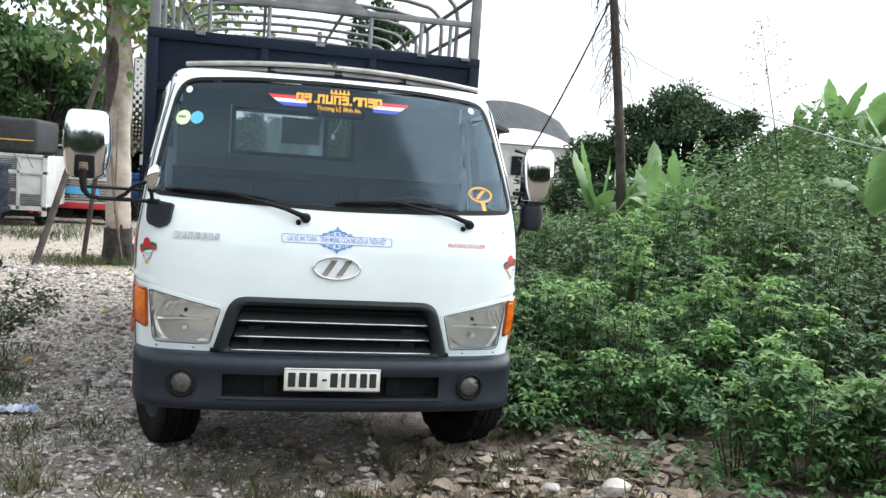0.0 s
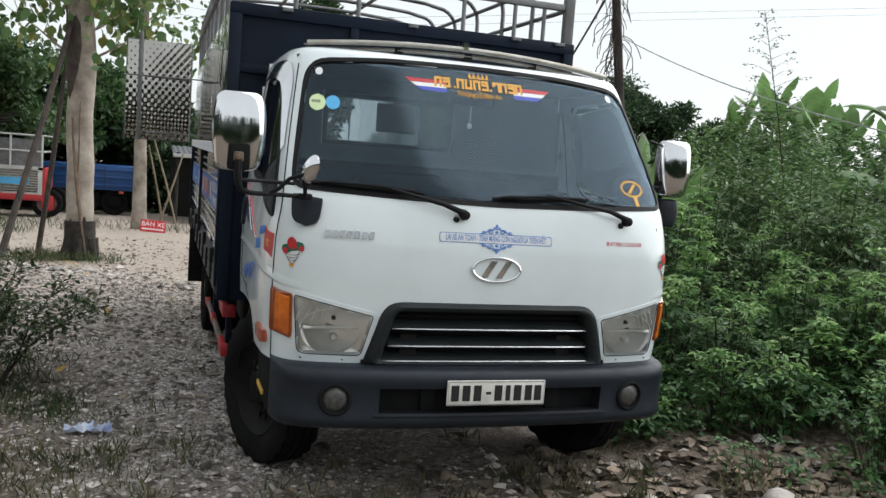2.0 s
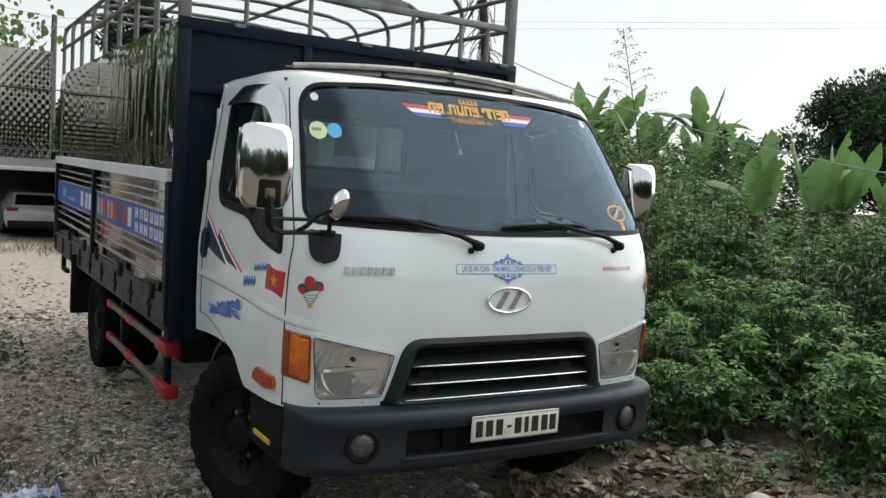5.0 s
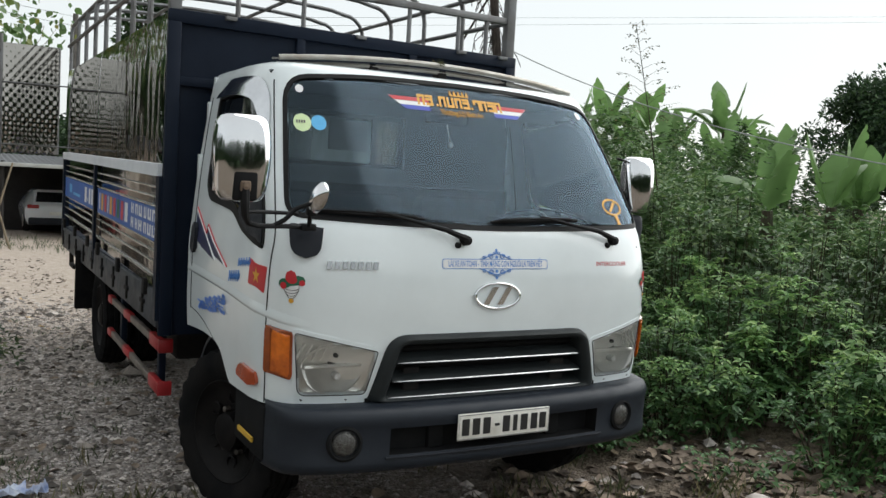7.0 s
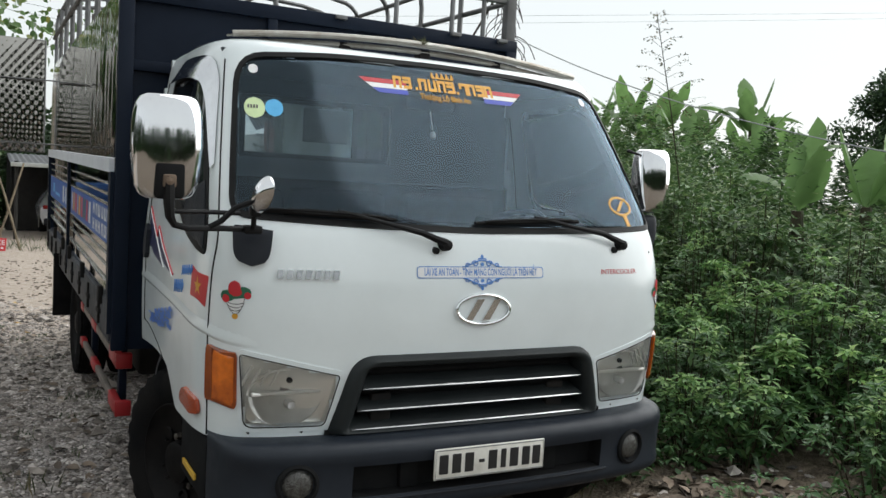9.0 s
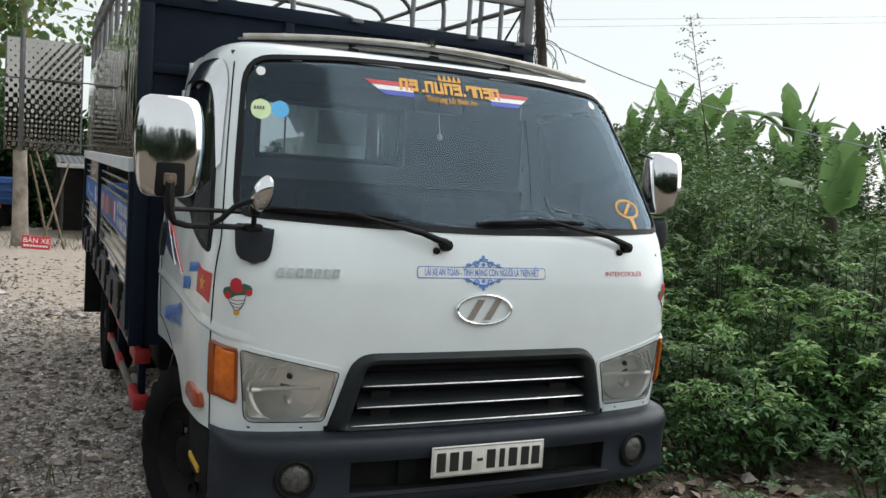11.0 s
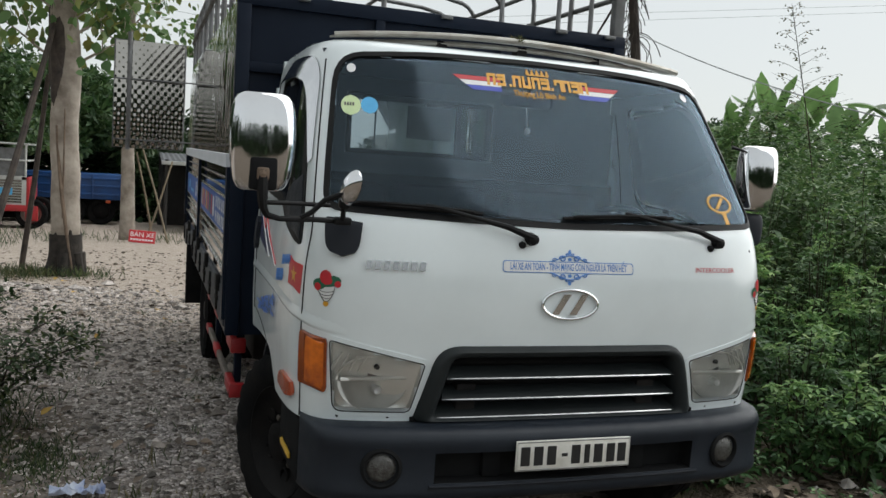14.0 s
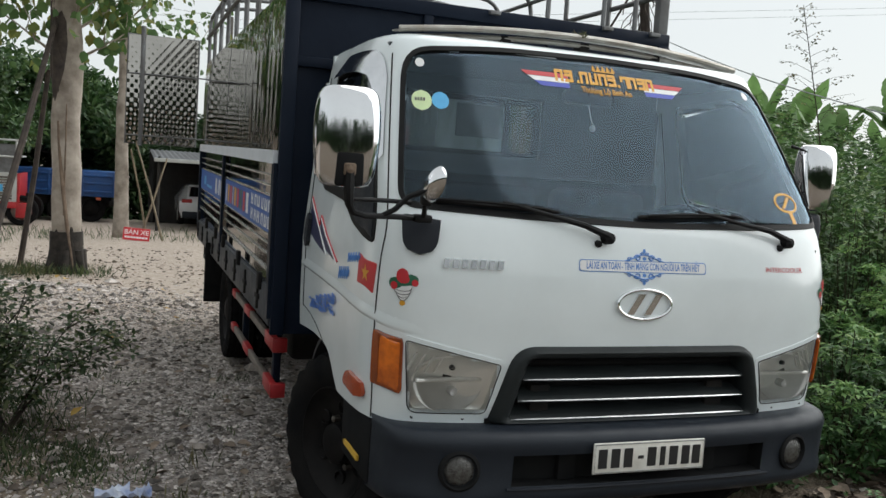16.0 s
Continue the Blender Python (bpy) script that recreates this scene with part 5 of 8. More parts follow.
for d, dv, mat in ((0.012, 0.004, "s_red"), (0.0, -0.006, "s_white")):
    g = Geo().tube([S(a + d, v + dv, 0.002) for a, v in ((-2.17, 1.412), (-2.05, 1.352), (-1.94, 1.298), (-1.918, 1.342), (-1.78, 1.275), (-1.55, 1.182))], 0.0042 if mat == "s_red" else 0.003, 4)
    part("stripe_line", g, M[mat], stripes)
g = Geo().tube([S(a, v, 0.002) for a, v in ((-1.94, 1.295), (-1.84, 1.245), (-1.745, 1.192))], 0.0035, 4)
part("stripe_line", g, M["s_white"], stripes)
rnd = random.Random(4)
for a0, v0, k, h in ((-1.50, 1.150, 5, 0.024), (-1.36, 1.225, 5, 0.018)):
    for i in range(k):
        a, v = a0 + 0.034 * i, v0 + 0.004 * i
        g = Geo().tube([S(a, v - h, 0.002), S(a + 0.012, v + h, 0.002), S(a + 0.020, v - 0.5 * h, 0.002), S(a + 0.032, v + 0.5 * h, 0.002)], 0.0024, 4)
        part("blue_script_mark", g, M["s_pale"], truck)
g = Geo()
for i in range(120):
    u = rnd.random()
    a = -1.99 + 0.46 * u
    v = 0.935 + 0.035 * u + (0.040 + 0.050 * u) * rnd.random()
    skin_patch(g, ellipse(a, v, 0.008 + 0.022 * rnd.random(), 0.003 + 0.008 * rnd.random(), 8), 0.0015 + 0.0001 * i, 0, 3, 3)
tagged(part("blue_decal", g, M["s_blue"], truck, "blue decal patch on the door", smooth=False), kind="stuff")
g = Geo().tube([S(a, 0.905 - 0.10 * ((a + 2.2) / 0.5) ** 2, 0.0005) for a in np.linspace(-2.2, -1.72, 12)], 0.002, 5)
part("sill_seam", g, M["hollow"], cab)

# ---- truck: wheels and chassis ----
def wheel(x, y, r, w, out, name_label, steer=0.0):
    """A steel wheel with its tyre. out: the side that faces outwards."""
    g = Geo()
    g.lathe([(0.245, -w * 0.40), (0.225, -w * 0.30), (0.215, 0.0), (0.225, w * 0.28), (0.248, w * 0.42), (0.240, w * 0.43), (0.222, w * 0.30), (0.17, w * 0.20), (0.12, w * 0.10), (0.09, w * 0.12), (0.085, w * 0.40), (0.06, w * 0.46), (0.0, w * 0.47)], (x, y, r), "x", 36, out)
    nuts, holes = [], []
    for i in range(6):
        a = i * math.pi / 3
        c = (x + out * w * 0.13, y + 0.105 * math.cos(a), r + 0.105 * math.sin(a))
        nuts.append(Geo().lathe([(0.015, 0.0), (0.015, 0.03), (0.009, 0.034), (0.0, 0.036)], c, "x", 8, out))
        b_ = a + math.pi / 6
        holes.append(Geo().lathe([(0.034, -0.012), (0.036, 0.004), (0.030, 0.008), (0.026, -0.02), (0.0, -0.022)], (x + out * w * 0.19, y + 0.158 * math.cos(b_), r + 0.158 * math.sin(b_)), "x", 12, out))
    axle = Matrix.Translation((x, y, r)) @ Matrix.Rotation(radians(steer), 4, "Z") @ Matrix.Translation((-x, -y, -r))
    g.v = [tuple(axle @ Vector(p)) for p in g.v]
    rim = part("wheel", g, M["rim"], truck, name_label)
    for hole in holes:
        hole.v = [tuple(axle @ Vector(p)) for p in hole.v]
        part("rim_hole", hole, M["rim"], rim)
    for nut in nuts:
        nut.v = [tuple(axle @ Vector(p)) for p in nut.v]
        part("wheel_nut", nut, M["nut"], rim, "dusty steel wheel nut")
    g = Geo()
    prof = [(0.245, -w * 0.42), (0.27, -w * 0.5), (r * 0.80, -w * 0.53), (r * 0.93, -w * 0.50), (r * 0.985, -w * 0.44)]
    for q in (-0.30, -0.10, 0.10, 0.30):
        prof += [(r, w * (q - 0.07)), (r, w * (q + 0.045)), (r - 0.012, w * (q + 0.055)), (r - 0.012, w * (q + 0.075))]
    prof += [(r * 0.985, w * 0.44), (r * 0.93, w * 0.50), (r * 0.80, w * 0.53), (0.27, w * 0.5), (0.245, w * 0.42)]
    n = 96
    g.lathe(prof, (x, y, r), "x", n, out)
    # cleats along both shoulders of the tread
    for i, (rr, h) in enumerate(prof):
        if rr > r * 0.92 and abs(h) > 0.22 * w:
            for j in range(n):
                if (j // 2 + (h > 0)) % 2:
                    p = Vector(g.v[i * n + j])
                    g.v[i * n + j] = (p.x, y + (p.y - y) * 0.968, r + (p.z - r) * 0.968)
    g.v = [tuple(axle @ Vector(p)) for p in g.v]
    part("tyre", g, M["rubber"], rim, "worn black tyre")


AX1, AX2, R = 0.86, 4.22, 0.39
wheel(-0.86, AX1, R, 0.21, -1, "front wheel with black steel rim", 20)
wheel(0.86, AX1, R, 0.21, 1, "front wheel with black steel rim", 20)
for x, o in ((-0.95, -1), (-0.70, -1), (0.95, 1), (0.70, 1)):
    wheel(x, AX2, R, 0.20, o, "twin rear wheel")

g = Geo()
for x in (-0.38, 0.38):
    g.box(x - 0.04, x + 0.04, 0.05, 6.1, 0.62, 0.84, 0.01)
for y in (0.4, 1.5, 2.6, 3.6, 4.8, 5.9):
    g.box(-0.38, 0.38, y - 0.04, y + 0.04, 0.66, 0.80, 0.01)
g.tube([(-0.75, AX1, 0.36), (0.75, AX1, 0.36)], 0.055)
g.tube([(-0.72, AX2, 0.385), (0.72, AX2, 0.385)], 0.075)
g.lathe([(0.0, -0.2), (0.12, -0.15), (0.17, 0.0), (0.12, 0.15), (0.0, 0.2)], (0.0, AX2, 0.385), "y", 18)
g.box(-0.30, 0.30, 0.35, 1.35, 0.45, 0.95, 0.05)
g.tube([(0.0, 1.4, 0.6), (0.0, AX2, 0.45)], 0.045)
for x in (-0.45, 0.45):
    g.box(x - 0.04, x + 0.04, AX1 - 0.55, AX1 + 0.55, 0.44, 0.48, 0.01)
    g.box(x - 0.04, x + 0.04, AX2 - 0.6, AX2 + 0.6, 0.50, 0.56, 0.01)
part("chassis", g, M["chassis"], truck, "black ladder chassis and axles")
for sgn in (-1, 1):
    g = Geo()
    arc = [(AX1 + 0.46 * math.cos(t), 0.40 + 0.46 * math.sin(t)) for t in np.linspace(0.15, math.pi - 0.35, 18)]
    arc2 = [(AX1 + 0.44 * math.cos(t), 0.40 + 0.44 * math.sin(t)) for t in np.linspace(math.pi - 0.35, 0.15, 18)]
    g.prism(arc + arc2, "x", sgn * 0.70, sgn * 0.965)
    part("wheel_arch", g, M["plastic"], truck, "black plastic wheel arch")
    g = Geo()
    g.box(min(sgn * 0.60, sgn * 0.97), max(sgn * 0.60, sgn * 0.97), 0.20, 0.60, 0.44, 0.68, 0.02)
    part("step_panel", g, M["hollow"], truck)
g = Geo()
g.box(-0.982, -0.972, 0.30, 0.50, 0.50, 0.522, 0.002, 1)
part("yellow_mark", g, M["yellow"], truck, "yellow painted mark")

# ---- truck: cargo bed ----
BL, BR, BF, BB = -1.11, 1.02, 1.56, 6.20
RISE = 0.014


def up(y):
    return RISE * (y - BF)


g = Geo()
g.box(BL, BR, BF + 0.05, BB, 0.90, 0.96)
bed = part("cargo_bed", g, M["navy"], truck, "navy steel cargo bed floor")
for y in np.arange(BF + 0.2, BB, 0.42):
    g = Geo().box(BL + 0.03, BR - 0.03, y - 0.03, y + 0.03, 0.80, 0.90, 0.005)
    part("bed_crossmember", g, M["chassis"], bed)
for x in (BL, BR):
    g = Geo()
    g.box(x - 0.02, x + 0.02, BF, BB, 0.76, 0.95, 0.008)
    part("bed_rail", g, M["sill"], bed, "grey painted steel sill")
    o = math.copysign(0.024, x)
    for y in np.arange(BF + 0.35, BB, 0.52):
        g = Geo()
        g.box(x + o - 0.008, x + o + 0.008, y - 0.012, y + 0.012, 0.79, 0.93, 0.003)
        g.box(x + o - 0.010, x + o + 0.010, y - 0.05, y + 0.05, 0.845, 0.87, 0.003)
        part("rope_hook", g, M["chassis"], bed)

# headboard: sheet, frame, a barred window behind the cab
g = Geo()
HB0, HB1 = BF, BF + 0.03
for x0, x1, z0, z1 in ((BL, BR, 0.72, 1.64), (BL, -0.66, 1.64, 2.04), (0.45, BR, 1.64, 2.04), (BL, BR, 2.04, 2.42)):
    g.box(x0, x1, HB0, HB1, z0, z1)
headboard = part("headboard", g, M["navy"], truck, "navy blue steel headboard behind the cab")
g = Geo()
g.box(BL - 0.01, BR + 0.01, HB0 - 0.035, HB0, 2.36, 2.43, 0.008)
g.box(BL - 0.01, BL + 0.06, HB0 - 0.035, HB0, 0.72, 2.37, 0.008)
g.box(BR - 0.06, BR + 0.01, HB0 - 0.035, HB0, 0.72, 2.37, 0.008)
for x in (-0.40, 0.30):
    g.box(x - 0.025, x + 0.025, HB0 - 0.03, HB0, 2.06, 2.37, 0.006)
g.box(BL, BR, HB0 - 0.03, HB0, 2.04, 2.09, 0.006)
part("headboard_frame", g, M["navy"], headboard)
g = Geo()
for x in np.arange(-0.57, 0.45, 0.18):
    g.tube([(x, HB0 + 0.015, 1.64), (x, HB0 + 0.015, 2.04)], 0.005, 6)
part("window_mesh", g, M["steel"], headboard)
for x in (-0.80, -0.05, 0.62, 0.92):
    g = Geo().box(x - 0.03, x + 0.03, HB0 - 0.06, HB0 - 0.03, 2.405, 2.425, 0.003)
    part("headboard_clip", g, M["steel"], headboard)


def rail_box(g, x0, x1, y0, y1, z0, z1):
    """A box along the bed that rises with it towards the tail."""
    v = [(x, y, z + up(y)) for y in (y0, y1) for x, z in ((x0, z0), (x1, z0), (x1, z1), (x0, z1))]
    return g.add(v, [(0, 1, 2, 3), (7, 6, 5, 4), (0, 1, 5, 4), (1, 2, 6, 5), (2, 3, 7, 6), (3, 0, 4, 7)])


MID = 3.98
for x, sgn in ((BL, -1), (BR, 1)):
    for y0, y1 in ((BF + 0.03, MID - 0.04), (MID + 0.04, BB)):
        # drop side: polished flat sheet with thin pressed beads and a banner between
        g = Geo()
        prof = [(0.0, 0.95), (0.0, 1.19), (0.004, 1.195), (0.004, 1.395), (0.0, 1.40), (0.0, 1.56)]
        n = len(prof)
        verts = [(x + sgn * o, y, zz + up(y)) for y in (y0, y1) for o, zz in prof]
        g.add(verts, [(i, i + 1, n + i + 1, n + i) for i in range(n - 1)])
        rail_box(g, x - 0.012 if sgn < 0 else x - 0.03, x + 0.03 if sgn < 0 else x + 0.012, y0, y0 + 0.03, 0.94, 1.56)
        rail_box(g, x - 0.012 if sgn < 0 else x - 0.03, x + 0.03 if sgn < 0 else x + 0.012, y1 - 0.03, y1, 0.94, 1.56)
        beads = ((1.018, 0.010), (1.094, 0.0062), (1.151, 0.0062), (1.199, 0.006), (1.397, 0.006), (1.447, 0.0062), (1.500, 0.0062))
        gate = part("drop_side", g, M["rib"], truck, "polished stainless drop side with blue banner", smooth=False)
        g = Geo()
        v = [(x + sgn * 0.0075, y, zz + up(y)) for y, zz in ((y0 + 0.05, 1.205), (y1 - 0.05, 1.205), (y1 - 0.05, 1.388), (y0 + 0.05, 1.388))]
        g.add(v, [(0, 1, 2, 3)])
        for zz, rr in beads:
            part("bead", Geo().tube([(x + sgn * 0.004, y0, zz + up(y0)), (x + sgn * 0.004, y1, zz + up(y1))], rr, 8), M["bead"], gate, "bright pressed bead")
        g = Geo()
        g.add(v, [(0, 1, 2, 3)])
        part("banner", g, M["banner"], gate, "blue printed banner", smooth=False)
        rb = random.Random(int(y0 * 10))
        bars = {"s_white": Geo(), "s_yellow": Geo(), "s_red": Geo(), "s_cyan": Geo(), "s_green": Geo()}

        def bar(col, q0, q1, z0, z1):
            bars[col].add([(x + sgn * 0.0085, q, zz + up(q)) for q, zz in ((q0, z0), (q1, z0), (q1, z1), (q0, z1))], [(0, 1, 2, 3)])
        if y0 < 3:
            for q in range(6):
                w = rb.uniform(0.075, 0.105)
                for z0 in (1.222, 1.308):
                    q0 = y0 + 0.10 + 0.135 * q
                    bar("s_white", q0, q0 + 0.34 * w, z0, z0 + 0.064)
                    bar("s_white", q0 + 0.64 * w, q0 + w, z0, z0 + 0.064)
                    zb = z0 + rb.choice((0.0, 0.025, 0.048))
                    bar("s_white", q0 + 0.34 * w, q0 + 0.64 * w, zb, zb + 0.016)
            yy = y0 + 0.98
            for col, w in (("s_white", 0.11), ("s_red", 0.10), ("s_green", 0.10), ("s_red", 0.10), ("s_yellow", 0.11), ("s_white", 0.03), ("s_red", 0.10), ("s_yellow", 0.10), ("s_white", 0.05)):
                bar(col, yy, yy + w, 1.235, 1.358)
                yy += w + 0.055
        else:
            yy = y0 + 0.12
            for w, z0, z1 in ((0.12, 1.235, 1.36), (0.10, 1.235, 1.36), (0.03, 1.25, 1.28), (0.13, 1.235, 1.36)):
                bar("s_white", yy, yy + w, z0, z1)
                yy += w + 0.05
            bar("s_cyan", yy + 0.25, yy + 0.75, 1.25, 1.275)
            bar("s_cyan", yy + 0.85, yy + 1.05, 1.26, 1.34)
        for col, gg in bars.items():
            if gg.v:
                tagged(part("banner_bar", gg, M[col], gate, smooth=False), kind="stuff")
        for y in (y0 + 0.25, (y0 + y1) / 2, y1 - 0.25):
            g = Geo().box(x + sgn * 0.028 - 0.012, x + sgn * 0.028 + 0.012, y - 0.035, y + 0.035, 0.90 + up(y), 0.99 + up(y), 0.006)
            part("gate_hinge", g, M["chassis"], gate)
        # upper panel: a thin sheet that leans in towards the top and is buckled near the cab
        ny, nz = 110, 34
        verts = []
        for side in (0, 1):
            for i in range(ny + 1):
                y = y0 - 0.02 + (y1 - y0 + 0.04) * i / ny
                loose = 0.10 + 0.90 * smooth(3.7, 2.3, y)
                for j in range(nz + 1):
                    h = 0.79 * j / nz
                    dent = loose * (0.0085 * noise.noise(Vector((y * 3.2, h * 1.6, 3.0))) + 0.0048 * noise.noise(Vector((y * 13.0, h * 3.4, 7.0))) + 0.0018 * noise.noise(Vector((y * 30.0, h * 8.0, 1.0))))
                    dent *= min(1.0, 8 * h, 8 * (0.79 - h))
                    out_ = 0.012 - 0.006 * h - 0.13 * max(0.0, h - 0.47) ** 2 + dent - 0.004 * side
                    verts.append((x + sgn * out_, y, 1.63 + h + up(y)))
        n, o = nz + 1, (ny + 1) * (nz + 1)
        faces = [(i * n + j, i * n + j + 1, (i + 1) * n + j + 1, (i + 1) * n + j) for i in range(ny) for j in range(nz)]
        faces += [tuple(q + o for q in f[::-1]) for f in faces]
        rim_ = [j for j in range(n)] + [i * n + nz for i in range(1, ny + 1)] + [ny * n + j for j in range(nz - 1, -1, -1)] + [i * n for i in range(ny - 1, 0, -1)]
        faces += [(rim_[i - 1], rim_[i], rim_[i] + o, rim_[i - 1] + o) for i in range(len(rim_))]
        panel = part("upper_panel", Geo().add(verts, faces), M["crinkle"], truck, "buckled stainless upper side panel")
    g = Geo()
    rail_box(g, x - 0.032, x + 0.032, BF + 0.01, BB, 1.562, 1.628)
    part("side_rail", g, M["whiteband"], truck, "white painted top rail", smooth=False)
    for y in (MID, BF + 0.02, BB - 0.02):
        g = rail_box(Geo(), x - 0.028, x + 0.028, y - 0.035, y + 0.035, 0.80, 1.565)
        part("bed_post", g, M["navy"], bed)

# hoops over the bed
HT = 2.98
for i, y in enumerate(np.linspace(BF + 0.62, BB - 0.02, 8)):
    dz = up(y)
    pts = [(BL + 0.02, y, 2.0 + dz), (BL + 0.02, y, HT - 0.22 + dz)]
    for t in np.linspace(0, math.pi / 2, 6):
        pts.append((BL + 0.20 - 0.18 * math.cos(t), y, HT - 0.20 + 0.18 * math.sin(t) + dz))
    for u in np.linspace(0.15, 0.85, 6):
        pts.append((BL + (BR - BL) * u, y, HT - 0.02 + 0.05 * math.sin(math.pi * u) + dz))
    for t in np.linspace(math.pi / 2, 0, 6):
        pts.append((BR - 0.20 + 0.18 * math.cos(t), y, HT - 0.20 + 0.18 * math.sin(t) + dz))
    pts += [(BR - 0.02, y, HT - 0.22 + dz), (BR - 0.02, y, 2.0 + dz)]
    g = Geo().tube(pts, 0.017, 8)
    part("hoop", g, M["steel"], truck, "bent grey steel tarpaulin hoop")
for x, z in ((BL + 0.0, 2.66), (BL + 0.03, 2.86), (BR - 0.0, 2.66), (BR - 0.03, 2.86), (-0.4, 3.0), (0.3, 3.0)):
    g = Geo().tube([(x, BF + 0.03, z), (x, BB, z + up(BB))], 0.016, 8)
    part("rack_rail", g, M["steel"], truck, "long grey steel rack rail")
g = Geo()
for x in (BL + 0.03, BR - 0.03):
    g.box(x - 0.03, x + 0.03, BF - 0.02, BF + 0.04, 2.36, 3.12, 0.006)
for z in (2.655, 2.93, 3.09):
    g.box(BL + 0.03, BR - 0.03, BF - 0.01, BF + 0.03, z - 0.02, z + 0.02, 0.005)
for x in (-0.75, -0.38, 0.28, 0.62, 0.82):
    g.tube([(x, BF + 0.01, 2.42), (x, BF + 0.01, 2.66)], 0.014, 8)
g.tube([(-0.42, BF + 0.01, 2.93), (-0.2, BF + 0.01, 2.70), (0.12, BF + 0.01, 2.70), (0.34, BF + 0.01, 2.93)], 0.018, 8)
g.prism([(-0.36, 2.67), (0.26, 2.67), (0.02, 2.80), (-0.12, 2.80)], "y", BF - 0.005, BF + 0.01)
part("front_rack", g, M["steel"], truck, "welded grey steel front rack")
g = Geo()
g.box(BL, BR, BB - 0.03, BB, 0.95 + up(BB), 1.55 + up(BB))
part("tailgate", g, M["rib"], truck, "stainless tailgate", smooth=False)
# the upper rear leaf, folded open past the corner
g = Geo()
nx, nz = 14, 24
verts = []
for side in (0, 1):
    for i in range(nx + 1):
        for j in range(nz + 1):
            h, w = 1.06 * j / nz, i / nx
            lean = (0.016 if h > 0.42 else 0.04) * (h - 0.42) ** 2 + 0.010 * noise.noise(Vector((w * 1.7, h * 1.5, 9.0))) + 0.05 * max(0.0, w - 0.8) ** 2
            verts.append((-1.84 + 0.67 * w, BB + 0.20 + lean + 0.02 * side, 1.66 + h))
n, o = nz + 1, (nx + 1) * (nz + 1)
faces = [(i * n + j, (i + 1) * n + j, (i + 1) * n + j + 1, i * n + j + 1) for i in range(nx) for j in range(nz)]
faces += [tuple(q + o for q in f[::-1]) for f in faces]
rim_ = [j for j in range(n)] + [i * n + nz for i in range(1, nx + 1)] + [nx * n + j for j in range(nz - 1, -1, -1)] + [i * n for i in range(nx - 1, 0, -1)]
faces += [(rim_[i - 1], rim_[i], rim_[i] + o, rim_[i - 1] + o) for i in range(len(rim_))]
g.add(verts, faces)
leaf = part("rear_door_leaf", g, M["stainless"], truck, "quilted stainless rear door leaf standing open")
g = Geo()
g.tube([(-1.70, BB + 0.18, 1.64), (-1.70, BB + 0.18, 2.80)], 0.022, 8)
for z in (1.74, 2.34):
    g.tube([(-1.84, BB + 0.195, z), (-1.10, BB + 0.10, z)], 0.007, 8)
g.tube([(-1.84, BB + 0.21, 1.66), (-1.84, BB + 0.21, 2.72), (-1.17, BB + 0.21, 2.72), (-1.17, BB + 0.21, 1.66)], 0.010, 6, True)
part("door_leaf_bar", g, M["steel"], leaf)

# side guard in red and grey, mudguards, tail frame
for x, sgn in ((-1.04, -1), (0.98, 1)):
    for z in (0.61, 0.365):
        g = Geo()
        g.box(x - 0.015, x + 0.015, 1.98, 3.62, z - 0.022, z + 0.022, 0.006)
        guard = part("side_guard", g, M["guard"], truck, "grey and red side guard rail")
        for y0, y1 in ((1.80, 2.08), (2.74, 2.98), (3.50, 3.66)):
            hz = 0.036 if y0 < 2 else 0.026
            g = Geo().box(x - 0.019, x + 0.019, y0, y1, z - hz, z + hz, 0.006)
            if y0 < 2:
                g.box(min(x - 0.019, x - sgn * 0.06), max(x + 0.019, x - sgn * 0.06), 1.795, 1.835, z - 0.039, z + 0.039, 0.006)
            part("guard_section", g, M["red"], guard, "red painted guard section")
    for y in (2.0, 3.3):
        g = Geo().box(x - sgn * 0.04 - 0.02, x - sgn * 0.04 + 0.02, y - 0.03, y + 0.03, 0.32, 0.84, 0.006)
        part("guard_bracket", g, M["navy"], truck)
    g = Geo()
    g.box(x - 0.13 if sgn < 0 else x - 0.13, x + 0.13, AX2 + 0.50, AX2 + 0.53, 0.36, 0.86, 0.01)
    part("mudflap", g, M["rubber"], truck, "black rubber mudflap")
    g = Geo()
    g.box(x - 0.02, x + 0.02, BB - 0.02, BB + 0.03, 0.58, 0.95, 0.006)
    g.box(x - 0.02, x + 0.02, BB - 0.30, BB + 0.03, 0.56, 0.60, 0.006)
    part("tail_bracket", g, M["chassis"], truck)
g = Geo()
g.box(-0.85, 0.80, BB - 0.05, BB + 0.02, 0.52, 0.64, 0.01)
part("tail_bar", g, M["chassis"], truck)
# tank and air bottle in the shade under the bed
g = Geo()
g.box(0.45, 0.92, 1.9, 2.8, 0.42, 0.80, 0.06, 3)
part("fuel_tank", g, M["chassis"], truck, "dark fuel tank")
g = Geo()
g.box(-0.92, -0.50, 2.0, 2.45, 0.48, 0.80, 0.03)
part("battery_box", g, M["chassis"], truck)


# ---- leaves in bulk ----
rng = np.random.default_rng(7)


def unit(a):
    return a / np.maximum(np.linalg.norm(a, axis=1, keepdims=True), 1e-9)


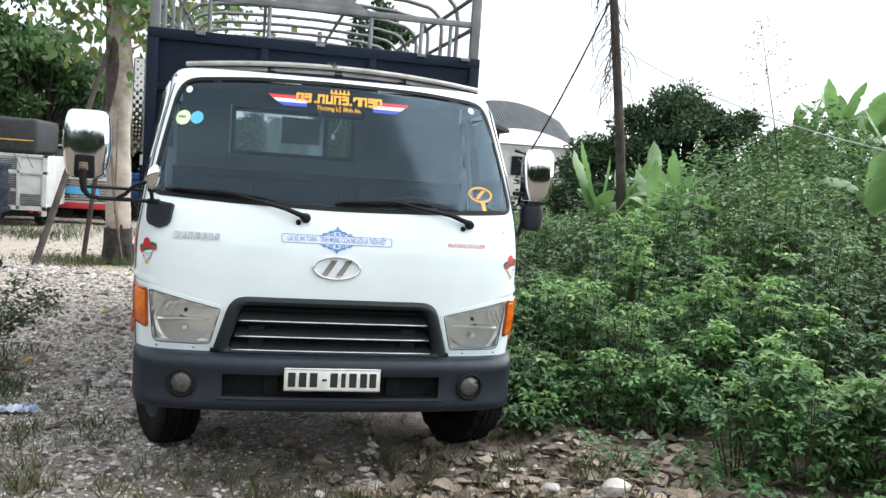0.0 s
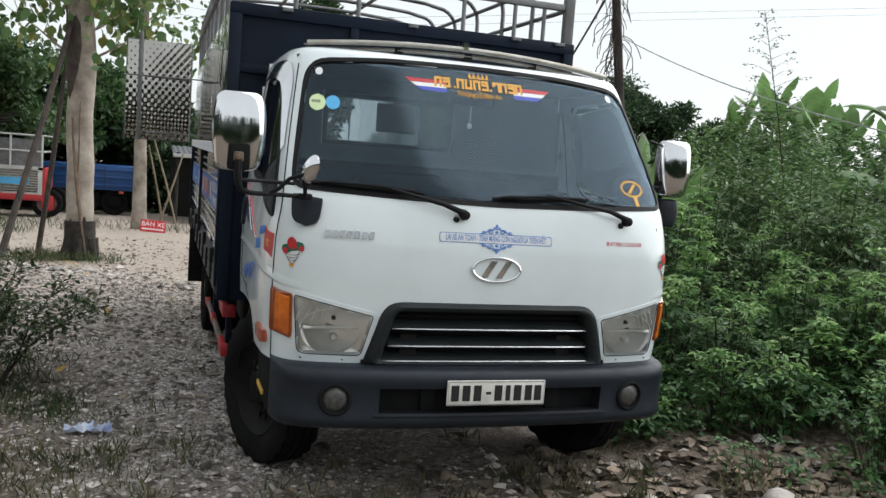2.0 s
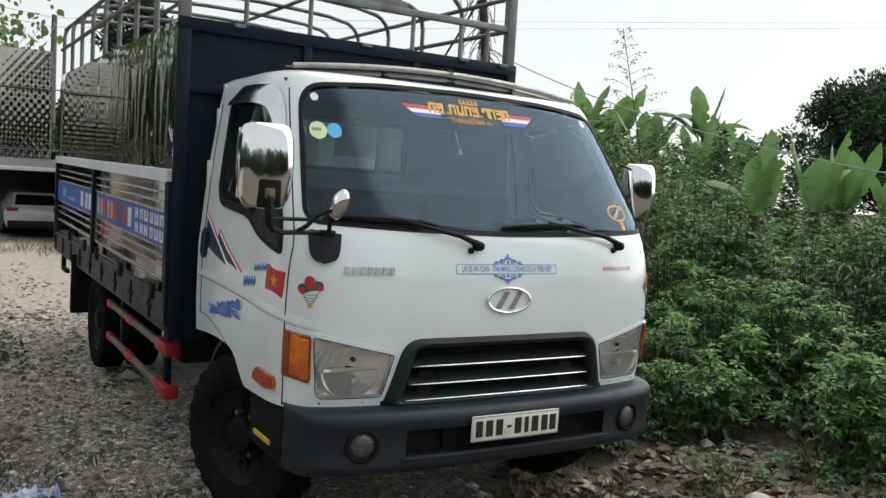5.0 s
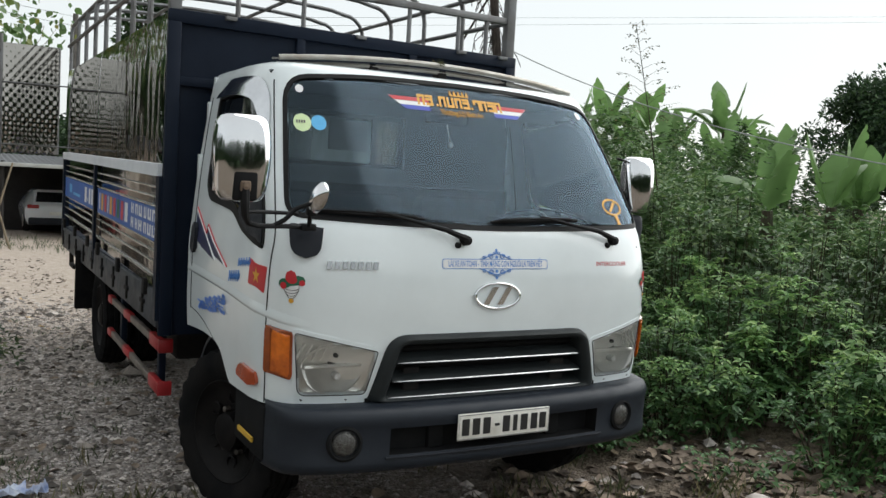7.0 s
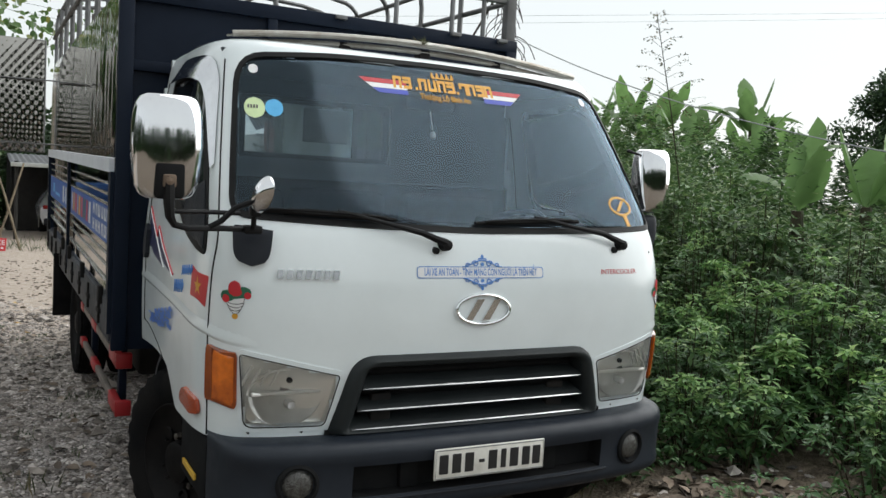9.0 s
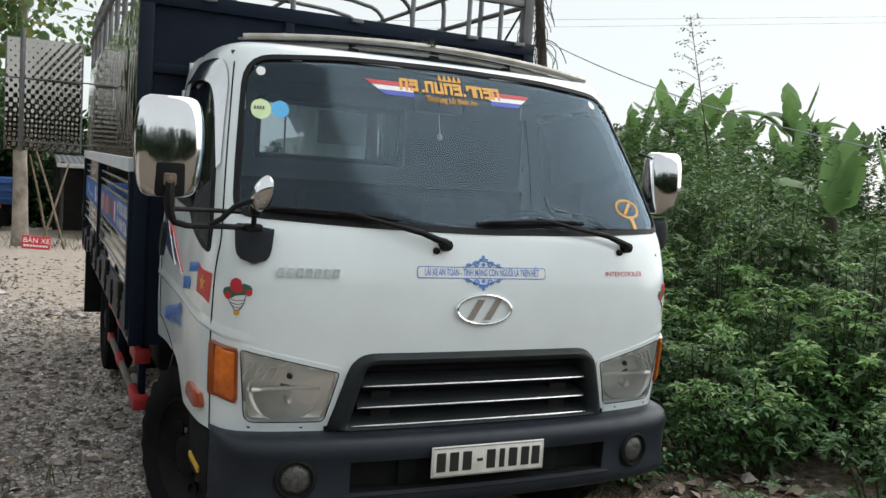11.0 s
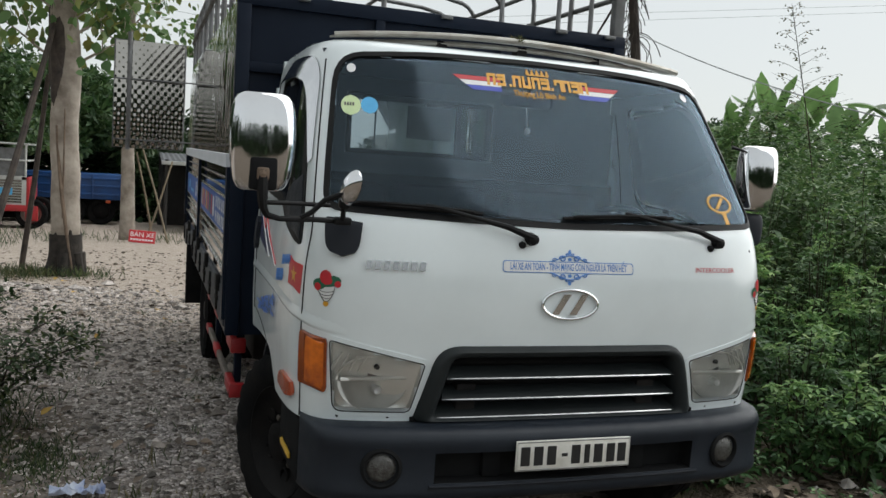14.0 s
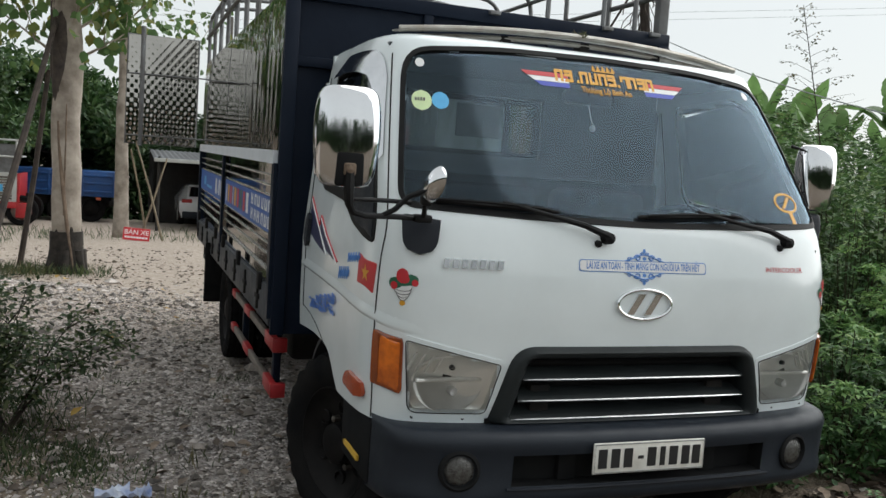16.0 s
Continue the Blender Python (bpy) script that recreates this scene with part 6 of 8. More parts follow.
def leaf_mesh(name, base, along, normal, length, width, fold=0.25, rounded_leaf=False):
    """One mesh of folded leaves: base points, the way they grow, the way they face."""
    k = len(base)
    along = unit(along)
    side = unit(np.cross(along, normal))
    nrm = np.cross(side, along)
    L, W = length[:, None], width[:, None]
    if rounded_leaf:
        pts = [base, base + along * L * 0.25 + side * W * 0.42 + nrm * W * fold * 0.4, base + along * L * 0.55 + side * W * 0.48 + nrm * W * fold * 0.4, base + along * L - nrm * L * 0.1,
               base + along * L * 0.55 - side * W * 0.48 + nrm * W * fold * 0.4, base + along * L * 0.25 - side * W * 0.42 + nrm * W * fold * 0.4]
        quads = np.array([[0, 1, 2, 3], [0, 3, 4, 5]])
    else:
        pts = [base, base + along * L * 0.45 + side * W * 0.5 + nrm * W * fold, base + along * L - nrm * L * 0.08, base + along * L * 0.45 - side * W * 0.5 + nrm * W * fold]
        quads = None
    n = len(pts)
    v = np.stack(pts, 1).reshape(-1, 3)
    me = bpy.data.meshes.new(name)
    me.vertices.add(len(v))
    me.vertices.foreach_set("co", v.astype(np.float32).ravel())
    o = (np.arange(k) * n)[:, None, None]
    tri = np.array([[0, 1, 2], [0, 2, 3]]) if quads is None else quads
    idx = (tri[None] + o).reshape(-1)
    s = tri.shape[1]
    me.loops.add(len(idx))
    me.loops.foreach_set("vertex_index", idx.astype(np.int32))
    me.polygons.add(len(idx) // s)
    me.polygons.foreach_set("loop_start", np.arange(0, len(idx), s, dtype=np.int32))
    me.update(calc_edges=True)
    return me


def leaf_object(name, me, material, parent=None, label=""):
    me.materials.append(material)
    ob = new(name, me)
    if parent is not None:
        ob.parent = parent
    if label:
        tagged(ob, label)
    return ob


def stem_plants(bases, heights, leans, per_m, size, droop=0.15, bare=0.2):
    """Leaves in spirals round upright stems."""
    B_, A_, N_, L_, W_ = [], [], [], [], []
    for (x, y, z), h, (lx, ly) in zip(bases, heights, leans):
        k = max(6, int(h * per_m))
        t = bare + (1 - bare) * rng.random(k) ** 0.75
        ang = np.arange(k) * 2.4 + rng.random() * 6 + rng.normal(0, 0.3, k)
        spreadr = 0.12 * (1.15 - t) * h * rng.random(k)
        px = x + lx * t * t * h + np.cos(ang) * spreadr
        py = y + ly * t * t * h + np.sin(ang) * spreadr
        pz = z + t * h + rng.normal(0, 0.02, k)
        el = -droop + 0.75 * (t - 0.45) + rng.normal(0, 0.28, k)
        a = np.stack([np.cos(ang) * np.cos(el), np.sin(ang) * np.cos(el), np.sin(el)], 1)
        nn = np.stack([-np.cos(ang) * np.sin(el), -np.sin(ang) * np.sin(el), np.cos(el)], 1) + rng.normal(0, 0.28, (k, 3))
        s = size * (1.15 - 0.55 * t) * rng.uniform(0.65, 1.3, k)
        B_.append(np.stack([px, py, pz], 1)), A_.append(a), N_.append(nn), L_.append(s), W_.append(s * rng.uniform(0.42, 0.62, k))
    return [np.concatenate(q) for q in (B_, A_, N_, L_, W_)]


def weed_height(x, y):
    d = x - verge(y)
    h = 0.34 + 0.50 * smooth(0, 0.6, d) + 0.42 * smooth(0.9, 2.6, d)
    h *= 1.0 + 0.42 * noise.noise(Vector((x * 0.75, y * 0.75, 5.0)))
    # a taller tangle stands between the track and the pole
    h = min(h, 1.12)
    h += 0.62 * math.exp(-((x - 4.0) / 0.75) ** 2 - ((y - 3.0) / 0.75) ** 2)
    return h + 0.95 * math.exp(-((x - 7.4) / 1.4) ** 2 - ((y - 7.4) / 1.5) ** 2)


def weed_patch(name, label, spacing, box, keep, stems, size, low_mat, top_mat, hscale=1.0, twigs=True, tips=3, stem_leaves=12):
    """Bushes side by side: each a dome of leaning stems with large darker leaves below and rosettes at the tips, paler
    in the top quarter.
    """
    x0, x1, y0, y1 = box
    OB, OA, ON, OL, YB, YA, YN, YL = [], [], [], [], [], [], [], []
    g = Geo()
    for i in range(int((x1 - x0) / spacing) + 1):
        for j in range(int((y1 - y0) / spacing) + 1):
            cx, cy = x0 + (i + 0.5 * (j % 2)) * spacing + rng.normal(0, 0.22) * spacing, y0 + j * spacing + rng.normal(0, 0.22) * spacing
            if not keep(cx, cy) or rng.random() < 0.06:
                continue
            r = spacing * rng.uniform(0.55, 0.95)
            h = max(0.2, hscale * weed_height(cx, cy) * rng.uniform(0.58, 1.2))
            big = size * rng.uniform(0.8, 1.25)
            for _ in range(stems):
                ang, rho = rng.uniform(0, 6.28), math.sqrt(rng.random())
                tx, ty = cx + rho * r * math.cos(ang), cy + rho * r * math.sin(ang)
                bx, by = cx + 0.35 * rho * r * math.cos(ang), cy + 0.35 * rho * r * math.sin(ang)
                bz = lie(cx, cy)
                tz = bz + h * (1 - 0.5 * rho * rho) * rng.uniform(0.82, 1.08)
                if twigs:
                    g.tube([(bx, by, bz - 0.02), ((bx + tx) / 2, (by + ty) / 2, bz + 0.55 * (tz - bz)), (tx, ty, tz - 0.01)], [0.006, 0.005, 0.003], 4)
                for q in range(tips):
                    f = 0.0 if q == 0 else 1.0
                    px, py, pz = tx + f * rng.normal(0, 0.9) * size, ty + f * rng.normal(0, 0.9) * size, tz - f * abs(rng.normal(0.8, 0.7)) * size
                    k = rng.integers(6, 9)
                    aa = np.arange(k) * 6.283 / k * 1.0 + rng.uniform(0, 6.28) + rng.normal(0, 0.25, k)
                    el = rng.normal(-0.12, 0.30, k)
                    d = np.stack([np.cos(aa) * np.cos(el), np.sin(aa) * np.cos(el), np.sin(el)], 1)
                    # rosettes above 0.74 of the bush height take the paler leaf colour
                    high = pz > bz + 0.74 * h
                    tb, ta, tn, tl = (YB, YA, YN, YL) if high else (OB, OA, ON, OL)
                    tb.append(np.array([px, py, pz]) + 0.12 * size * d), ta.append(d)
                    tn.append(np.stack([-np.cos(aa) * np.sin(el), -np.sin(aa) * np.sin(el), np.cos(el)], 1) + rng.normal(0, 0.22, (k, 3)))
                    tl.append(big * rng.uniform(0.55, 1.05, k))
                u = rng.uniform(0.12, 0.93, stem_leaves)
                aa = np.arange(stem_leaves) * 2.4 + rng.uniform(0, 6.28)
                el = rng.normal(-0.35, 0.3, stem_leaves)
                d = np.stack([np.cos(aa) * np.cos(el), np.sin(aa) * np.cos(el), np.sin(el)], 1)
                OB.append(np.stack([bx + (tx - bx) * u, by + (ty - by) * u, bz + (tz - bz) * u], 1) + d * 0.3 * size)
                OA.append(d), ON.append(np.stack([-np.cos(aa) * np.sin(el), -np.sin(aa) * np.sin(el), np.cos(el)], 1) + rng.normal(0, 0.3, (stem_leaves, 3)))
                OL.append(big * rng.uniform(0.8, 1.35, stem_leaves))
    holder = thing(name, label, "weeds", kind="stuff")
    for nm, mat, B_, A_, N_, L_ in (("leaves", low_mat, OB, OA, ON, OL), ("young_leaves", top_mat, YB, YA, YN, YL)):
        B_, A_, N_, L_ = (np.concatenate(q) for q in (B_, A_, N_, L_))
        leaf_object(nm, leaf_mesh(nm, B_, A_, N_, L_, L_ * rng.uniform(0.36, 0.56, len(L_)), 0.2), mat, holder)
    if twigs:
        part("stems", g, M["stem"], holder)
    return holder


def hedge(name, label, k, x0, x1, y0, y1, h, size, mat):
    pts = [(rng.uniform(x0, x1), rng.uniform(y0, y1)) for _ in range(k)]
    bases = [(x, y, lie(x, y)) for x, y in pts]
    hs = [h * rng.uniform(0.6, 1.1) * (1 + 0.3 * noise.noise(Vector((x * 0.4, y * 0.4, 0)))) for x, y in pts]
    leans = [(rng.normal(0, 0.1), rng.normal(0, 0.1)) for _ in pts]
    ob = leaf_object(name, leaf_mesh(name, *stem_plants(bases, hs, leans, 34, size, 0.15, 0.02)), mat)
    return tagged(ob, label, "hedge", kind="stuff")


hedge("hedge", "dark overgrown bushes closing the yard", 420, -18, 9, 31.0, 35.0, 3.4, 0.42, M["far"])
hedge("hedge", "dark bushes beyond the scrub", 260, 9, 30, 24.0, 30.0, 2.6, 0.40, M["far"])


hedge("hedge", "dark trees across the open land", 640, -50, 50, -36.0, -29.0, 4.5, 0.8, M["far"])
hedge("hedge", "dark trees along the far side of the yard", 260, -36, -30, -32.0, 34.0, 7.0, 0.8, M["far"])
hedge("vine_thicket", "vine-covered bushes under the banana plants", 120, 5.6, 8.8, 5.8, 9.4, 2.15, 0.13, M["weedmid"])
hedge("vine_thicket", "vine-covered bushes under the banana plants", 60, 3.9, 4.9, 2.8, 4.2, 1.75, 0.10, M["weedmid"])
hedge("vine_thicket", "low vine-covered bushes before the banana plants", 170, 5.0, 9.4, 2.2, 4.4, 1.15, 0.10, M["weedmid"])
hedge("vine_thicket", "vine-covered bushes under the banana plants", 160, 14.0, 24.0, 13.0, 19.0, 3.5, 0.26, M["weeddark"])
hedge("vine_thicket", "tall vine-covered bushes among the banana plants", 130, 14.6, 18.8, 17.5, 21.5, 4.0, 0.26, M["weedmid"])


def beyond(x, y):
    return x > verge(y) and not (x < 1.32 and y > 0.4)


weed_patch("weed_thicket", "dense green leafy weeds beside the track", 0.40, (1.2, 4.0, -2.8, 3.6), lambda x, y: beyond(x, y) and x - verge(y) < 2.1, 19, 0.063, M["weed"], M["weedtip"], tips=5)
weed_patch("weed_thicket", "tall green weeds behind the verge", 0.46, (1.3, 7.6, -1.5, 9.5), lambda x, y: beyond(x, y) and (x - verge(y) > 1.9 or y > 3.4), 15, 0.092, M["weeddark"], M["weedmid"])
weed_patch("weed_thicket", "green scrub running back from the truck", 0.85, (7.2, 15.0, -3.0, 20.0), lambda x, y: True, 14, 0.19, M["weeddark"], M["weedmid"], 0.95, False)
weed_patch("weed_thicket", "green scrub before the far bushes", 0.85, (2.4, 7.4, 9.4, 20.0), lambda x, y: True, 14, 0.19, M["weeddark"], M["weedmid"], 0.9, False)
weed_patch("verge_seedlings", "low weeds at the edge of the thicket", 0.16, (1.1, 3.2, -1.7, 1.6), lambda x, y: verge(y) - 0.42 < x < verge(y) + 0.1 and not (abs(x) < 1.05) and rng.random() < 0.5, 4, 0.055, M["weed"], M["weed"], 0.34, False, 1, 3)


# ---- ground cover ----
def stones(name, label, k, place, size, mat):
    V, F = [], []
    octa = np.array([(1, 0, 0), (0, 1, 0), (-1, 0, 0), (0, -1, 0), (0, 0, 0.7), (0, 0, -0.7)], float)
    faces = [(0, 1, 4), (1, 2, 4), (2, 3, 4), (3, 0, 4), (1, 0, 5), (2, 1, 5), (3, 2, 5), (0, 3, 5)]
    for i in range(k):
        x, y = place()
        s = size * rng.lognormal(0, 0.45)
        a = rng.uniform(0, 6.28)
        c, sn = math.cos(a), math.sin(a)
        p = octa * rng.uniform(0.6, 1.2, (6, 1)) * s * np.array([1, rng.uniform(0.6, 1), 0.65])
        p = np.stack([p[:, 0] * c - p[:, 1] * sn, p[:, 0] * sn + p[:, 1] * c, p[:, 2]], 1) + (x, y, lie(x, y) + 0.15 * s)
        o = len(V)
        V += [tuple(q) for q in p]
        F += [tuple(j + o for j in f) for f in faces]
    me = bpy.data.meshes.new(name)
    me.from_pydata(V, [], F)
    me.materials.append(mat)
    return tagged(new(name, me), label, "gravel", kind="stuff")


stones("gravel", "loose grey gravel stones on the track", 27000, lambda: (-1.85 + 1.15 * float(np.clip(rng.normal(), -2.6, 1.9)), -0.5 + 9.0 * rng.random() ** 1.2 - 0.6 * abs(rng.normal())), 0.0115, M["stone"])
stones("gravel", "flat brown and grey stones trodden into the track", 4200, lambda: (rng.uniform(-3.4, -0.5), -1.0 + 9.0 * rng.random()), 0.021, M["stonedark"])
stones("gravel", "pale gravel heap before the trees", 2500, lambda: (rng.normal(-3.2, 1.1), rng.normal(8.2, 0.6)), 0.022, M["stone"])
stones("rubble", "stones and clods along the verge", 420, lambda: (rng.uniform(0.2, 2.4), rng.uniform(-1.1, 0.6)), 0.024, M["stone"])
for x, y, r in ((1.45, -0.27, 0.085), (1.18, -0.05, 0.06), (1.32, -0.32, 0.055), (1.62, -0.35, 0.06), (0.95, 0.05, 0.045), (1.1, -0.42, 0.05), (1.9, -0.75, 0.05), (2.05, -0.6, 0.04), (0.72, -0.3, 0.035), (1.72, -0.62, 0.055), (1.25, -0.62, 0.04), (0.5, -0.15, 0.03), (1.5, -0.8, 0.045), (-1.3, 0.9, 0.03), (-1.75, 2.4, 0.035), (-2.3, 3.4, 0.04), (-1.5, 4.1, 0.04), (-1.2, 0.2, 0.028), (-1.62, 0.1, 0.03), (-2.0, 4.8, 0.045)):
    g = Geo()
    bm = bmesh.new()
    bmesh.ops.create_icosphere(bm, subdivisions=2, radius=1.0)
    for v in bm.verts:
        v.co *= 1 + 0.25 * noise.noise(v.co * 1.6 + Vector((x * 9, y * 7, 0)))
    bm.verts.index_update()
    g.add([(x + v.co.x * r, y + v.co.y * r * 0.8, lie(x, y) + 0.25 * r + v.co.z * r * 0.55) for v in bm.verts], [[v.index for v in f.verts] for f in bm.faces])
    bm.free()
    tagged(part("stone", g, M["fieldstone"]), "pale field stone lying on the verge", "stone", "stones on the verge")


def litter_leaves(name, label, k, place, size, mat):
    pts = [place() for _ in range(k)]
    base = np.array([(x, y, lie(x, y) + rng.uniform(0.004, 0.02)) for x, y in pts])
    ang = rng.uniform(0, 6.28, k)
    a = np.stack([np.cos(ang), np.sin(ang), rng.normal(0, 0.22, k)], 1)
    nn = np.stack([rng.normal(0, 0.35, k), rng.normal(0, 0.35, k), np.ones(k)], 1)
    L = size * rng.uniform(0.6, 1.4, k)
    me = leaf_mesh(name, base, a, nn, L, L * rng.uniform(0.4, 0.65, k), 0.3, True)
    return tagged(leaf_object(name, me, mat), label, "leaf litter", kind="stuff")


litter_leaves("fallen_leaves", "dry brown leaves lying along the verge", 950, lambda: (rng.normal(1.15, 0.7), rng.normal(-0.35, 0.55)), 0.10, M["dryleaf"])
litter_leaves("fallen_leaves", "dry leaves scattered over the gravel", 800, lambda: (rng.uniform(-4.2, -0.4), rng.uniform(-1, 13)), 0.06, M["dryleaf"])
litter_leaves("fallen_leaves", "dark rotten leaf scraps on the yard", 1000, lambda: (rng.uniform(-4.6, -0.5), 0.2 + 16 * rng.random() ** 0.9), 0.075, M["darkleaf"])
litter_leaves("fallen_leaves", "yellow leaves fallen from the trees", 14, lambda: (rng.uniform(-4.2, -1.0), rng.uniform(2.5, 12)), 0.10, M["yellowleaf"])
litter_leaves("fallen_leaves", "dark rotten leaves under the weeds", 900, lambda: (rng.normal(1.1, 0.8), rng.normal(-0.3, 0.55)), 0.09, M["darkleaf"])


def curled_leaf(seed):
    """A dry leaf, folded along its rib and curled up at the ends."""
    r_ = random.Random(seed)
    g, n = Geo(), 6
    curl, fold, bend = r_.uniform(0.1, 0.5), r_.uniform(0.1, 0.45), r_.uniform(-0.25, 0.25)
    for i in range(n + 1):
        u = i / n
        w = 0.30 * math.sin(math.pi * min(1.0, 0.06 + 0.94 * u ** 0.8)) * r_.uniform(0.85, 1.1)
        z = curl * (u - 0.45) ** 2 + 0.02
        x = bend * math.sin(math.pi * u) * 0.4
        g.v += [(x - w, u - 0.5, z + fold * w), (x, u - 0.5, z), (x + w, u - 0.5, z + fold * w * r_.uniform(0.5, 1.5))]
    g.f += [(3 * i + j, 3 * i + j + 1, 3 * i + j + 4, 3 * i + j + 3) for i in range(n) for j in (0, 1)]
    return mesh_of("dry_leaf", g, M["driedleaf"], True, 60)


leaf_kinds = [curled_leaf(i) for i in range(7)]
leaf_bed = thing("leaf_litter", "loose curled dry leaves strewn along the verge", "leaf litter")
for i in range(290):
    x, y = rng.normal(1.2, 0.62), rng.normal(-0.45, 0.42)
    if abs(x) < 0.95 and y > 0.1:
        y = -y
    ob = new("dry_leaf", leaf_kinds[i % 7])
    s_ = rng.uniform(0.07, 0.145)
    ob.matrix_world = Matrix.Translation((x, y, lie(x, y) + 0.008)) @ Matrix.Rotation(rng.uniform(0, 6.28), 4, "Z") @ Matrix.Rotation(rng.normal(0, 0.22), 4, "X") @ Matrix.Rotation(rng.normal(0, 0.25), 4, "Y") @ Matrix.Scale(s_, 4)
    ob.parent = leaf_bed


def grass(name, label, k, place, h, mat, spreadr=0.05, blades=16):
    P_, A_ = [], []
    for _ in range(k):
        x, y = place()
        for _ in range(blades):
            a = rng.uniform(0, 6.28)
            P_.append((x + spreadr * rng.normal(), y + spreadr * rng.normal(), lie(x, y) - 0.01))
            A_.append((math.cos(a) * 0.55, math.sin(a) * 0.55, 1.0))
    n = len(P_)
    P_, A_ = np.array(P_), np.array(A_) + rng.normal(0, 0.15, (n, 3))
    L = h * rng.uniform(0.4, 1.2, n)
    me = leaf_mesh(name, P_, A_, np.cross(A_, rng.normal(0, 1, (n, 3))), L, 0.006 + 0.02 * L, 0.1)
    return tagged(leaf_object(name, me, mat), label, "grass", kind="stuff")


grass("grass_tufts", "dry and green grass tufts before the truck", 150, lambda: (rng.normal(0.2, 0.85), rng.normal(-0.35, 0.45)), 0.13, M["drygrass"])
grass("grass_tufts", "grass tufts at the edge of the gravel", 50, lambda: (rng.normal(-1.7, 0.45), rng.normal(0.6, 0.5)), 0.11, M["drygrass"])
grass("grass_tufts", "dry grass round the foot of the tree", 24, lambda: (rng.normal(-3.1, 0.4), rng.normal(10.7, 0.3)), 0.20, M["drygrass"], 0.12)
grass("grass_tufts", "green weeds round the foot of the tree", 34, lambda: (rng.normal(-3.0, 0.45), rng.normal(10.75, 0.25)), 0.22, M["shrubdark"], 0.10)
grass("grass_tufts", "grass along the far yard", 45, lambda: (rng.uniform(-9, 1), rng.normal(19.6, 1.1)), 0.3, M["shrubdark"], 0.2)
grass("grass_tufts", "green grass growing before the parked lorries", 80, lambda: (rng.uniform(-8.2, -4.1), rng.normal(16.6, 0.9)), 0.3, M["shrubdark"], 0.2)

# ---- shrub beside the track ----
def twig_shrub(x, y, h, seed, label, size=0.045):
    r_ = random.Random(seed)
    z0 = lie(x, y)
    sh = thing("shrub", label, "shrub", at=(0, 0, 0))
    g, tips = Geo(), []
    for i in range(15):
        a, el = r_.uniform(0, 6.28), r_.uniform(0.7, 1.4)
        p, q = Vector((x + r_.uniform(-0.1, 0.1), y + r_.uniform(-0.1, 0.1), z0)), []
        d = Vector((math.cos(a) * math.cos(el), math.sin(a) * math.cos(el), math.sin(el)))
        q.append(p.copy())
        for s in range(6):
            d = (d + Vector((r_.uniform(-0.28, 0.28), r_.uniform(-0.28, 0.28), r_.uniform(-0.1, 0.16)))).normalized()
            p = p + d * h / 5.5 * r_.uniform(0.7, 1.1)
            q.append(p.copy())
            if s > 0:
                tips += [(p.copy(), d.copy())] * 2
            if s in (2, 4):
                e = (d + Vector((r_.uniform(-0.9, 0.9), r_.uniform(-0.9, 0.9), r_.uniform(-0.2, 0.5)))).normalized()
                w = [p.copy(), p + e * h * 0.13, p + e * h * 0.24]
                g.tube(w, [0.005, 0.003, 0.0015], 5)
                tips += [(w[1], e), (w[2], e)]
        g.tube(q, [0.008, 0.007, 0.006, 0.005, 0.0035, 0.0025, 0.0012], 5)
    part("branchwork", g, M["barkdark"], sh)
    n, b, a_, nn = 16, [], [], []
    for p, d in tips:
        if p.z - z0 > h * 0.8 and r_.random() < 0.55:
            continue
        for _ in range(r_.randint(12, n + 14)):
            b.append((p.x + r_.gauss(0, 0.05), p.y + r_.gauss(0, 0.05), p.z + r_.gauss(0, 0.05)))
            a_.append((r_.gauss(0, 1), r_.gauss(0, 1), r_.gauss(0.1, 0.5)))
            nn.append((r_.gauss(0, 0.5), r_.gauss(0, 0.5), 1))
    b, a_, nn = np.array(b), np.array(a_), np.array(nn)
    L = size * rng.uniform(0.6, 1.3, len(b))
    leaf_object("leaves", leaf_mesh("leaves", b, a_, nn, L, L * 0.5, 0.2), M["shrubdark"], sh)
    return sh


twig_shrub(-2.46, 2.45, 0.76, 3, "thin dark-leaved shrub beside the gravel track")
twig_shrub(-2.7, 2.1, 0.7, 5, "thin dark-leaved shrub beside the gravel track")
grass("grass_tufts", "low dark grass beside the shrub", 46, lambda: (rng.normal(-2.0, 0.15), rng.normal(1.9, 0.2)), 0.055, M["shrubdark"], 0.06, 26)
grass("grass_tufts", "dark green weeds at the foot of the shrubs", 36, lambda: (rng.normal(-2.42, 0.14), rng.uniform(1.5, 3.1)), 0.11, M["shrubdark"], 0.09, 20)
grass("grass_tufts", "flattened dry grass before the shrubs", 55, lambda: (rng.uniform(-2.6, -1.4), rng.normal(0.85, 0.3)), 0.05, M["drygrass"], 0.09, 22)
grass("grass_tufts", "low dark weeds scattered on the gravel", 26, lambda: (rng.uniform(-2.4, -0.9), rng.uniform(0.3, 7.0)), 0.06, M["shrubdark"], 0.05, 16)

# crumpled litter
g = Geo()
for ox, oy, s in ((-1.82, 1.38, 0.075), (-1.70, 1.33, 0.05)):
    n = 7
    vv = [(ox + (i / (n - 1) - 0.5) * 2 * s, oy + (j / (n - 1) - 0.5) * 1.3 * s, lie(ox, oy) + 0.015 + 0.11 * abs(noise.noise(Vector((i * 0.9 + ox * 9, j * 0.9, 1.0))))) for j in range(n) for i in range(n)]
    g.add(vv, [(j * n + i, j * n + i + 1, (j + 1) * n + i + 1, (j + 1) * n + i) for j in range(n - 1) for i in range(n - 1)])
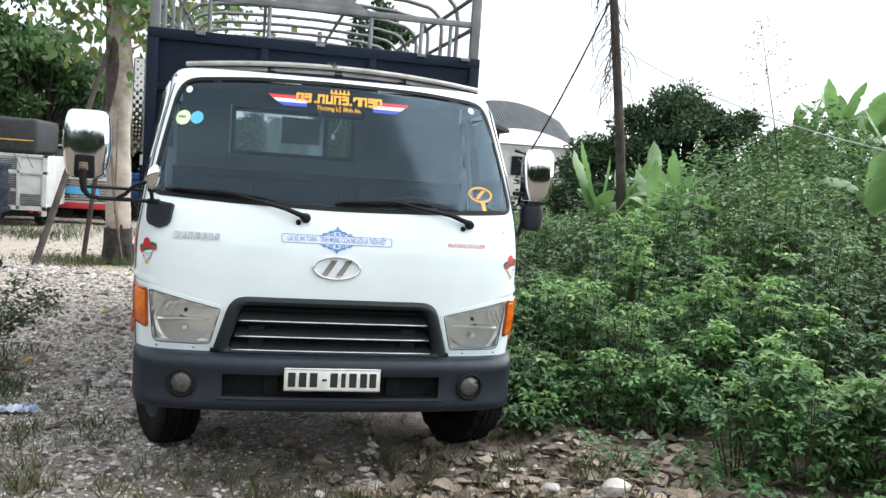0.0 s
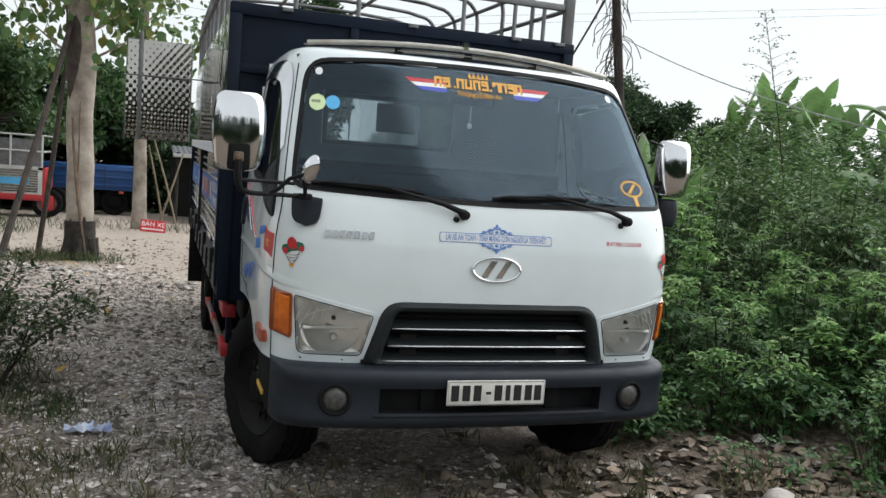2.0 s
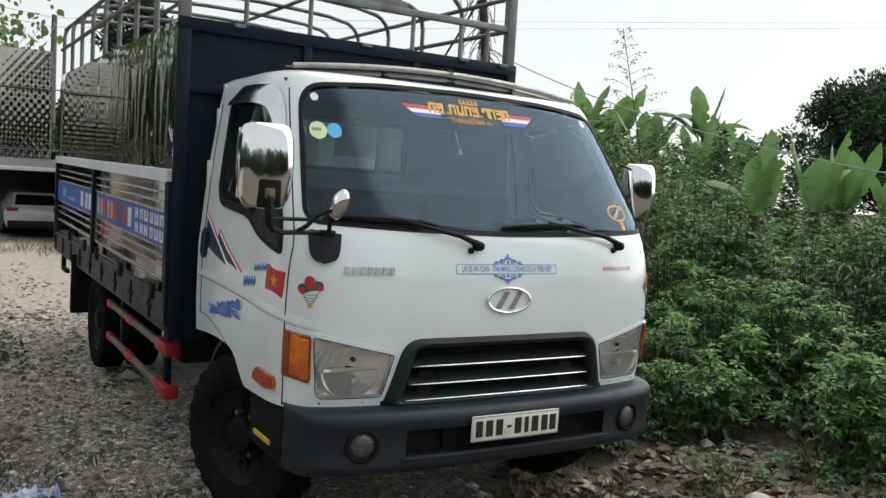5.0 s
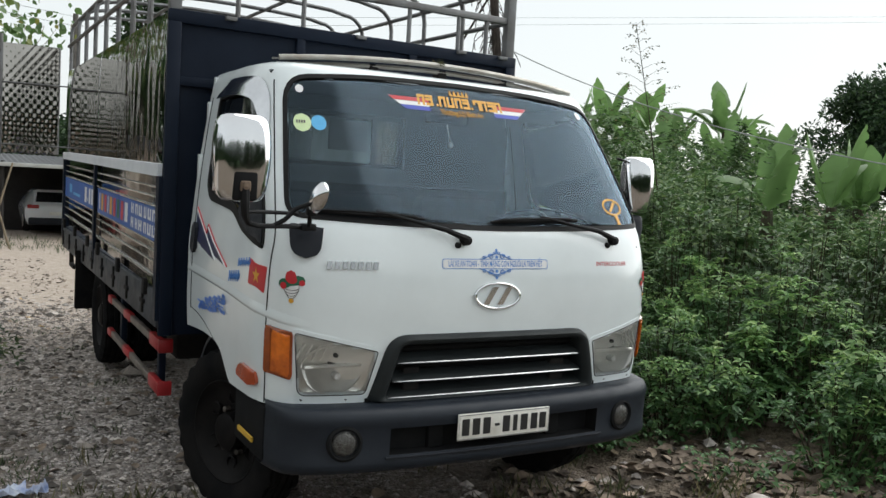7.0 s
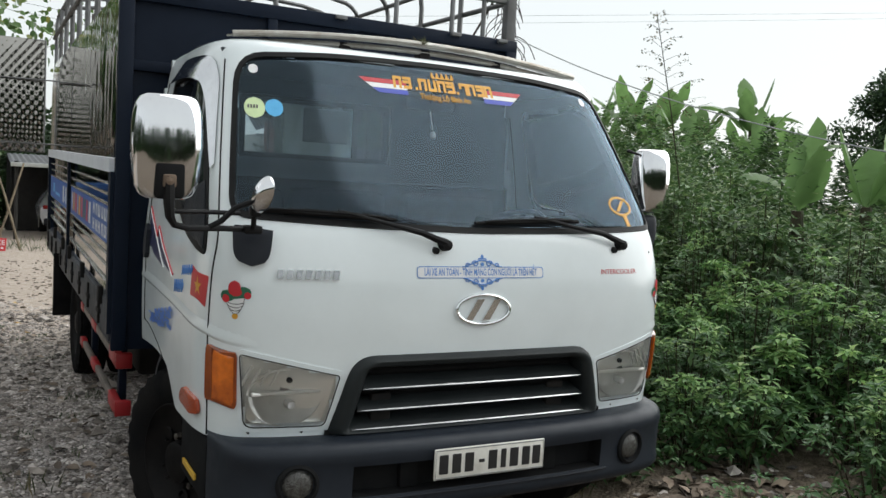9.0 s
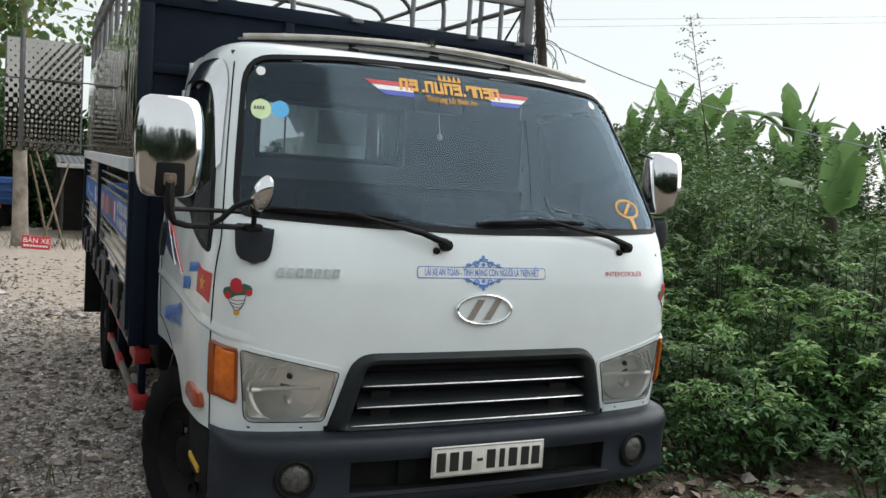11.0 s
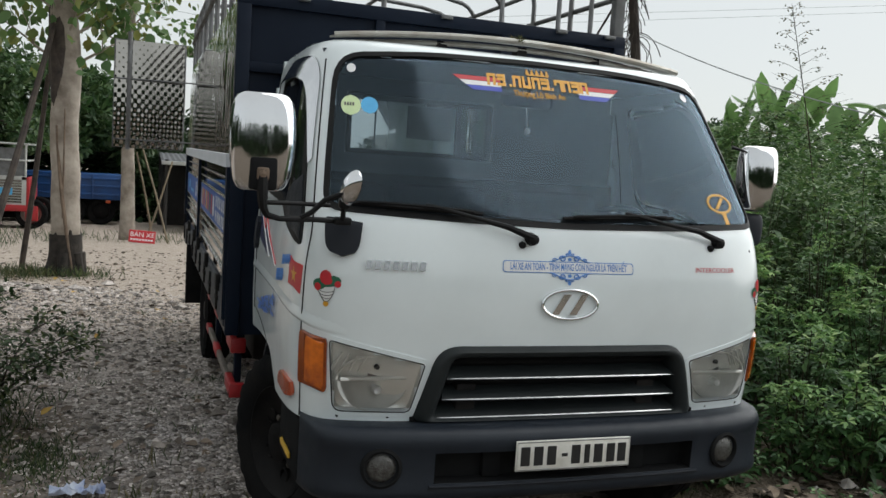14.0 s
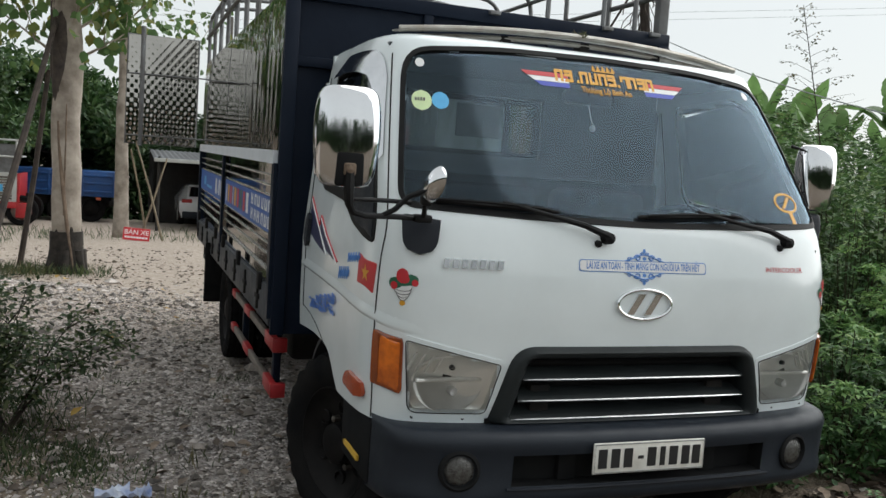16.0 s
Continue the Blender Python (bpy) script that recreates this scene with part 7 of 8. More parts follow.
tagged(part("litter_wrapper", g, M["paper"], smooth=False), "crumpled blue and white wrapper on the gravel", "litter")


# ---- trees ----
def limb(g, p, d, length, r, r_, depth, tips, gnarl=0.22):
    pts, rads = [p.copy()], [r]
    steps = 6
    for s in range(steps):
        d = (d + Vector((r_.uniform(-gnarl, gnarl), r_.uniform(-gnarl, gnarl), r_.uniform(-0.05, 0.12)))).normalized()
        p = p + d * length / steps
        pts.append(p.copy())
        rads.append(max(0.006, r * (1 - 0.75 * (s + 1) / steps)))
        if depth and s >= 1:
            e = (d + Vector((r_.uniform(-1, 1), r_.uniform(-1, 1), r_.uniform(-0.3, 0.7)))).normalized()
            limb(g, p, e, length * r_.uniform(0.35, 0.6), rads[-1] * 0.6, r_, depth - 1, tips, gnarl)
        if s >= 2:
            tips.append((p.copy(), d.copy()))
    g.tube(pts, rads, 6 if r < 0.05 else 9)


def crown_leaves(tips, per, spr, size, aspect, round_leaf, hang=0.0):
    k = len(tips) * per
    c = np.repeat(np.array([tuple(p) for p, _ in tips]), per, 0) + rng.normal(0, spr, (k, 3))
    a = rng.normal(0, 1, (k, 3)) + np.array([0, 0, -hang])
    nn = rng.normal(0, 0.7, (k, 3)) + np.array([0, 0, 1.0 - min(0.8, hang)])
    L = size * rng.uniform(0.6, 1.35, k)
    return leaf_mesh("crown", c, a, nn, L, L * aspect, 0.2, round_leaf)


def tree(label, x, y, height, r, seed, limbs, limb_len, leaf, per, spr, mat, bark, lean=(0, 0), aspect=0.6, round_leaf=False, hang=0.0, depth=1, first=0.5, foot=None, flare=1.5, taper=0.45):
    r_ = random.Random(seed)
    z0 = lie(x, y)
    t = thing("tree", label, "tree")
    g, tips = Geo(), []
    pts, rads = [], []
    n = 14
    for i in range(n + 1):
        u = i / n
        pts.append(Vector((x + lean[0] * u * height + 0.03 * r_.uniform(-1, 1) * min(1.0, 2 * u), y + lean[1] * u * height + 0.03 * r_.uniform(-1, 1) * min(1.0, 2 * u), z0 - 0.05 + u * height)))
        rads.append(r * (1 - taper * u) * (1 + (flare - 1) * math.exp(-u * height / 0.3)))
    g.tube(pts, rads, 14)
    for i in range(limbs):
        u = first + (1 - first) * (i + 0.5) / limbs
        p = pts[min(n, int(u * n))]
        a = i * 2.4 + r_.uniform(-0.4, 0.4)
        el = r_.uniform(0.25, 0.9)
        limb(g, p, Vector((math.cos(a) * math.cos(el), math.sin(a) * math.cos(el), math.sin(el))), limb_len * r_.uniform(0.7, 1.15), r * 0.14, r_, depth, tips)
    limb(g, pts[-1], Vector((lean[0], lean[1], 1)).normalized(), limb_len * 0.8, rads[-1] * 0.8, r_, depth, tips)
    trunk = part("trunk", g, M[bark], t, angle=70)
    if foot:
        gf = Geo()
        k = 8
        gf.tube([pts[0].lerp(pts[-1], j * foot / height / k) for j in range(k + 1)], [1.05 * float(np.interp(j * foot / k, [q.z - z0 + 0.05 for q in pts], rads)) + 0.012 for j in range(k + 1)], 14)
        # burnt tongues reaching up the bark, and short roots at the foot
        for q in range(9):
            a0 = q * 0.7 + r_.uniform(-0.2, 0.2)
            top = foot * r_.uniform(1.0, 1.18)
            line = []
            for u in np.linspace(foot * 0.7, top, 5):
                rr = float(np.interp(u, [v.z - z0 + 0.05 for v in pts], rads)) - 0.032
                c_ = pts[0].lerp(pts[-1], u / height)
                line.append((c_.x + rr * math.cos(a0), c_.y + rr * math.sin(a0), c_.z))
            gf.tube(line, [0.062, 0.056, 0.050, 0.043, 0.034], 7)
        for q in range(7):
            a0 = q * 0.9 + r_.uniform(-0.25, 0.25)
            reach = r_.uniform(0.10, 0.22)
            line = []
            for u in np.linspace(0, 1, 7):
                rr = r * 0.86 + reach * u ** 1.4
                px_, py_ = x + rr * math.cos(a0 + 0.2 * u), y + rr * math.sin(a0 + 0.2 * u)
                line.append((px_, py_, lie(px_, py_) + 0.34 * (1 - u) ** 1.8 - 0.02 * u))
            gf.tube(line, [0.09, 0.085, 0.078, 0.07, 0.055, 0.04, 0.02], 8)
        part("charred_foot", gf, M["charred"], t, "blackened trunk foot", angle=70)

        def along_trunk(heights, angles, rises, widths):
            """A strip laid along the trunk: heights, bearings, how far it stands out, half widths."""
            line = []
            for h_, a1, up_ in zip(heights, angles, rises):
                c_ = pts[0].lerp(pts[-1], h_ / height)
                rr = float(np.interp(h_ / height, np.linspace(0, 1, len(rads)), rads)) + up_
                line.append((c_.x + rr * math.cos(a1), c_.y + rr * math.sin(a1), c_.z))
            return Geo().tube(line, widths, 9)
        # dark old bark left on the upper trunk, and long strips that have come loose below it
        for a1, lo, hi, w_ in ((3.85, 2.15, 4.3, 0.110), (3.2, 2.45, 4.4, 0.10), (4.4, 2.95, 4.5, 0.09)):
            hs = np.linspace(lo, hi, 9)
            part("dark_bark", along_trunk(hs, a1 + 0.10 * np.sin(hs * 5), np.full(9, -w_ + 0.035), [0.02 + w_ * 0.84 * min(1, 4 * j / 8) for j in range(9)]), M["barkdark"], t, "dark brown bark on the upper trunk", angle=70)
        for a1, a2, lo, hi, w_, out_ in ((4.15, 5.25, 0.02, 2.25, 0.028, 0.012), (4.3, 5.05, 0.35, 1.9, 0.018, 0.016), (4.75, 4.55, 0.9, 2.6, 0.012, 0.006)):
            hs = np.linspace(hi, lo, 11)
            part("bark_strip", along_trunk(hs, a1 + (a2 - a1) * np.linspace(0, 1, 11) ** 1.3, np.full(11, out_ - 0.3 * w_), [w_ * (0.35 + 0.65 * math.sin(math.pi * (0.12 + 0.76 * j / 10))) for j in range(11)]), M["barkstrip"], t)
    leaf_object("crown", crown_leaves(tips, per, spr, leaf, aspect, round_leaf, hang), M[mat], t)
    return t


tree("pale-barked tree with blackened foot and large heart-shaped leaves", -2.60, 11.0, 5.4, 0.205, 11, 13, 1.25, 0.17, 5, 0.26, "bodhi", "bark", (-0.022, 0.0), 0.75, True, 1.2, 1, 0.58, 0.66, 1.12, 0.12)
tree("pale slender tree with drooping leaves", -1.92, 20.0, 7.4, 0.185, 23, 8, 2.0, 0.20, 6, 0.3, "bodhi", "bark", (-0.012, 0.0), 0.7, True, 1.2, 1, 0.58, None, 1.15, 0.62)


def far_tree(label, x, y, height, spread_, seed, clumps, per, leaf, mat="far"):
    """A tree seen from afar: forked trunk and a crown of many small clumps with gaps."""
    r_ = random.Random(seed)
    z0 = lie(x, y)
    t = thing("tree", label, "tree")
    g = Geo()
    top = Vector((x, y, z0 + height * 0.45))
    g.tube([(x, y, z0 - 0.1), (x + 0.1, y, z0 + height * 0.2), tuple(top)], [height * 0.035, height * 0.028, height * 0.022], 8)
    c, s = [], []
    for i in range(clumps):
        a, e = r_.uniform(0, 6.28), r_.uniform(-0.5, 1.4)
        rad = r_.uniform(0.45, 1.0)
        p = Vector((x + spread_ * rad * math.cos(a) * math.cos(e), y + spread_ * rad * math.sin(a) * math.cos(e), z0 + height * (0.56 + 0.40 * rad * math.sin(e))))
        g.tube([tuple(top.lerp(Vector((x, y, z0)), 0.15 * r_.random())), tuple(top.lerp(p, 0.5) + Vector((0, 0, 0.1))), tuple(p)], [height * 0.010, height * 0.006, 0.01], 5)
        c.append(p)
        s.append(spread_ * r_.uniform(0.13, 0.26))
    part("trunk", g, M["barkdark"], t)
    k = clumps * per
    cc = np.repeat(np.array([tuple(p) for p in c]), per, 0)
    ss = np.repeat(np.array(s), per)[:, None]
    d = unit(rng.normal(0, 1, (k, 3))) * rng.uniform(0.35, 1.05, (k, 1))
    a = d + rng.normal(0, 0.6, (k, 3))
    me = leaf_mesh("crown", cc + d * ss * np.array([1, 1, 0.75]), a, d + rng.normal(0, 0.5, (k, 3)) + (0, 0, 0.6), leaf * rng.uniform(0.6, 1.4, k), leaf * 0.55 * rng.uniform(0.7, 1.2, k), 0.2)
    leaf_object("crown", me, M[mat], t)
    return t


far_tree("dark round broadleaf tree across the scrub", 17.5, 30.0, 7.0, 3.4, 1, 80, 260, 0.21)
far_tree("dark broadleaf tree across the scrub", 15.0, 33.0, 5.0, 2.2, 2, 50, 220, 0.2)
far_tree("dark broadleaf tree across the scrub", 22.0, 30.0, 5.4, 3.0, 3, 55, 220, 0.2)
far_tree("tall dark tree at the far side of the scrub", 31.4, 16.8, 7.6, 4.7, 4, 150, 380, 0.2)
far_tree("dark tree at the far side of the scrub", 28.5, 16.0, 4.4, 3.0, 41, 65, 220, 0.2)
far_tree("slim dark tree standing behind the lorry", 3.6, 27.0, 9.0, 1.5, 5, 40, 100, 0.26)
far_tree("dark leafy tree at the edge of the yard", -7.0, 25.5, 6.2, 2.7, 6, 64, 220, 0.22, "weeddark")
far_tree("green leafy tree behind the parked lorries", -4.3, 31.0, 5.6, 2.8, 7, 75, 180, 0.3, "weeddark")
far_tree("green leafy tree behind the parked lorries", -9.5, 32.0, 7.6, 3.4, 8, 56, 130, 0.32, "weeddark")
far_tree("leafy tree behind the shelter", -1.0, 38.0, 5.0, 3.2, 9, 50, 120, 0.32)
far_tree("leafy tree behind the shelter", 4.5, 42.0, 6.2, 3.6, 10, 50, 120, 0.34)
far_tree("leafy tree beyond the yard", -13.5, 34.0, 12.0, 5.0, 12, 52, 120, 0.38)
far_tree("leafy tree beyond the yard", -14.5, 26.0, 9.0, 4.2, 13, 50, 120, 0.36)
far_tree("leafy tree beyond the yard", -19.0, 30.0, 12.0, 5.5, 14, 90, 150, 0.46)
far_tree("leafy tree beyond the yard", -18.5, 19.0, 10.0, 5.0, 15, 90, 150, 0.44)

# ---- banana plants ----
def banana(x, y, height, seed, leaves, size, wide=1.0, label="banana plant with broad arching leaves"):
    r_ = random.Random(seed)
    z0 = lie(x, y)
    b = thing("banana_plant", label, "banana plant", "banana plants in the scrub")
    g = Geo()
    g.tube([(x, y, z0), (x + 0.03, y, z0 + height * 0.5), (x, y, z0 + height)], [0.12, 0.10, 0.06], 10)
    part("stem", g, M["stem"], b)
    for i in range(leaves):
        a, el = i * 2.4 + r_.uniform(-0.3, 0.3), r_.uniform(0.85 if wide == 1.0 else 1.2, 1.5)
        L, W = size * r_.uniform(0.8, 1.25), wide * size * r_.uniform(0.13, 0.205)
        p, d = Vector((x, y, z0 + height * r_.uniform(0.9, 1.0))), Vector((math.cos(a) * math.cos(el), math.sin(a) * math.cos(el), math.sin(el)))
        bend = r_.choice((0.01, 0.03, 0.05, 0.14, 0.24, 0.3) if wide == 1.0 else (0.01, 0.02, 0.04, 0.16))
        side0 = Vector((-math.sin(a), math.cos(a), 0))
        n, verts = 26, []
        twist = r_.uniform(-0.5, 0.5)
        for s in range(n + 1):
            u = s / n
            w = W * (0.08 if u < 0.14 else min(1.0, (u - 0.10) * 6) * max(0.04, 1 - max(0, (u - 0.66) / 0.34) ** 2.6))
            sd = (side0 + twist * Vector((0, 0, 1)) * u).normalized()
            lift = sd.cross(d) * (0.25 * w)
            left, right = (1 + 0.07 * r_.uniform(-1, 1) - (r_.uniform(0.25, 0.7) if r_.random() < 0.13 else 0) for _ in range(2))
            verts += [p - sd * w * left + lift, p, p + sd * w * right + lift]
            d = (d + Vector((0, 0, -bend * 14 / n))).normalized()
            p = p + d * L / n
        g = Geo().add(verts, [(3 * s + j, 3 * s + j + 1, 3 * s + j + 4, 3 * s + j + 3) for s in range(n) for j in (0, 1)])
        part("leaf", g, M["banana"], b, angle=60)
    return b


for x, y, h, s, k, z in ((20.5, 26.0, 4.5, 1, 7, 2.1), (20.8, 24.2, 4.7, 2, 8, 2.1), (21.4, 23.0, 4.6, 3, 8, 2.2), (22.3, 24.8, 4.2, 4, 8, 2.1), (19.3, 23.2, 3.0, 9, 7, 1.7), (23.0, 22.6, 3.9, 10, 7, 1.8), (24.6, 21.6, 4.7, 11, 7, 2.3), (25.6, 22.4, 4.1, 12, 7, 1.8),
                         (24.2, 19.6, 3.0, 13, 7, 1.7), (26.4, 20.4, 3.4, 14, 6, 1.8), (20.0, 20.4, 2.4, 16, 7, 1.6), (22.0, 19.5, 2.5, 21, 7, 1.6), (18.2, 21.6, 2.4, 22, 7, 1.6), (5.85, 3.5, 1.18, 17, 4, 0.84), (6.95, 3.5, 1.26, 18, 4, 0.86), (7.6, 3.6, 1.26, 19, 4, 0.86), (8.3, 3.3, 1.0, 31, 4, 0.86), (9.4, 4.9, 1.2, 23, 4, 0.9),
                         (19.0, 19.0, 3.3, 24, 7, 1.7), (21.4, 18.2, 3.2, 25, 7, 1.7), (23.2, 20.6, 3.4, 26, 7, 1.7), (17.6, 18.6, 2.9, 27, 7, 1.6),
                         (4.95, 6.3, 1.1, 5, 7, 0.85), (4.35, 7.2, 1.15, 6, 7, 0.9), (5.7, 8.0, 1.25, 7, 7, 0.95), (5.0, 7.6, 1.2, 8, 7, 0.85), (4.5, 5.7, 1.0, 28, 6, 0.8), (5.5, 7.0, 1.1, 29, 6, 0.85)):
    banana(x, y, h, s, k, z, 1.25 if 5.8 < x < 10 and y < 5 else 1.0)

# feathery seed head above the weeds
g = Geo()
base, tip = Vector((6.15, 5.45, 1.2)), Vector((5.66, 5.7, 3.85))
g.tube([base, base.lerp(tip, 0.5) + Vector((0.03, 0, 0)), tip], [0.012, 0.008, 0.003], 6)
r_ = random.Random(8)
lb, la = [], []
for i in range(40):
    u = 0.35 + 0.65 * i / 40
    p = base.lerp(tip, u)
    a = i * 2.4
    e = p + Vector((math.cos(a), math.sin(a), 0.35)) * (0.92 * (1.10 - u))
    g.tube([p, p.lerp(e, 0.5) + Vector((0, 0, 0.03)), e], [0.003, 0.002, 0.001], 4)
    for _ in range(8):
        q = p.lerp(e, r_.uniform(0.3, 1.0) ** 0.6) + Vector((r_.gauss(0, 0.012), r_.gauss(0, 0.012), r_.gauss(0, 0.015)))
        lb.append(tuple(q)), la.append((r_.gauss(0, 1), r_.gauss(0, 1), r_.gauss(0, 0.6)))
spike = thing("flowering_stalk", "tall feathery flowering stalk above the weeds", "plant")
part("stalk", g, M["stem"], spike)
lb, la = np.array(lb), np.array(la)
tagged(leaf_object("seed_head", leaf_mesh("seed_head", lb, la, rng.normal(0, 1, lb.shape), np.full(len(lb), 0.042), np.full(len(lb), 0.018)), M["drygrass"], spike), kind="stuff")

# ---- pole and cables ----
pole = thing("utility_pole", "weathered pole overgrown with dry vines", "pole")
g = Geo()
g.tube([(4.66, 6.85, 0.2), (4.44, 6.85, 2.2), (4.14, 6.85, 4.3), (3.92, 6.85, 6.2)], [0.075, 0.066, 0.058, 0.052], 10)
part("post", g, M["barkdark"], pole)
g = Geo()
r_ = random.Random(2)
for i in range(80):
    z = r_.uniform(2.9, 5.6)
    p = Vector((4.74 - 0.138 * z + r_.uniform(-0.05, 0.05), 6.85, z))
    pts = [p]
    d = Vector((r_.uniform(-1, 0.6), r_.uniform(-0.6, 0.6), r_.uniform(-0.9, 0.5)))
    for _ in range(7):
        d = (d + Vector((r_.uniform(-0.5, 0.5), r_.uniform(-0.5, 0.5), -0.4))).normalized()
        p = p + d * 0.075
        pts.append(p.copy())
    g.tube(pts, 0.006, 4)
part("dry_vine", g, M["barkdark"], pole)


def cable(name, label, pts, r, mat, sag=0.0):
    a, b = Vector(pts[0]), Vector(pts[-1])
    q = [a.lerp(b, u) - Vector((0, 0, sag * 4 * u * (1 - u))) for u in np.linspace(0, 1, 24)]
    tagged(part(name, Geo().tube(q, r, 6), mat), label, "cable")


cable("cable", "pale cable slung low across the scrub", ((4.28, 6.8, 3.5), (4.6, 1.0, 1.93)), 0.0065, M["wirepale"], 0.18)
cable("cable", "pale cable slung low across the scrub", ((4.6, 1.0, 1.93), (5.2, -6.0, 2.4)), 0.0095, M["wirepale"], 0.1)
cable("hanging_vine", "dead vine hanging down from the pole", ((4.2, 6.85, 4.3), (3.98, 10.0, 1.75)), 0.016, M["barkdark"], 0.12)
for px, pz in ((-44.0, 12.4), (2.2, 7.7), (78.0, 18.8)):
    tagged(part("utility_pole", Geo().tube([(px, 36.5, lie(px, 36.5) - 0.2), (px, 36.5, pz)], [0.16, 0.11], 10), M["concrete"]), "tall grey concrete utility pole", "pole")
for dz in (0.0, 0.38):
    cable("overhead_cable", "thin overhead cable behind the yard", ((-44.0, 36.5, 11.9 + dz), (2.2, 36.5, 7.2 + dz)), 0.007, M["wire"], 0.3)
    cable("overhead_cable", "thin overhead cable behind the yard", ((2.2, 36.5, 7.2 + dz), (78.0, 36.5, 18.2 + dz)), 0.007, M["wire"], 0.1)


# ---- yard: poles, sign, shelter, parked vehicles ----
def prop_pole(x0, y0, x1, y1, h, r, label, wood="barkdark"):
    z0 = lie(x0, y0)
    g = Geo().tube([(x0, y0, z0 - 0.05), ((x0 + x1) / 2 + 0.02, (y0 + y1) / 2, z0 + h / 2), (x1, y1, z0 + h)], [r, r * 0.9, r * 0.75], 8)
    return tagged(part("prop_pole", g, M[wood]), label, "pole", "poles propped by the trees")


prop_pole(-3.42, 8.8, -2.83, 10.85, 3.4, 0.05, "slanting dark wooden prop by the tree")
prop_pole(-3.33, 12.0, -2.96, 11.6, 3.0, 0.045, "dark wooden stake by the tree")
prop_pole(-0.95, 19.2, -1.65, 19.8, 2.4, 0.028, "slanting bamboo prop by the slender tree", "bamboo")
prop_pole(-1.5, 19.3, -0.9, 19.8, 2.0, 0.028, "slanting bamboo prop by the slender tree", "bamboo")
prop_pole(-1.3, 20.2, -1.75, 19.8, 2.2, 0.028, "slanting bamboo prop by the slender tree", "bamboo")

sign = thing("sale_sign", "red board with white capitals standing on the ground", "sign")
zs = lie(-1.55, 18.9)
g = Geo()
turn = Matrix.Translation((-1.56, 18.9, zs + 0.15)) @ Matrix.Rotation(radians(-16), 4, "X") @ Matrix.Rotation(radians(4), 4, "Y")
g.box(-0.30, 0.30, -0.012, 0.012, -0.15, 0.15, 0.004, 1, turn)
board = part("board", g, M["sign"], sign)
cu = bpy.data.curves.new("letters", "FONT")
cu.body, cu.size, cu.align_x, cu.align_y = "BÁN XE", 0.16, "CENTER", "CENTER"
ob = bpy.data.objects.new("letters", cu)
me = bpy.data.meshes.new_from_object(ob)
g = Geo().add([turn @ Vector((v.co.x, -0.016, v.co.y + 0.04)) for v in me.vertices], [tuple(p.vertices) for p in me.polygons])
for i in range(8):
    g.box(-0.26 + 0.066 * i, -0.21 + 0.066 * i, -0.016, -0.013, -0.10, -0.06, 0, 1, turn)
bpy.data.objects.remove(ob)
part("sign_letters", g, M["s_white"], board, "white sign letters", smooth=False)

shelter = thing("carport", "low dark open shelter with a pale sheet roof", "shelter")
zc = lie(1.0, 24.5)
g = Geo()
k = 81
vv = [(-1.1 + 0.08 * i, y, z + 0.03 * (i % 2)) for y, z in ((23.6, zc + 2.12), (29.5, zc + 2.40)) for i in range(k)]
g.add(vv, [(i, i + 1, k + i + 1, k + i) for i in range(k - 1)])
part("roof", g, M["roof"], shelter, "pale corrugated sheet roof", smooth=False)
g = Geo()
g.box(-1.1, 5.3, 23.55, 23.62, zc + 2.05, zc + 2.16, 0.01)
part("fascia", g, M["whitetruck"], shelter)
for x in (-0.95, 2.1, 5.2):
    for y in (23.8, 29.2):
        part("post", Geo().tube([(x, y, zc - 0.1), (x, y, zc + 2.2)], 0.05, 8), M["shed"], shelter)
g = Geo()
g.box(-1.1, 5.3, 29.4, 29.5, zc - 0.2, zc + 2.4)
g.box(5.2, 5.3, 23.8, 29.4, zc - 0.2, zc + 2.3)
part("back_wall", g, M["shed"], shelter)


def body_loft(g, sections):
    """A hull through cross-sections: each a list of (x, z) at its y."""
    k = len(sections[0][1])
    verts = [(x, y, z) for y, sec in sections for x, z in sec]
    faces = [(i * k + j, i * k + (j + 1) % k, (i + 1) * k + (j + 1) % k, (i + 1) * k + j) for i in range(len(sections) - 1) for j in range(k)]
    faces += [tuple(range(k)), tuple(range((len(sections) - 1) * k, len(sections) * k))]
    return g.add(verts, faces)


def small_wheel(parent, x, y, z, r, w, mat_rim, sgn):
    g = Geo().lathe([(0.0, w * 0.35), (r * 0.25, w * 0.4), (r * 0.5, w * 0.3), (r * 0.62, w * 0.45), (r * 0.62, -w * 0.4)], (x, y, z), "x", 24, sgn)
    for i in range(5):
        a = i * 2 * math.pi / 5
        g.tube([(x + sgn * w * 0.45, y, z), (x + sgn * w * 0.42, y + r * 0.6 * math.cos(a), z + r * 0.6 * math.sin(a))], r * 0.09, 6)
    rim = part("wheel", g, mat_rim, parent)
    g = Geo().lathe([(r * 0.62, -w * 0.5), (r * 0.9, -w * 0.52), (r, -w * 0.35), (r, w * 0.35), (r * 0.9, w * 0.52), (r * 0.62, w * 0.5)], (x, y, z), "x", 28, sgn)
    part("tyre", g, M["rubber"], rim)


# white hatchback under the shelter, tail towards the yard
car = thing("car", "white compact car parked tail-out under the shelter", "car")
cx, cy, cz = 0.70, 26.5, lie(0.70, 26.5) + 0.05


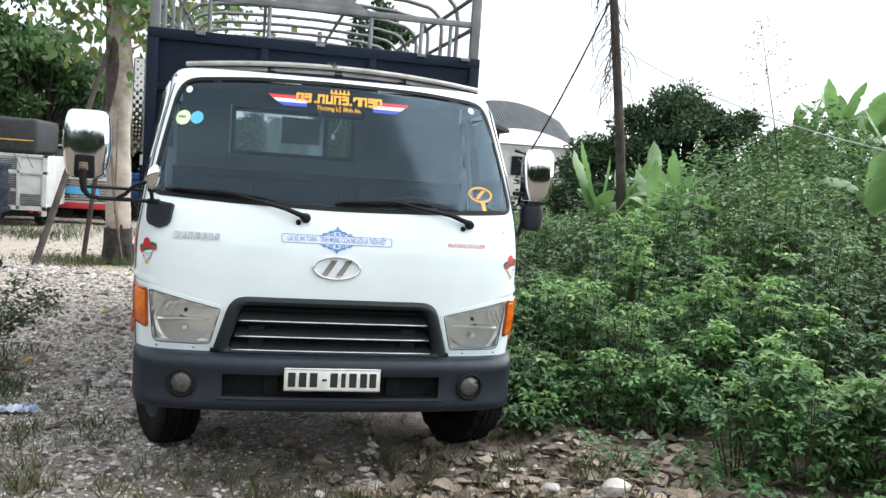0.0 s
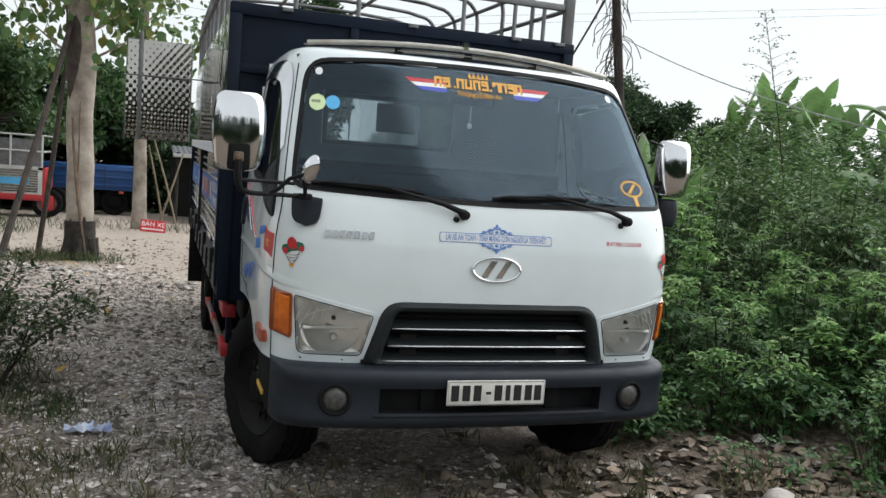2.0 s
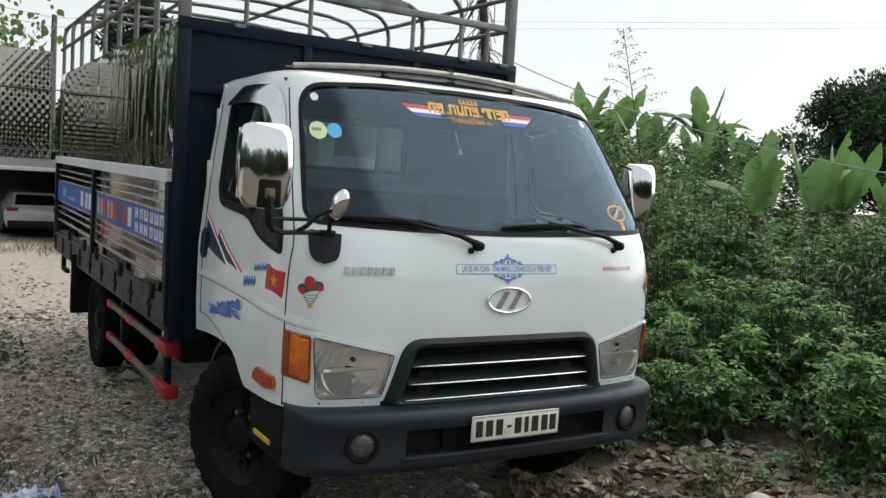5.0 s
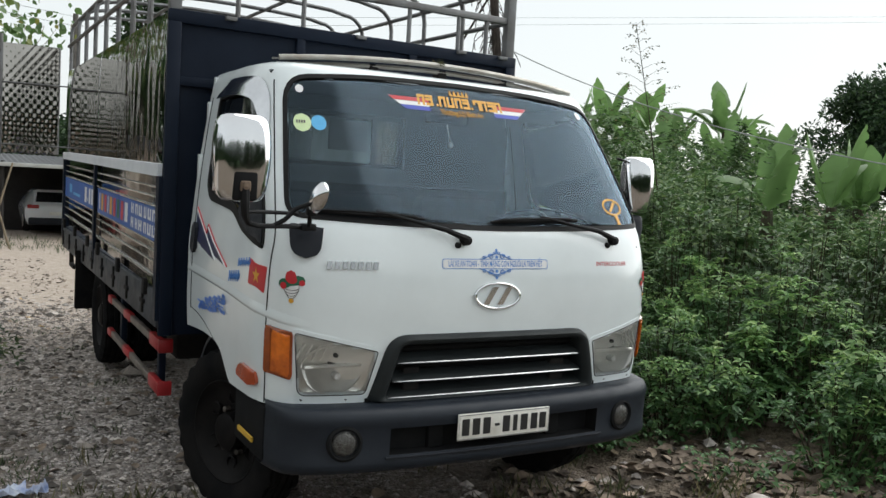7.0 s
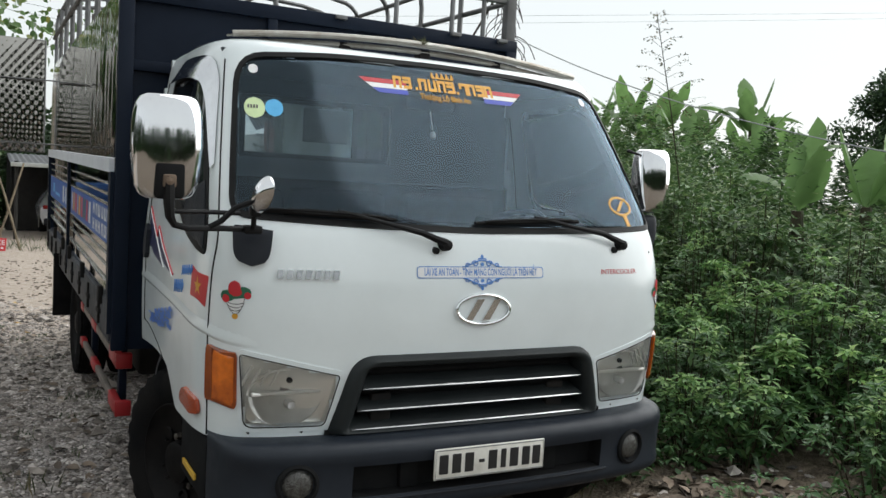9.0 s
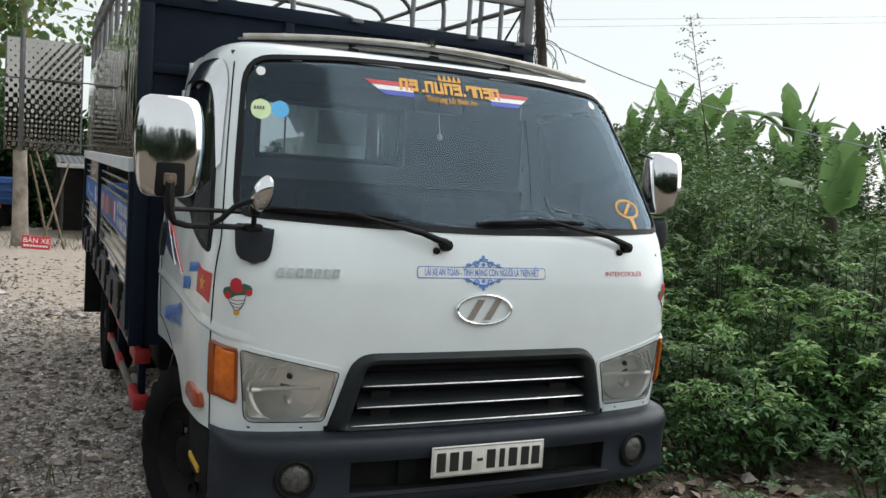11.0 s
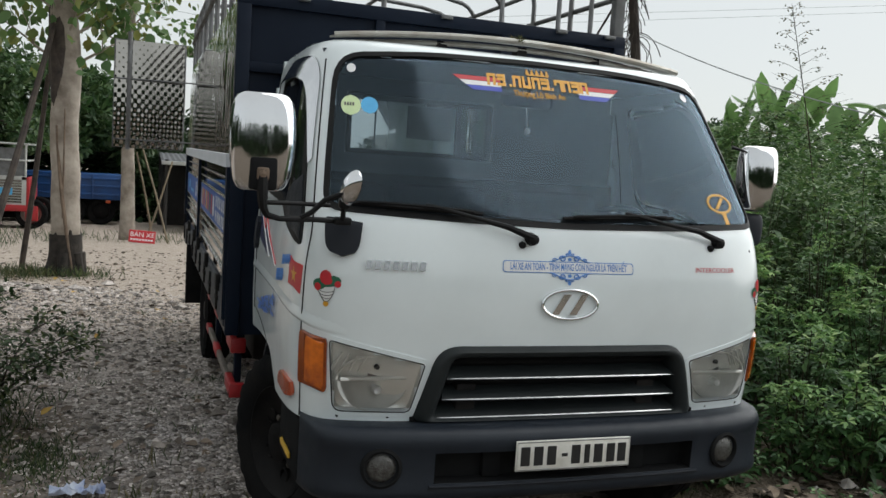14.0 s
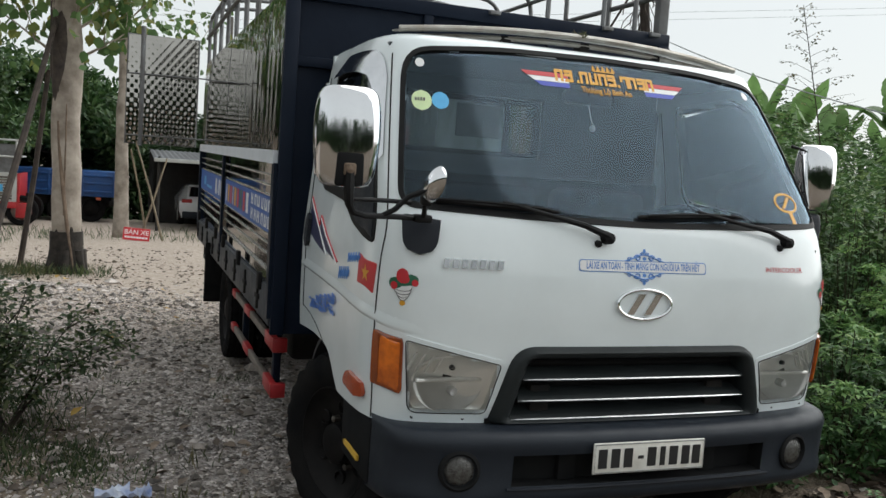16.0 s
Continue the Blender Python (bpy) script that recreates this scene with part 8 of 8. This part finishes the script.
def car_sec(w0, w1, w2, zb, zs, zt):
    zb, zs, zt = 0.9 * zb, 0.86 * zs, 0.84 * zt
    return [(cx - w0, cz + zb), (cx + w0, cz + zb), (cx + w1 * 0.99, cz + zs * 0.6), (cx + w1, cz + zs * 0.9), (cx + w1 * 0.97, cz + zs), (cx + w2, cz + zt - 0.04), (cx + w2 * 0.86, cz + zt), (cx - w2 * 0.86, cz + zt), (cx - w2, cz + zt - 0.04), (cx - w1 * 0.97, cz + zs), (cx - w1, cz + zs * 0.9), (cx - w1 * 0.99, cz + zs * 0.6)]


g = body_loft(Geo(), [(cy, car_sec(0.72, 0.80, 0.62, 0.42, 0.88, 1.00)), (cy + 0.06, car_sec(0.80, 0.90, 0.66, 0.30, 0.93, 1.12)), (cy + 0.5, car_sec(0.82, 0.91, 0.62, 0.25, 0.95, 1.60)), (cy + 1.6, car_sec(0.82, 0.92, 0.64, 0.22, 0.95, 1.64)), (cy + 2.5, car_sec(0.82, 0.92, 0.62, 0.22, 0.95, 1.56)), (cy + 3.2, car_sec(0.82, 0.91, 0.72, 0.24, 0.95, 1.04)), (cy + 4.2, car_sec(0.74, 0.84, 0.66, 0.3, 0.82, 0.88))])
part("body", g, M["carwhite"], car, angle=30)
g = Geo().add([(cx - 0.60, cy + 0.055, cz + 0.97), (cx + 0.60, cy + 0.055, cz + 0.97), (cx + 0.53, cy + 0.40, cz + 1.27), (cx - 0.53, cy + 0.40, cz + 1.27)], [(0, 1, 2, 3)])
part("rear_window", g, M["darkglass"], car)
for s in (-1, 1):
    g = Geo().box(cx + s * 0.66 - 0.17, cx + s * 0.66 + 0.17, cy - 0.02, cy + 0.10, cz + 0.76, cz + 0.88, 0.03)
    part("tail_lamp", g, M["taillight"], car)
    small_wheel(car, cx + s * 0.80, cy + 0.75, cz + 0.33, 0.33, 0.2, M["alu"], s)
    small_wheel(car, cx + s * 0.80, cy + 3.35, cz + 0.33, 0.33, 0.2, M["alu"], s)
g = Geo().box(cx - 0.8, cx + 0.8, cy - 0.05, cy + 0.15, cz + 0.25, cz + 0.48, 0.05)
part("rear_bumper", g, M["plastic"], car)
g = Geo().box(cx - 0.2, cx + 0.2, cy - 0.03, cy + 0.05, cz + 0.56, cz + 0.67, 0.01)
part("plate_panel", g, M["plate"], car)


def stake_lorry(label, x0, x1, y, mats, floor, side_h, top_h, red_edge):
    """A parked lorry seen side-on: chassis, striped drop side, stake top, wheels."""
    z = lie((x0 + x1) / 2, y)
    t = thing("lorry", label, "truck", "lorries parked in the yard")
    g = Geo().box(x0, x1, y, y + 1.9, z + floor - 0.08, z + floor, 0.01)
    g.box(x0 + 0.2, x1 - 0.2, y + 0.5, y + 0.6, z + 0.55, z + floor - 0.08)
    g.box(x0 + 0.2, x1 - 0.2, y + 1.3, y + 1.4, z + 0.55, z + floor - 0.08)
    g.box(x0 + 1.4, x1 - 1.15, y + 0.25, y + 0.75, z + 0.16, z + floor - 0.1, 0.04)
    g.box(x0 + 0.3, x1 - 0.2, y + 1.45, y + 1.55, z + 0.18, z + floor - 0.08, 0.02)
    part("chassis", g, M["chassis"], t)
    g = Geo()
    n = 9
    for i in range(n):
        z0 = z + floor + side_h * (0.12 + 0.80 * i / n)
        g.box(x0 + 0.08, x1 - 0.10, y - 0.03, y - 0.005, z0, z0 + side_h * 0.055, 0.004, 1)
    part("side_rib", g, mats[1], t)
    g = Geo().box(x0, x1, y - 0.008, y + 0.03, z + floor, z + floor + side_h)
    g.box(x0, x0 + 0.1, y - 0.035, y + 0.03, z + floor, z + floor + side_h)
    g.box(x1 - 0.12, x1, y - 0.035, y + 0.03, z + floor, z + floor + side_h)
    g.box(x0, x1, y - 0.035, y + 0.03, z + floor + side_h - 0.08, z + floor + side_h + 0.02)
    part("drop_side", g, mats[0], t)
    if red_edge:
        g = Geo().box(x0, x1, y - 0.045, y + 0.02, z + floor - 0.14, z + floor + 0.04, 0.01)
        g.box(x1 - 0.02, x1 + 0.30, y - 0.05, y + 1.9, z + floor - 0.40, z + floor + 0.02, 0.03)
        g.box(x1 + 0.0, x1 + 0.07, y - 0.05, y + 1.9, z + floor, z + floor + side_h, 0.01)
        part("red_edge", g, M["red"], t, "red painted edge")
        g = Geo().box(x0 + 0.5, x1 - 0.35, y - 0.038, y - 0.034, z + floor + side_h * 0.38, z + floor + side_h * 0.62)
        part("banner", g, M["s_cyan"], t)
    g = Geo()
    for x in np.linspace(x0 + 0.03, x1 - 0.03, 6):
        g.tube([(x, y, z + floor + side_h), (x, y, z + top_h)], 0.03, 6)
    for zz in (top_h, (top_h + floor + side_h) / 2):
        g.tube([(x0, y, z + zz), (x1, y, z + zz)], 0.03, 6)
        g.tube([(x1, y, z + zz), (x1, y + 1.9, z + zz)], 0.03, 6)
    part("stake_top", g, mats[2], t)
    g = Geo().box(x0 + 0.05, x1 - 0.05, y + 0.04, y + 0.06, z + floor + side_h, z + top_h - 0.12)
    part("upper_sheet", g, mats[3], t)
    for x in (x1 + 0.12, x0 + 0.9):
        for s, yy in ((-1, y + 0.15), (1, y + 1.7)):
            g = Geo().lathe([(0.0, 0.06), (0.1, 0.07), (0.2, 0.03), (0.27, 0.08), (0.27, -0.08)], (x, yy, z + 0.42), "y", 24, s)
            rim = part("wheel", g, M["alu"], t)
            g = Geo().lathe([(0.27, -0.1), (0.38, -0.11), (0.42, -0.07), (0.42, 0.07), (0.38, 0.11), (0.27, 0.1)], (x, yy, z + 0.42), "y", 28, s)
            part("tyre", g, M["rubber"], rim)
    return t


stake_lorry("parked lorry with striped white side, red edge and stake rack", -8.85, -4.65, 23.6, (M["whitetruck"], M["rib"], M["whitetruck"], M["steel"]), 0.62, 0.82, 2.35, True)

blue = thing("lorry", "parked lorry with a plain blue steel tipper body", "truck", "lorries parked in the yard")
zb = lie(-3.4, 28.0)
g = Geo().box(-5.2, -2.2, 27.6, 29.6, zb + 0.85, zb + 1.68, 0.03)
for zz in (0.98, 1.25, 1.5):
    g.box(-5.2, -2.2, 27.55, 27.6, zb + zz, zb + zz + 0.07, 0.01)
for x in (-5.2, -4.2, -3.2, -2.26):
    g.box(x, x + 0.06, 27.54, 27.6, zb + 0.85, zb + 1.68, 0.005)
part("tipper_body", g, M["bluetruck"], blue)
g = Geo().box(-5.6, -2.3, 28.0, 29.2, zb + 0.5, zb + 0.85, 0.02)
g.box(-2.35, -2.2, 27.7, 29.5, zb + 0.55, zb + 0.72, 0.02)
part("chassis", g, M["chassis"], blue)
g = Geo().box(-6.9, -5.4, 27.7, 29.5, zb + 0.6, zb + 2.35, 0.12, 3)
part("cab", g, M["bluetruck"], blue)
g = Geo().box(-6.6, -5.7, 27.68, 27.69, zb + 1.5, zb + 2.15)
part("cab_window", g, M["darkglass"], blue)
for x in (-2.9, -3.8, -6.1):
    g = Geo().lathe([(0.0, 0.05), (0.12, 0.06), (0.26, 0.02), (0.28, 0.08), (0.28, -0.08)], (x, 27.85, zb + 0.45), "y", 24, -1)
    rim = part("wheel", g, M["rim"], blue)
    g = Geo().lathe([(0.28, -0.1), (0.4, -0.12), (0.45, -0.07), (0.45, 0.07), (0.4, 0.12), (0.28, 0.1)], (x, 27.85, zb + 0.45), "y", 28, -1)
    part("tyre", g, M["rubber"], rim)
g = Geo().box(-2.75, -2.6, 27.56, 27.6, zb + 0.74, zb + 0.84, 0.01)
part("tail_lamp", g, M["orange"], blue)

# white lorry with a black tarpaulin, its striped tail showing
wl_ = thing("lorry", "parked white lorry with striped tail and black tarpaulin", "truck", "lorries parked in the yard")
zw = lie(-6.8, 21.5)
g = Geo().box(-8.2, -5.90, 20.66, 20.72, zw + 0.50, zw + 1.96, 0.01)
g.box(-5.96, -5.90, 20.72, 23.2, zw + 0.62, zw + 1.96, 0.01)
g.box(-8.2, -5.90, 20.66, 23.2, zw + 0.56, zw + 0.64, 0.01)
part("body", g, M["whitetruck"], wl_)
for x0, x1, z0, z1 in ((-8.2, -6.62, 0.98, 1.04), (-8.2, -5.84, 1.46, 1.54), (-8.2, -5.84, 1.90, 1.98), (-5.96, -5.84, 0.34, 1.98), (-6.60, -6.52, 0.5, 1.94), (-7.30, -7.22, 0.5, 1.94), (-8.2, -5.84, 0.48, 0.60)):
    g = Geo().box(x0, x1, 20.60, 20.67, zw + z0, zw + z1, 0.008, 1)
    part("tail_frame", g, M["whitetruck"], wl_)
for z0, z1, x0, x1 in ((1.08, 1.44, -8.1, -6.62), (1.56, 1.86, -8.1, -6.62), (0.64, 0.96, -8.1, -6.62), (0.62, 0.94, -6.50, -6.0)):
    n = 6
    for i in range(n):
        z_ = zw + z0 + (z1 - z0) * i / n
        g = Geo().box(x0, x1, 20.635, 20.655, z_, z_ + (z1 - z0) / n * 0.62, 0.003, 1)
        part("tail_rib", g, M["steel"], wl_)
g = Geo().box(-8.2, -6.10, 20.60, 23.2, zw + 1.99, zw + 2.93, 0.12, 3)
part("tarpaulin", g, M["tarp"], wl_)
g = Geo().box(-8.1, -6.2, 20.585, 20.597, zw + 2.33, zw + 2.36)
part("tarp_band", g, M["yellow"], wl_)
for x in (-6.75, -6.45):
    g = Geo().tube([(x, 20.57, zw + 2.25), (x + 0.12, 20.57, zw + 1.9), (x + 0.26, 20.58, zw + 1.62)], 0.008, 6)
    part("tarp_rope", g, M["ink"], wl_)
g = Geo().box(-8.0, -6.05, 20.8, 23.1, zw + 0.30, zw + 0.55, 0.02)
g.box(-7.9, -6.15, 22.2, 22.3, zw + 0.2, zw + 0.5, 0.02)
part("chassis", g, M["chassis"], wl_)
for x in (-6.03, -6.25):
    g = Geo().box(x, x + 0.08, 20.59, 20.62, zw + 0.42, zw + 0.49, 0.006, 1)
    part("tail_lamp", g, M["red"], wl_)
for x in (-7.9, -6.2):
    g = Geo().lathe([(0.0, 0.06), (0.1, 0.07), (0.25, 0.03), (0.27, -0.08)], (x, 21.7, zw + 0.42), "x", 22)
    rim = part("wheel", g, M["rim"], wl_)
    g = Geo().lathe([(0.27, -0.1), (0.38, -0.11), (0.42, -0.07), (0.42, 0.07), (0.38, 0.11), (0.27, 0.1)], (x, 21.7, zw + 0.42), "x", 26)
    part("tyre", g, M["rubber"], rim)

bluep = thing("lorry", "edge of a parked dark blue lorry body", "truck", "lorries parked in the yard")
zq = lie(-8.6, 18.6)
g = Geo().box(-8.75, -6.53, 18.2, 19.6, zq + 0.45, zq + 1.55, 0.03)
for z0 in (0.42, 0.95, 1.5):
    g.box(-8.75, -6.47, 18.15, 19.6, zq + z0, zq + z0 + 0.13, 0.02)
g.box(-6.59, -6.47, 18.15, 18.3, zq + 0.3, zq + 1.63, 0.015)
part("tipper_body", g, M["navy"], bluep)
g = Geo().box(-8.75, -6.62, 18.4, 19.4, zq + 0.25, zq + 0.45, 0.02)
part("chassis", g, M["chassis"], bluep)
for x in (-8.45, -6.8):
    g = Geo().lathe([(0.0, 0.06), (0.27, 0.03), (0.27, -0.1), (0.38, -0.11), (0.40, -0.07), (0.40, 0.07), (0.38, 0.11), (0.27, 0.1)], (x, 18.9, zq + 0.40), "x", 26)
    part("tyre", g, M["rubber"], bluep)

# far shed with a corrugated roof
shed = thing("shed", "distant shed with a dark corrugated roof", "building")
zs = lie(14, 45)
g = Geo()
k = 89
vv = [(11.3 + 0.08 * i, y, z - 0.0009 * (i - 40) ** 2 / 2 + 0.06 * (i % 2)) for y, z in ((44.0, zs + 5.85), (48.0, zs + 7.75)) for i in range(k)]
g.add(vv, [(i, i + 1, k + i + 1, k + i) for i in range(k - 1)])
part("roof", g, M["roof"], shed, smooth=False)
g = Geo().box(11.6, 18.0, 44.3, 50.0, zs - 0.3, zs + 5.0)
part("wall", g, M["whitetruck"], shed, "pale plastered wall")
for x in (12.6, 14.2, 15.8, 17.2):
    part("window", Geo().box(x, x + 0.9, 44.25, 44.3, zs + 3.2, zs + 4.3), M["darkglass"], shed)
g = Geo().box(11.3, 18.3, 43.95, 44.05, zs + 4.9, zs + 5.0, 0.01)
part("gutter", g, M["steel"], shed)
hut = thing("hut", "small red brick hut with a dark overhanging roof", "building")
zh = lie(8.9, 30.5)
part("wall", Geo().box(8.3, 9.3, 30.0, 32.0, zh - 0.2, zh + 4.45, 0.01), M["brick"], hut)
part("roof", Geo().prism([(8.0, zh + 4.75), (9.62, zh + 4.30), (9.62, zh + 4.42), (8.0, zh + 4.95)], "y", 29.7, 32.3), M["roof"], hut)

# dry sprig caught on the roof bar
P_ = np.array([(-0.03 + rng.normal(0, 0.008), 0.60, 2.17) for _ in range(34)])
A_ = np.stack([rng.normal(0, 0.55, 34), rng.normal(0, 0.5, 34), np.abs(rng.normal(0.7, 0.3, 34))], 1)
tagged(leaf_object("dry_sprig", leaf_mesh("dry_sprig", P_, A_, rng.normal(0, 1, (34, 3)), rng.uniform(0.03, 0.065, 34), np.full(34, 0.006)), M["drygrass"]), "dry grass sprig caught on the roof bar", "plant")
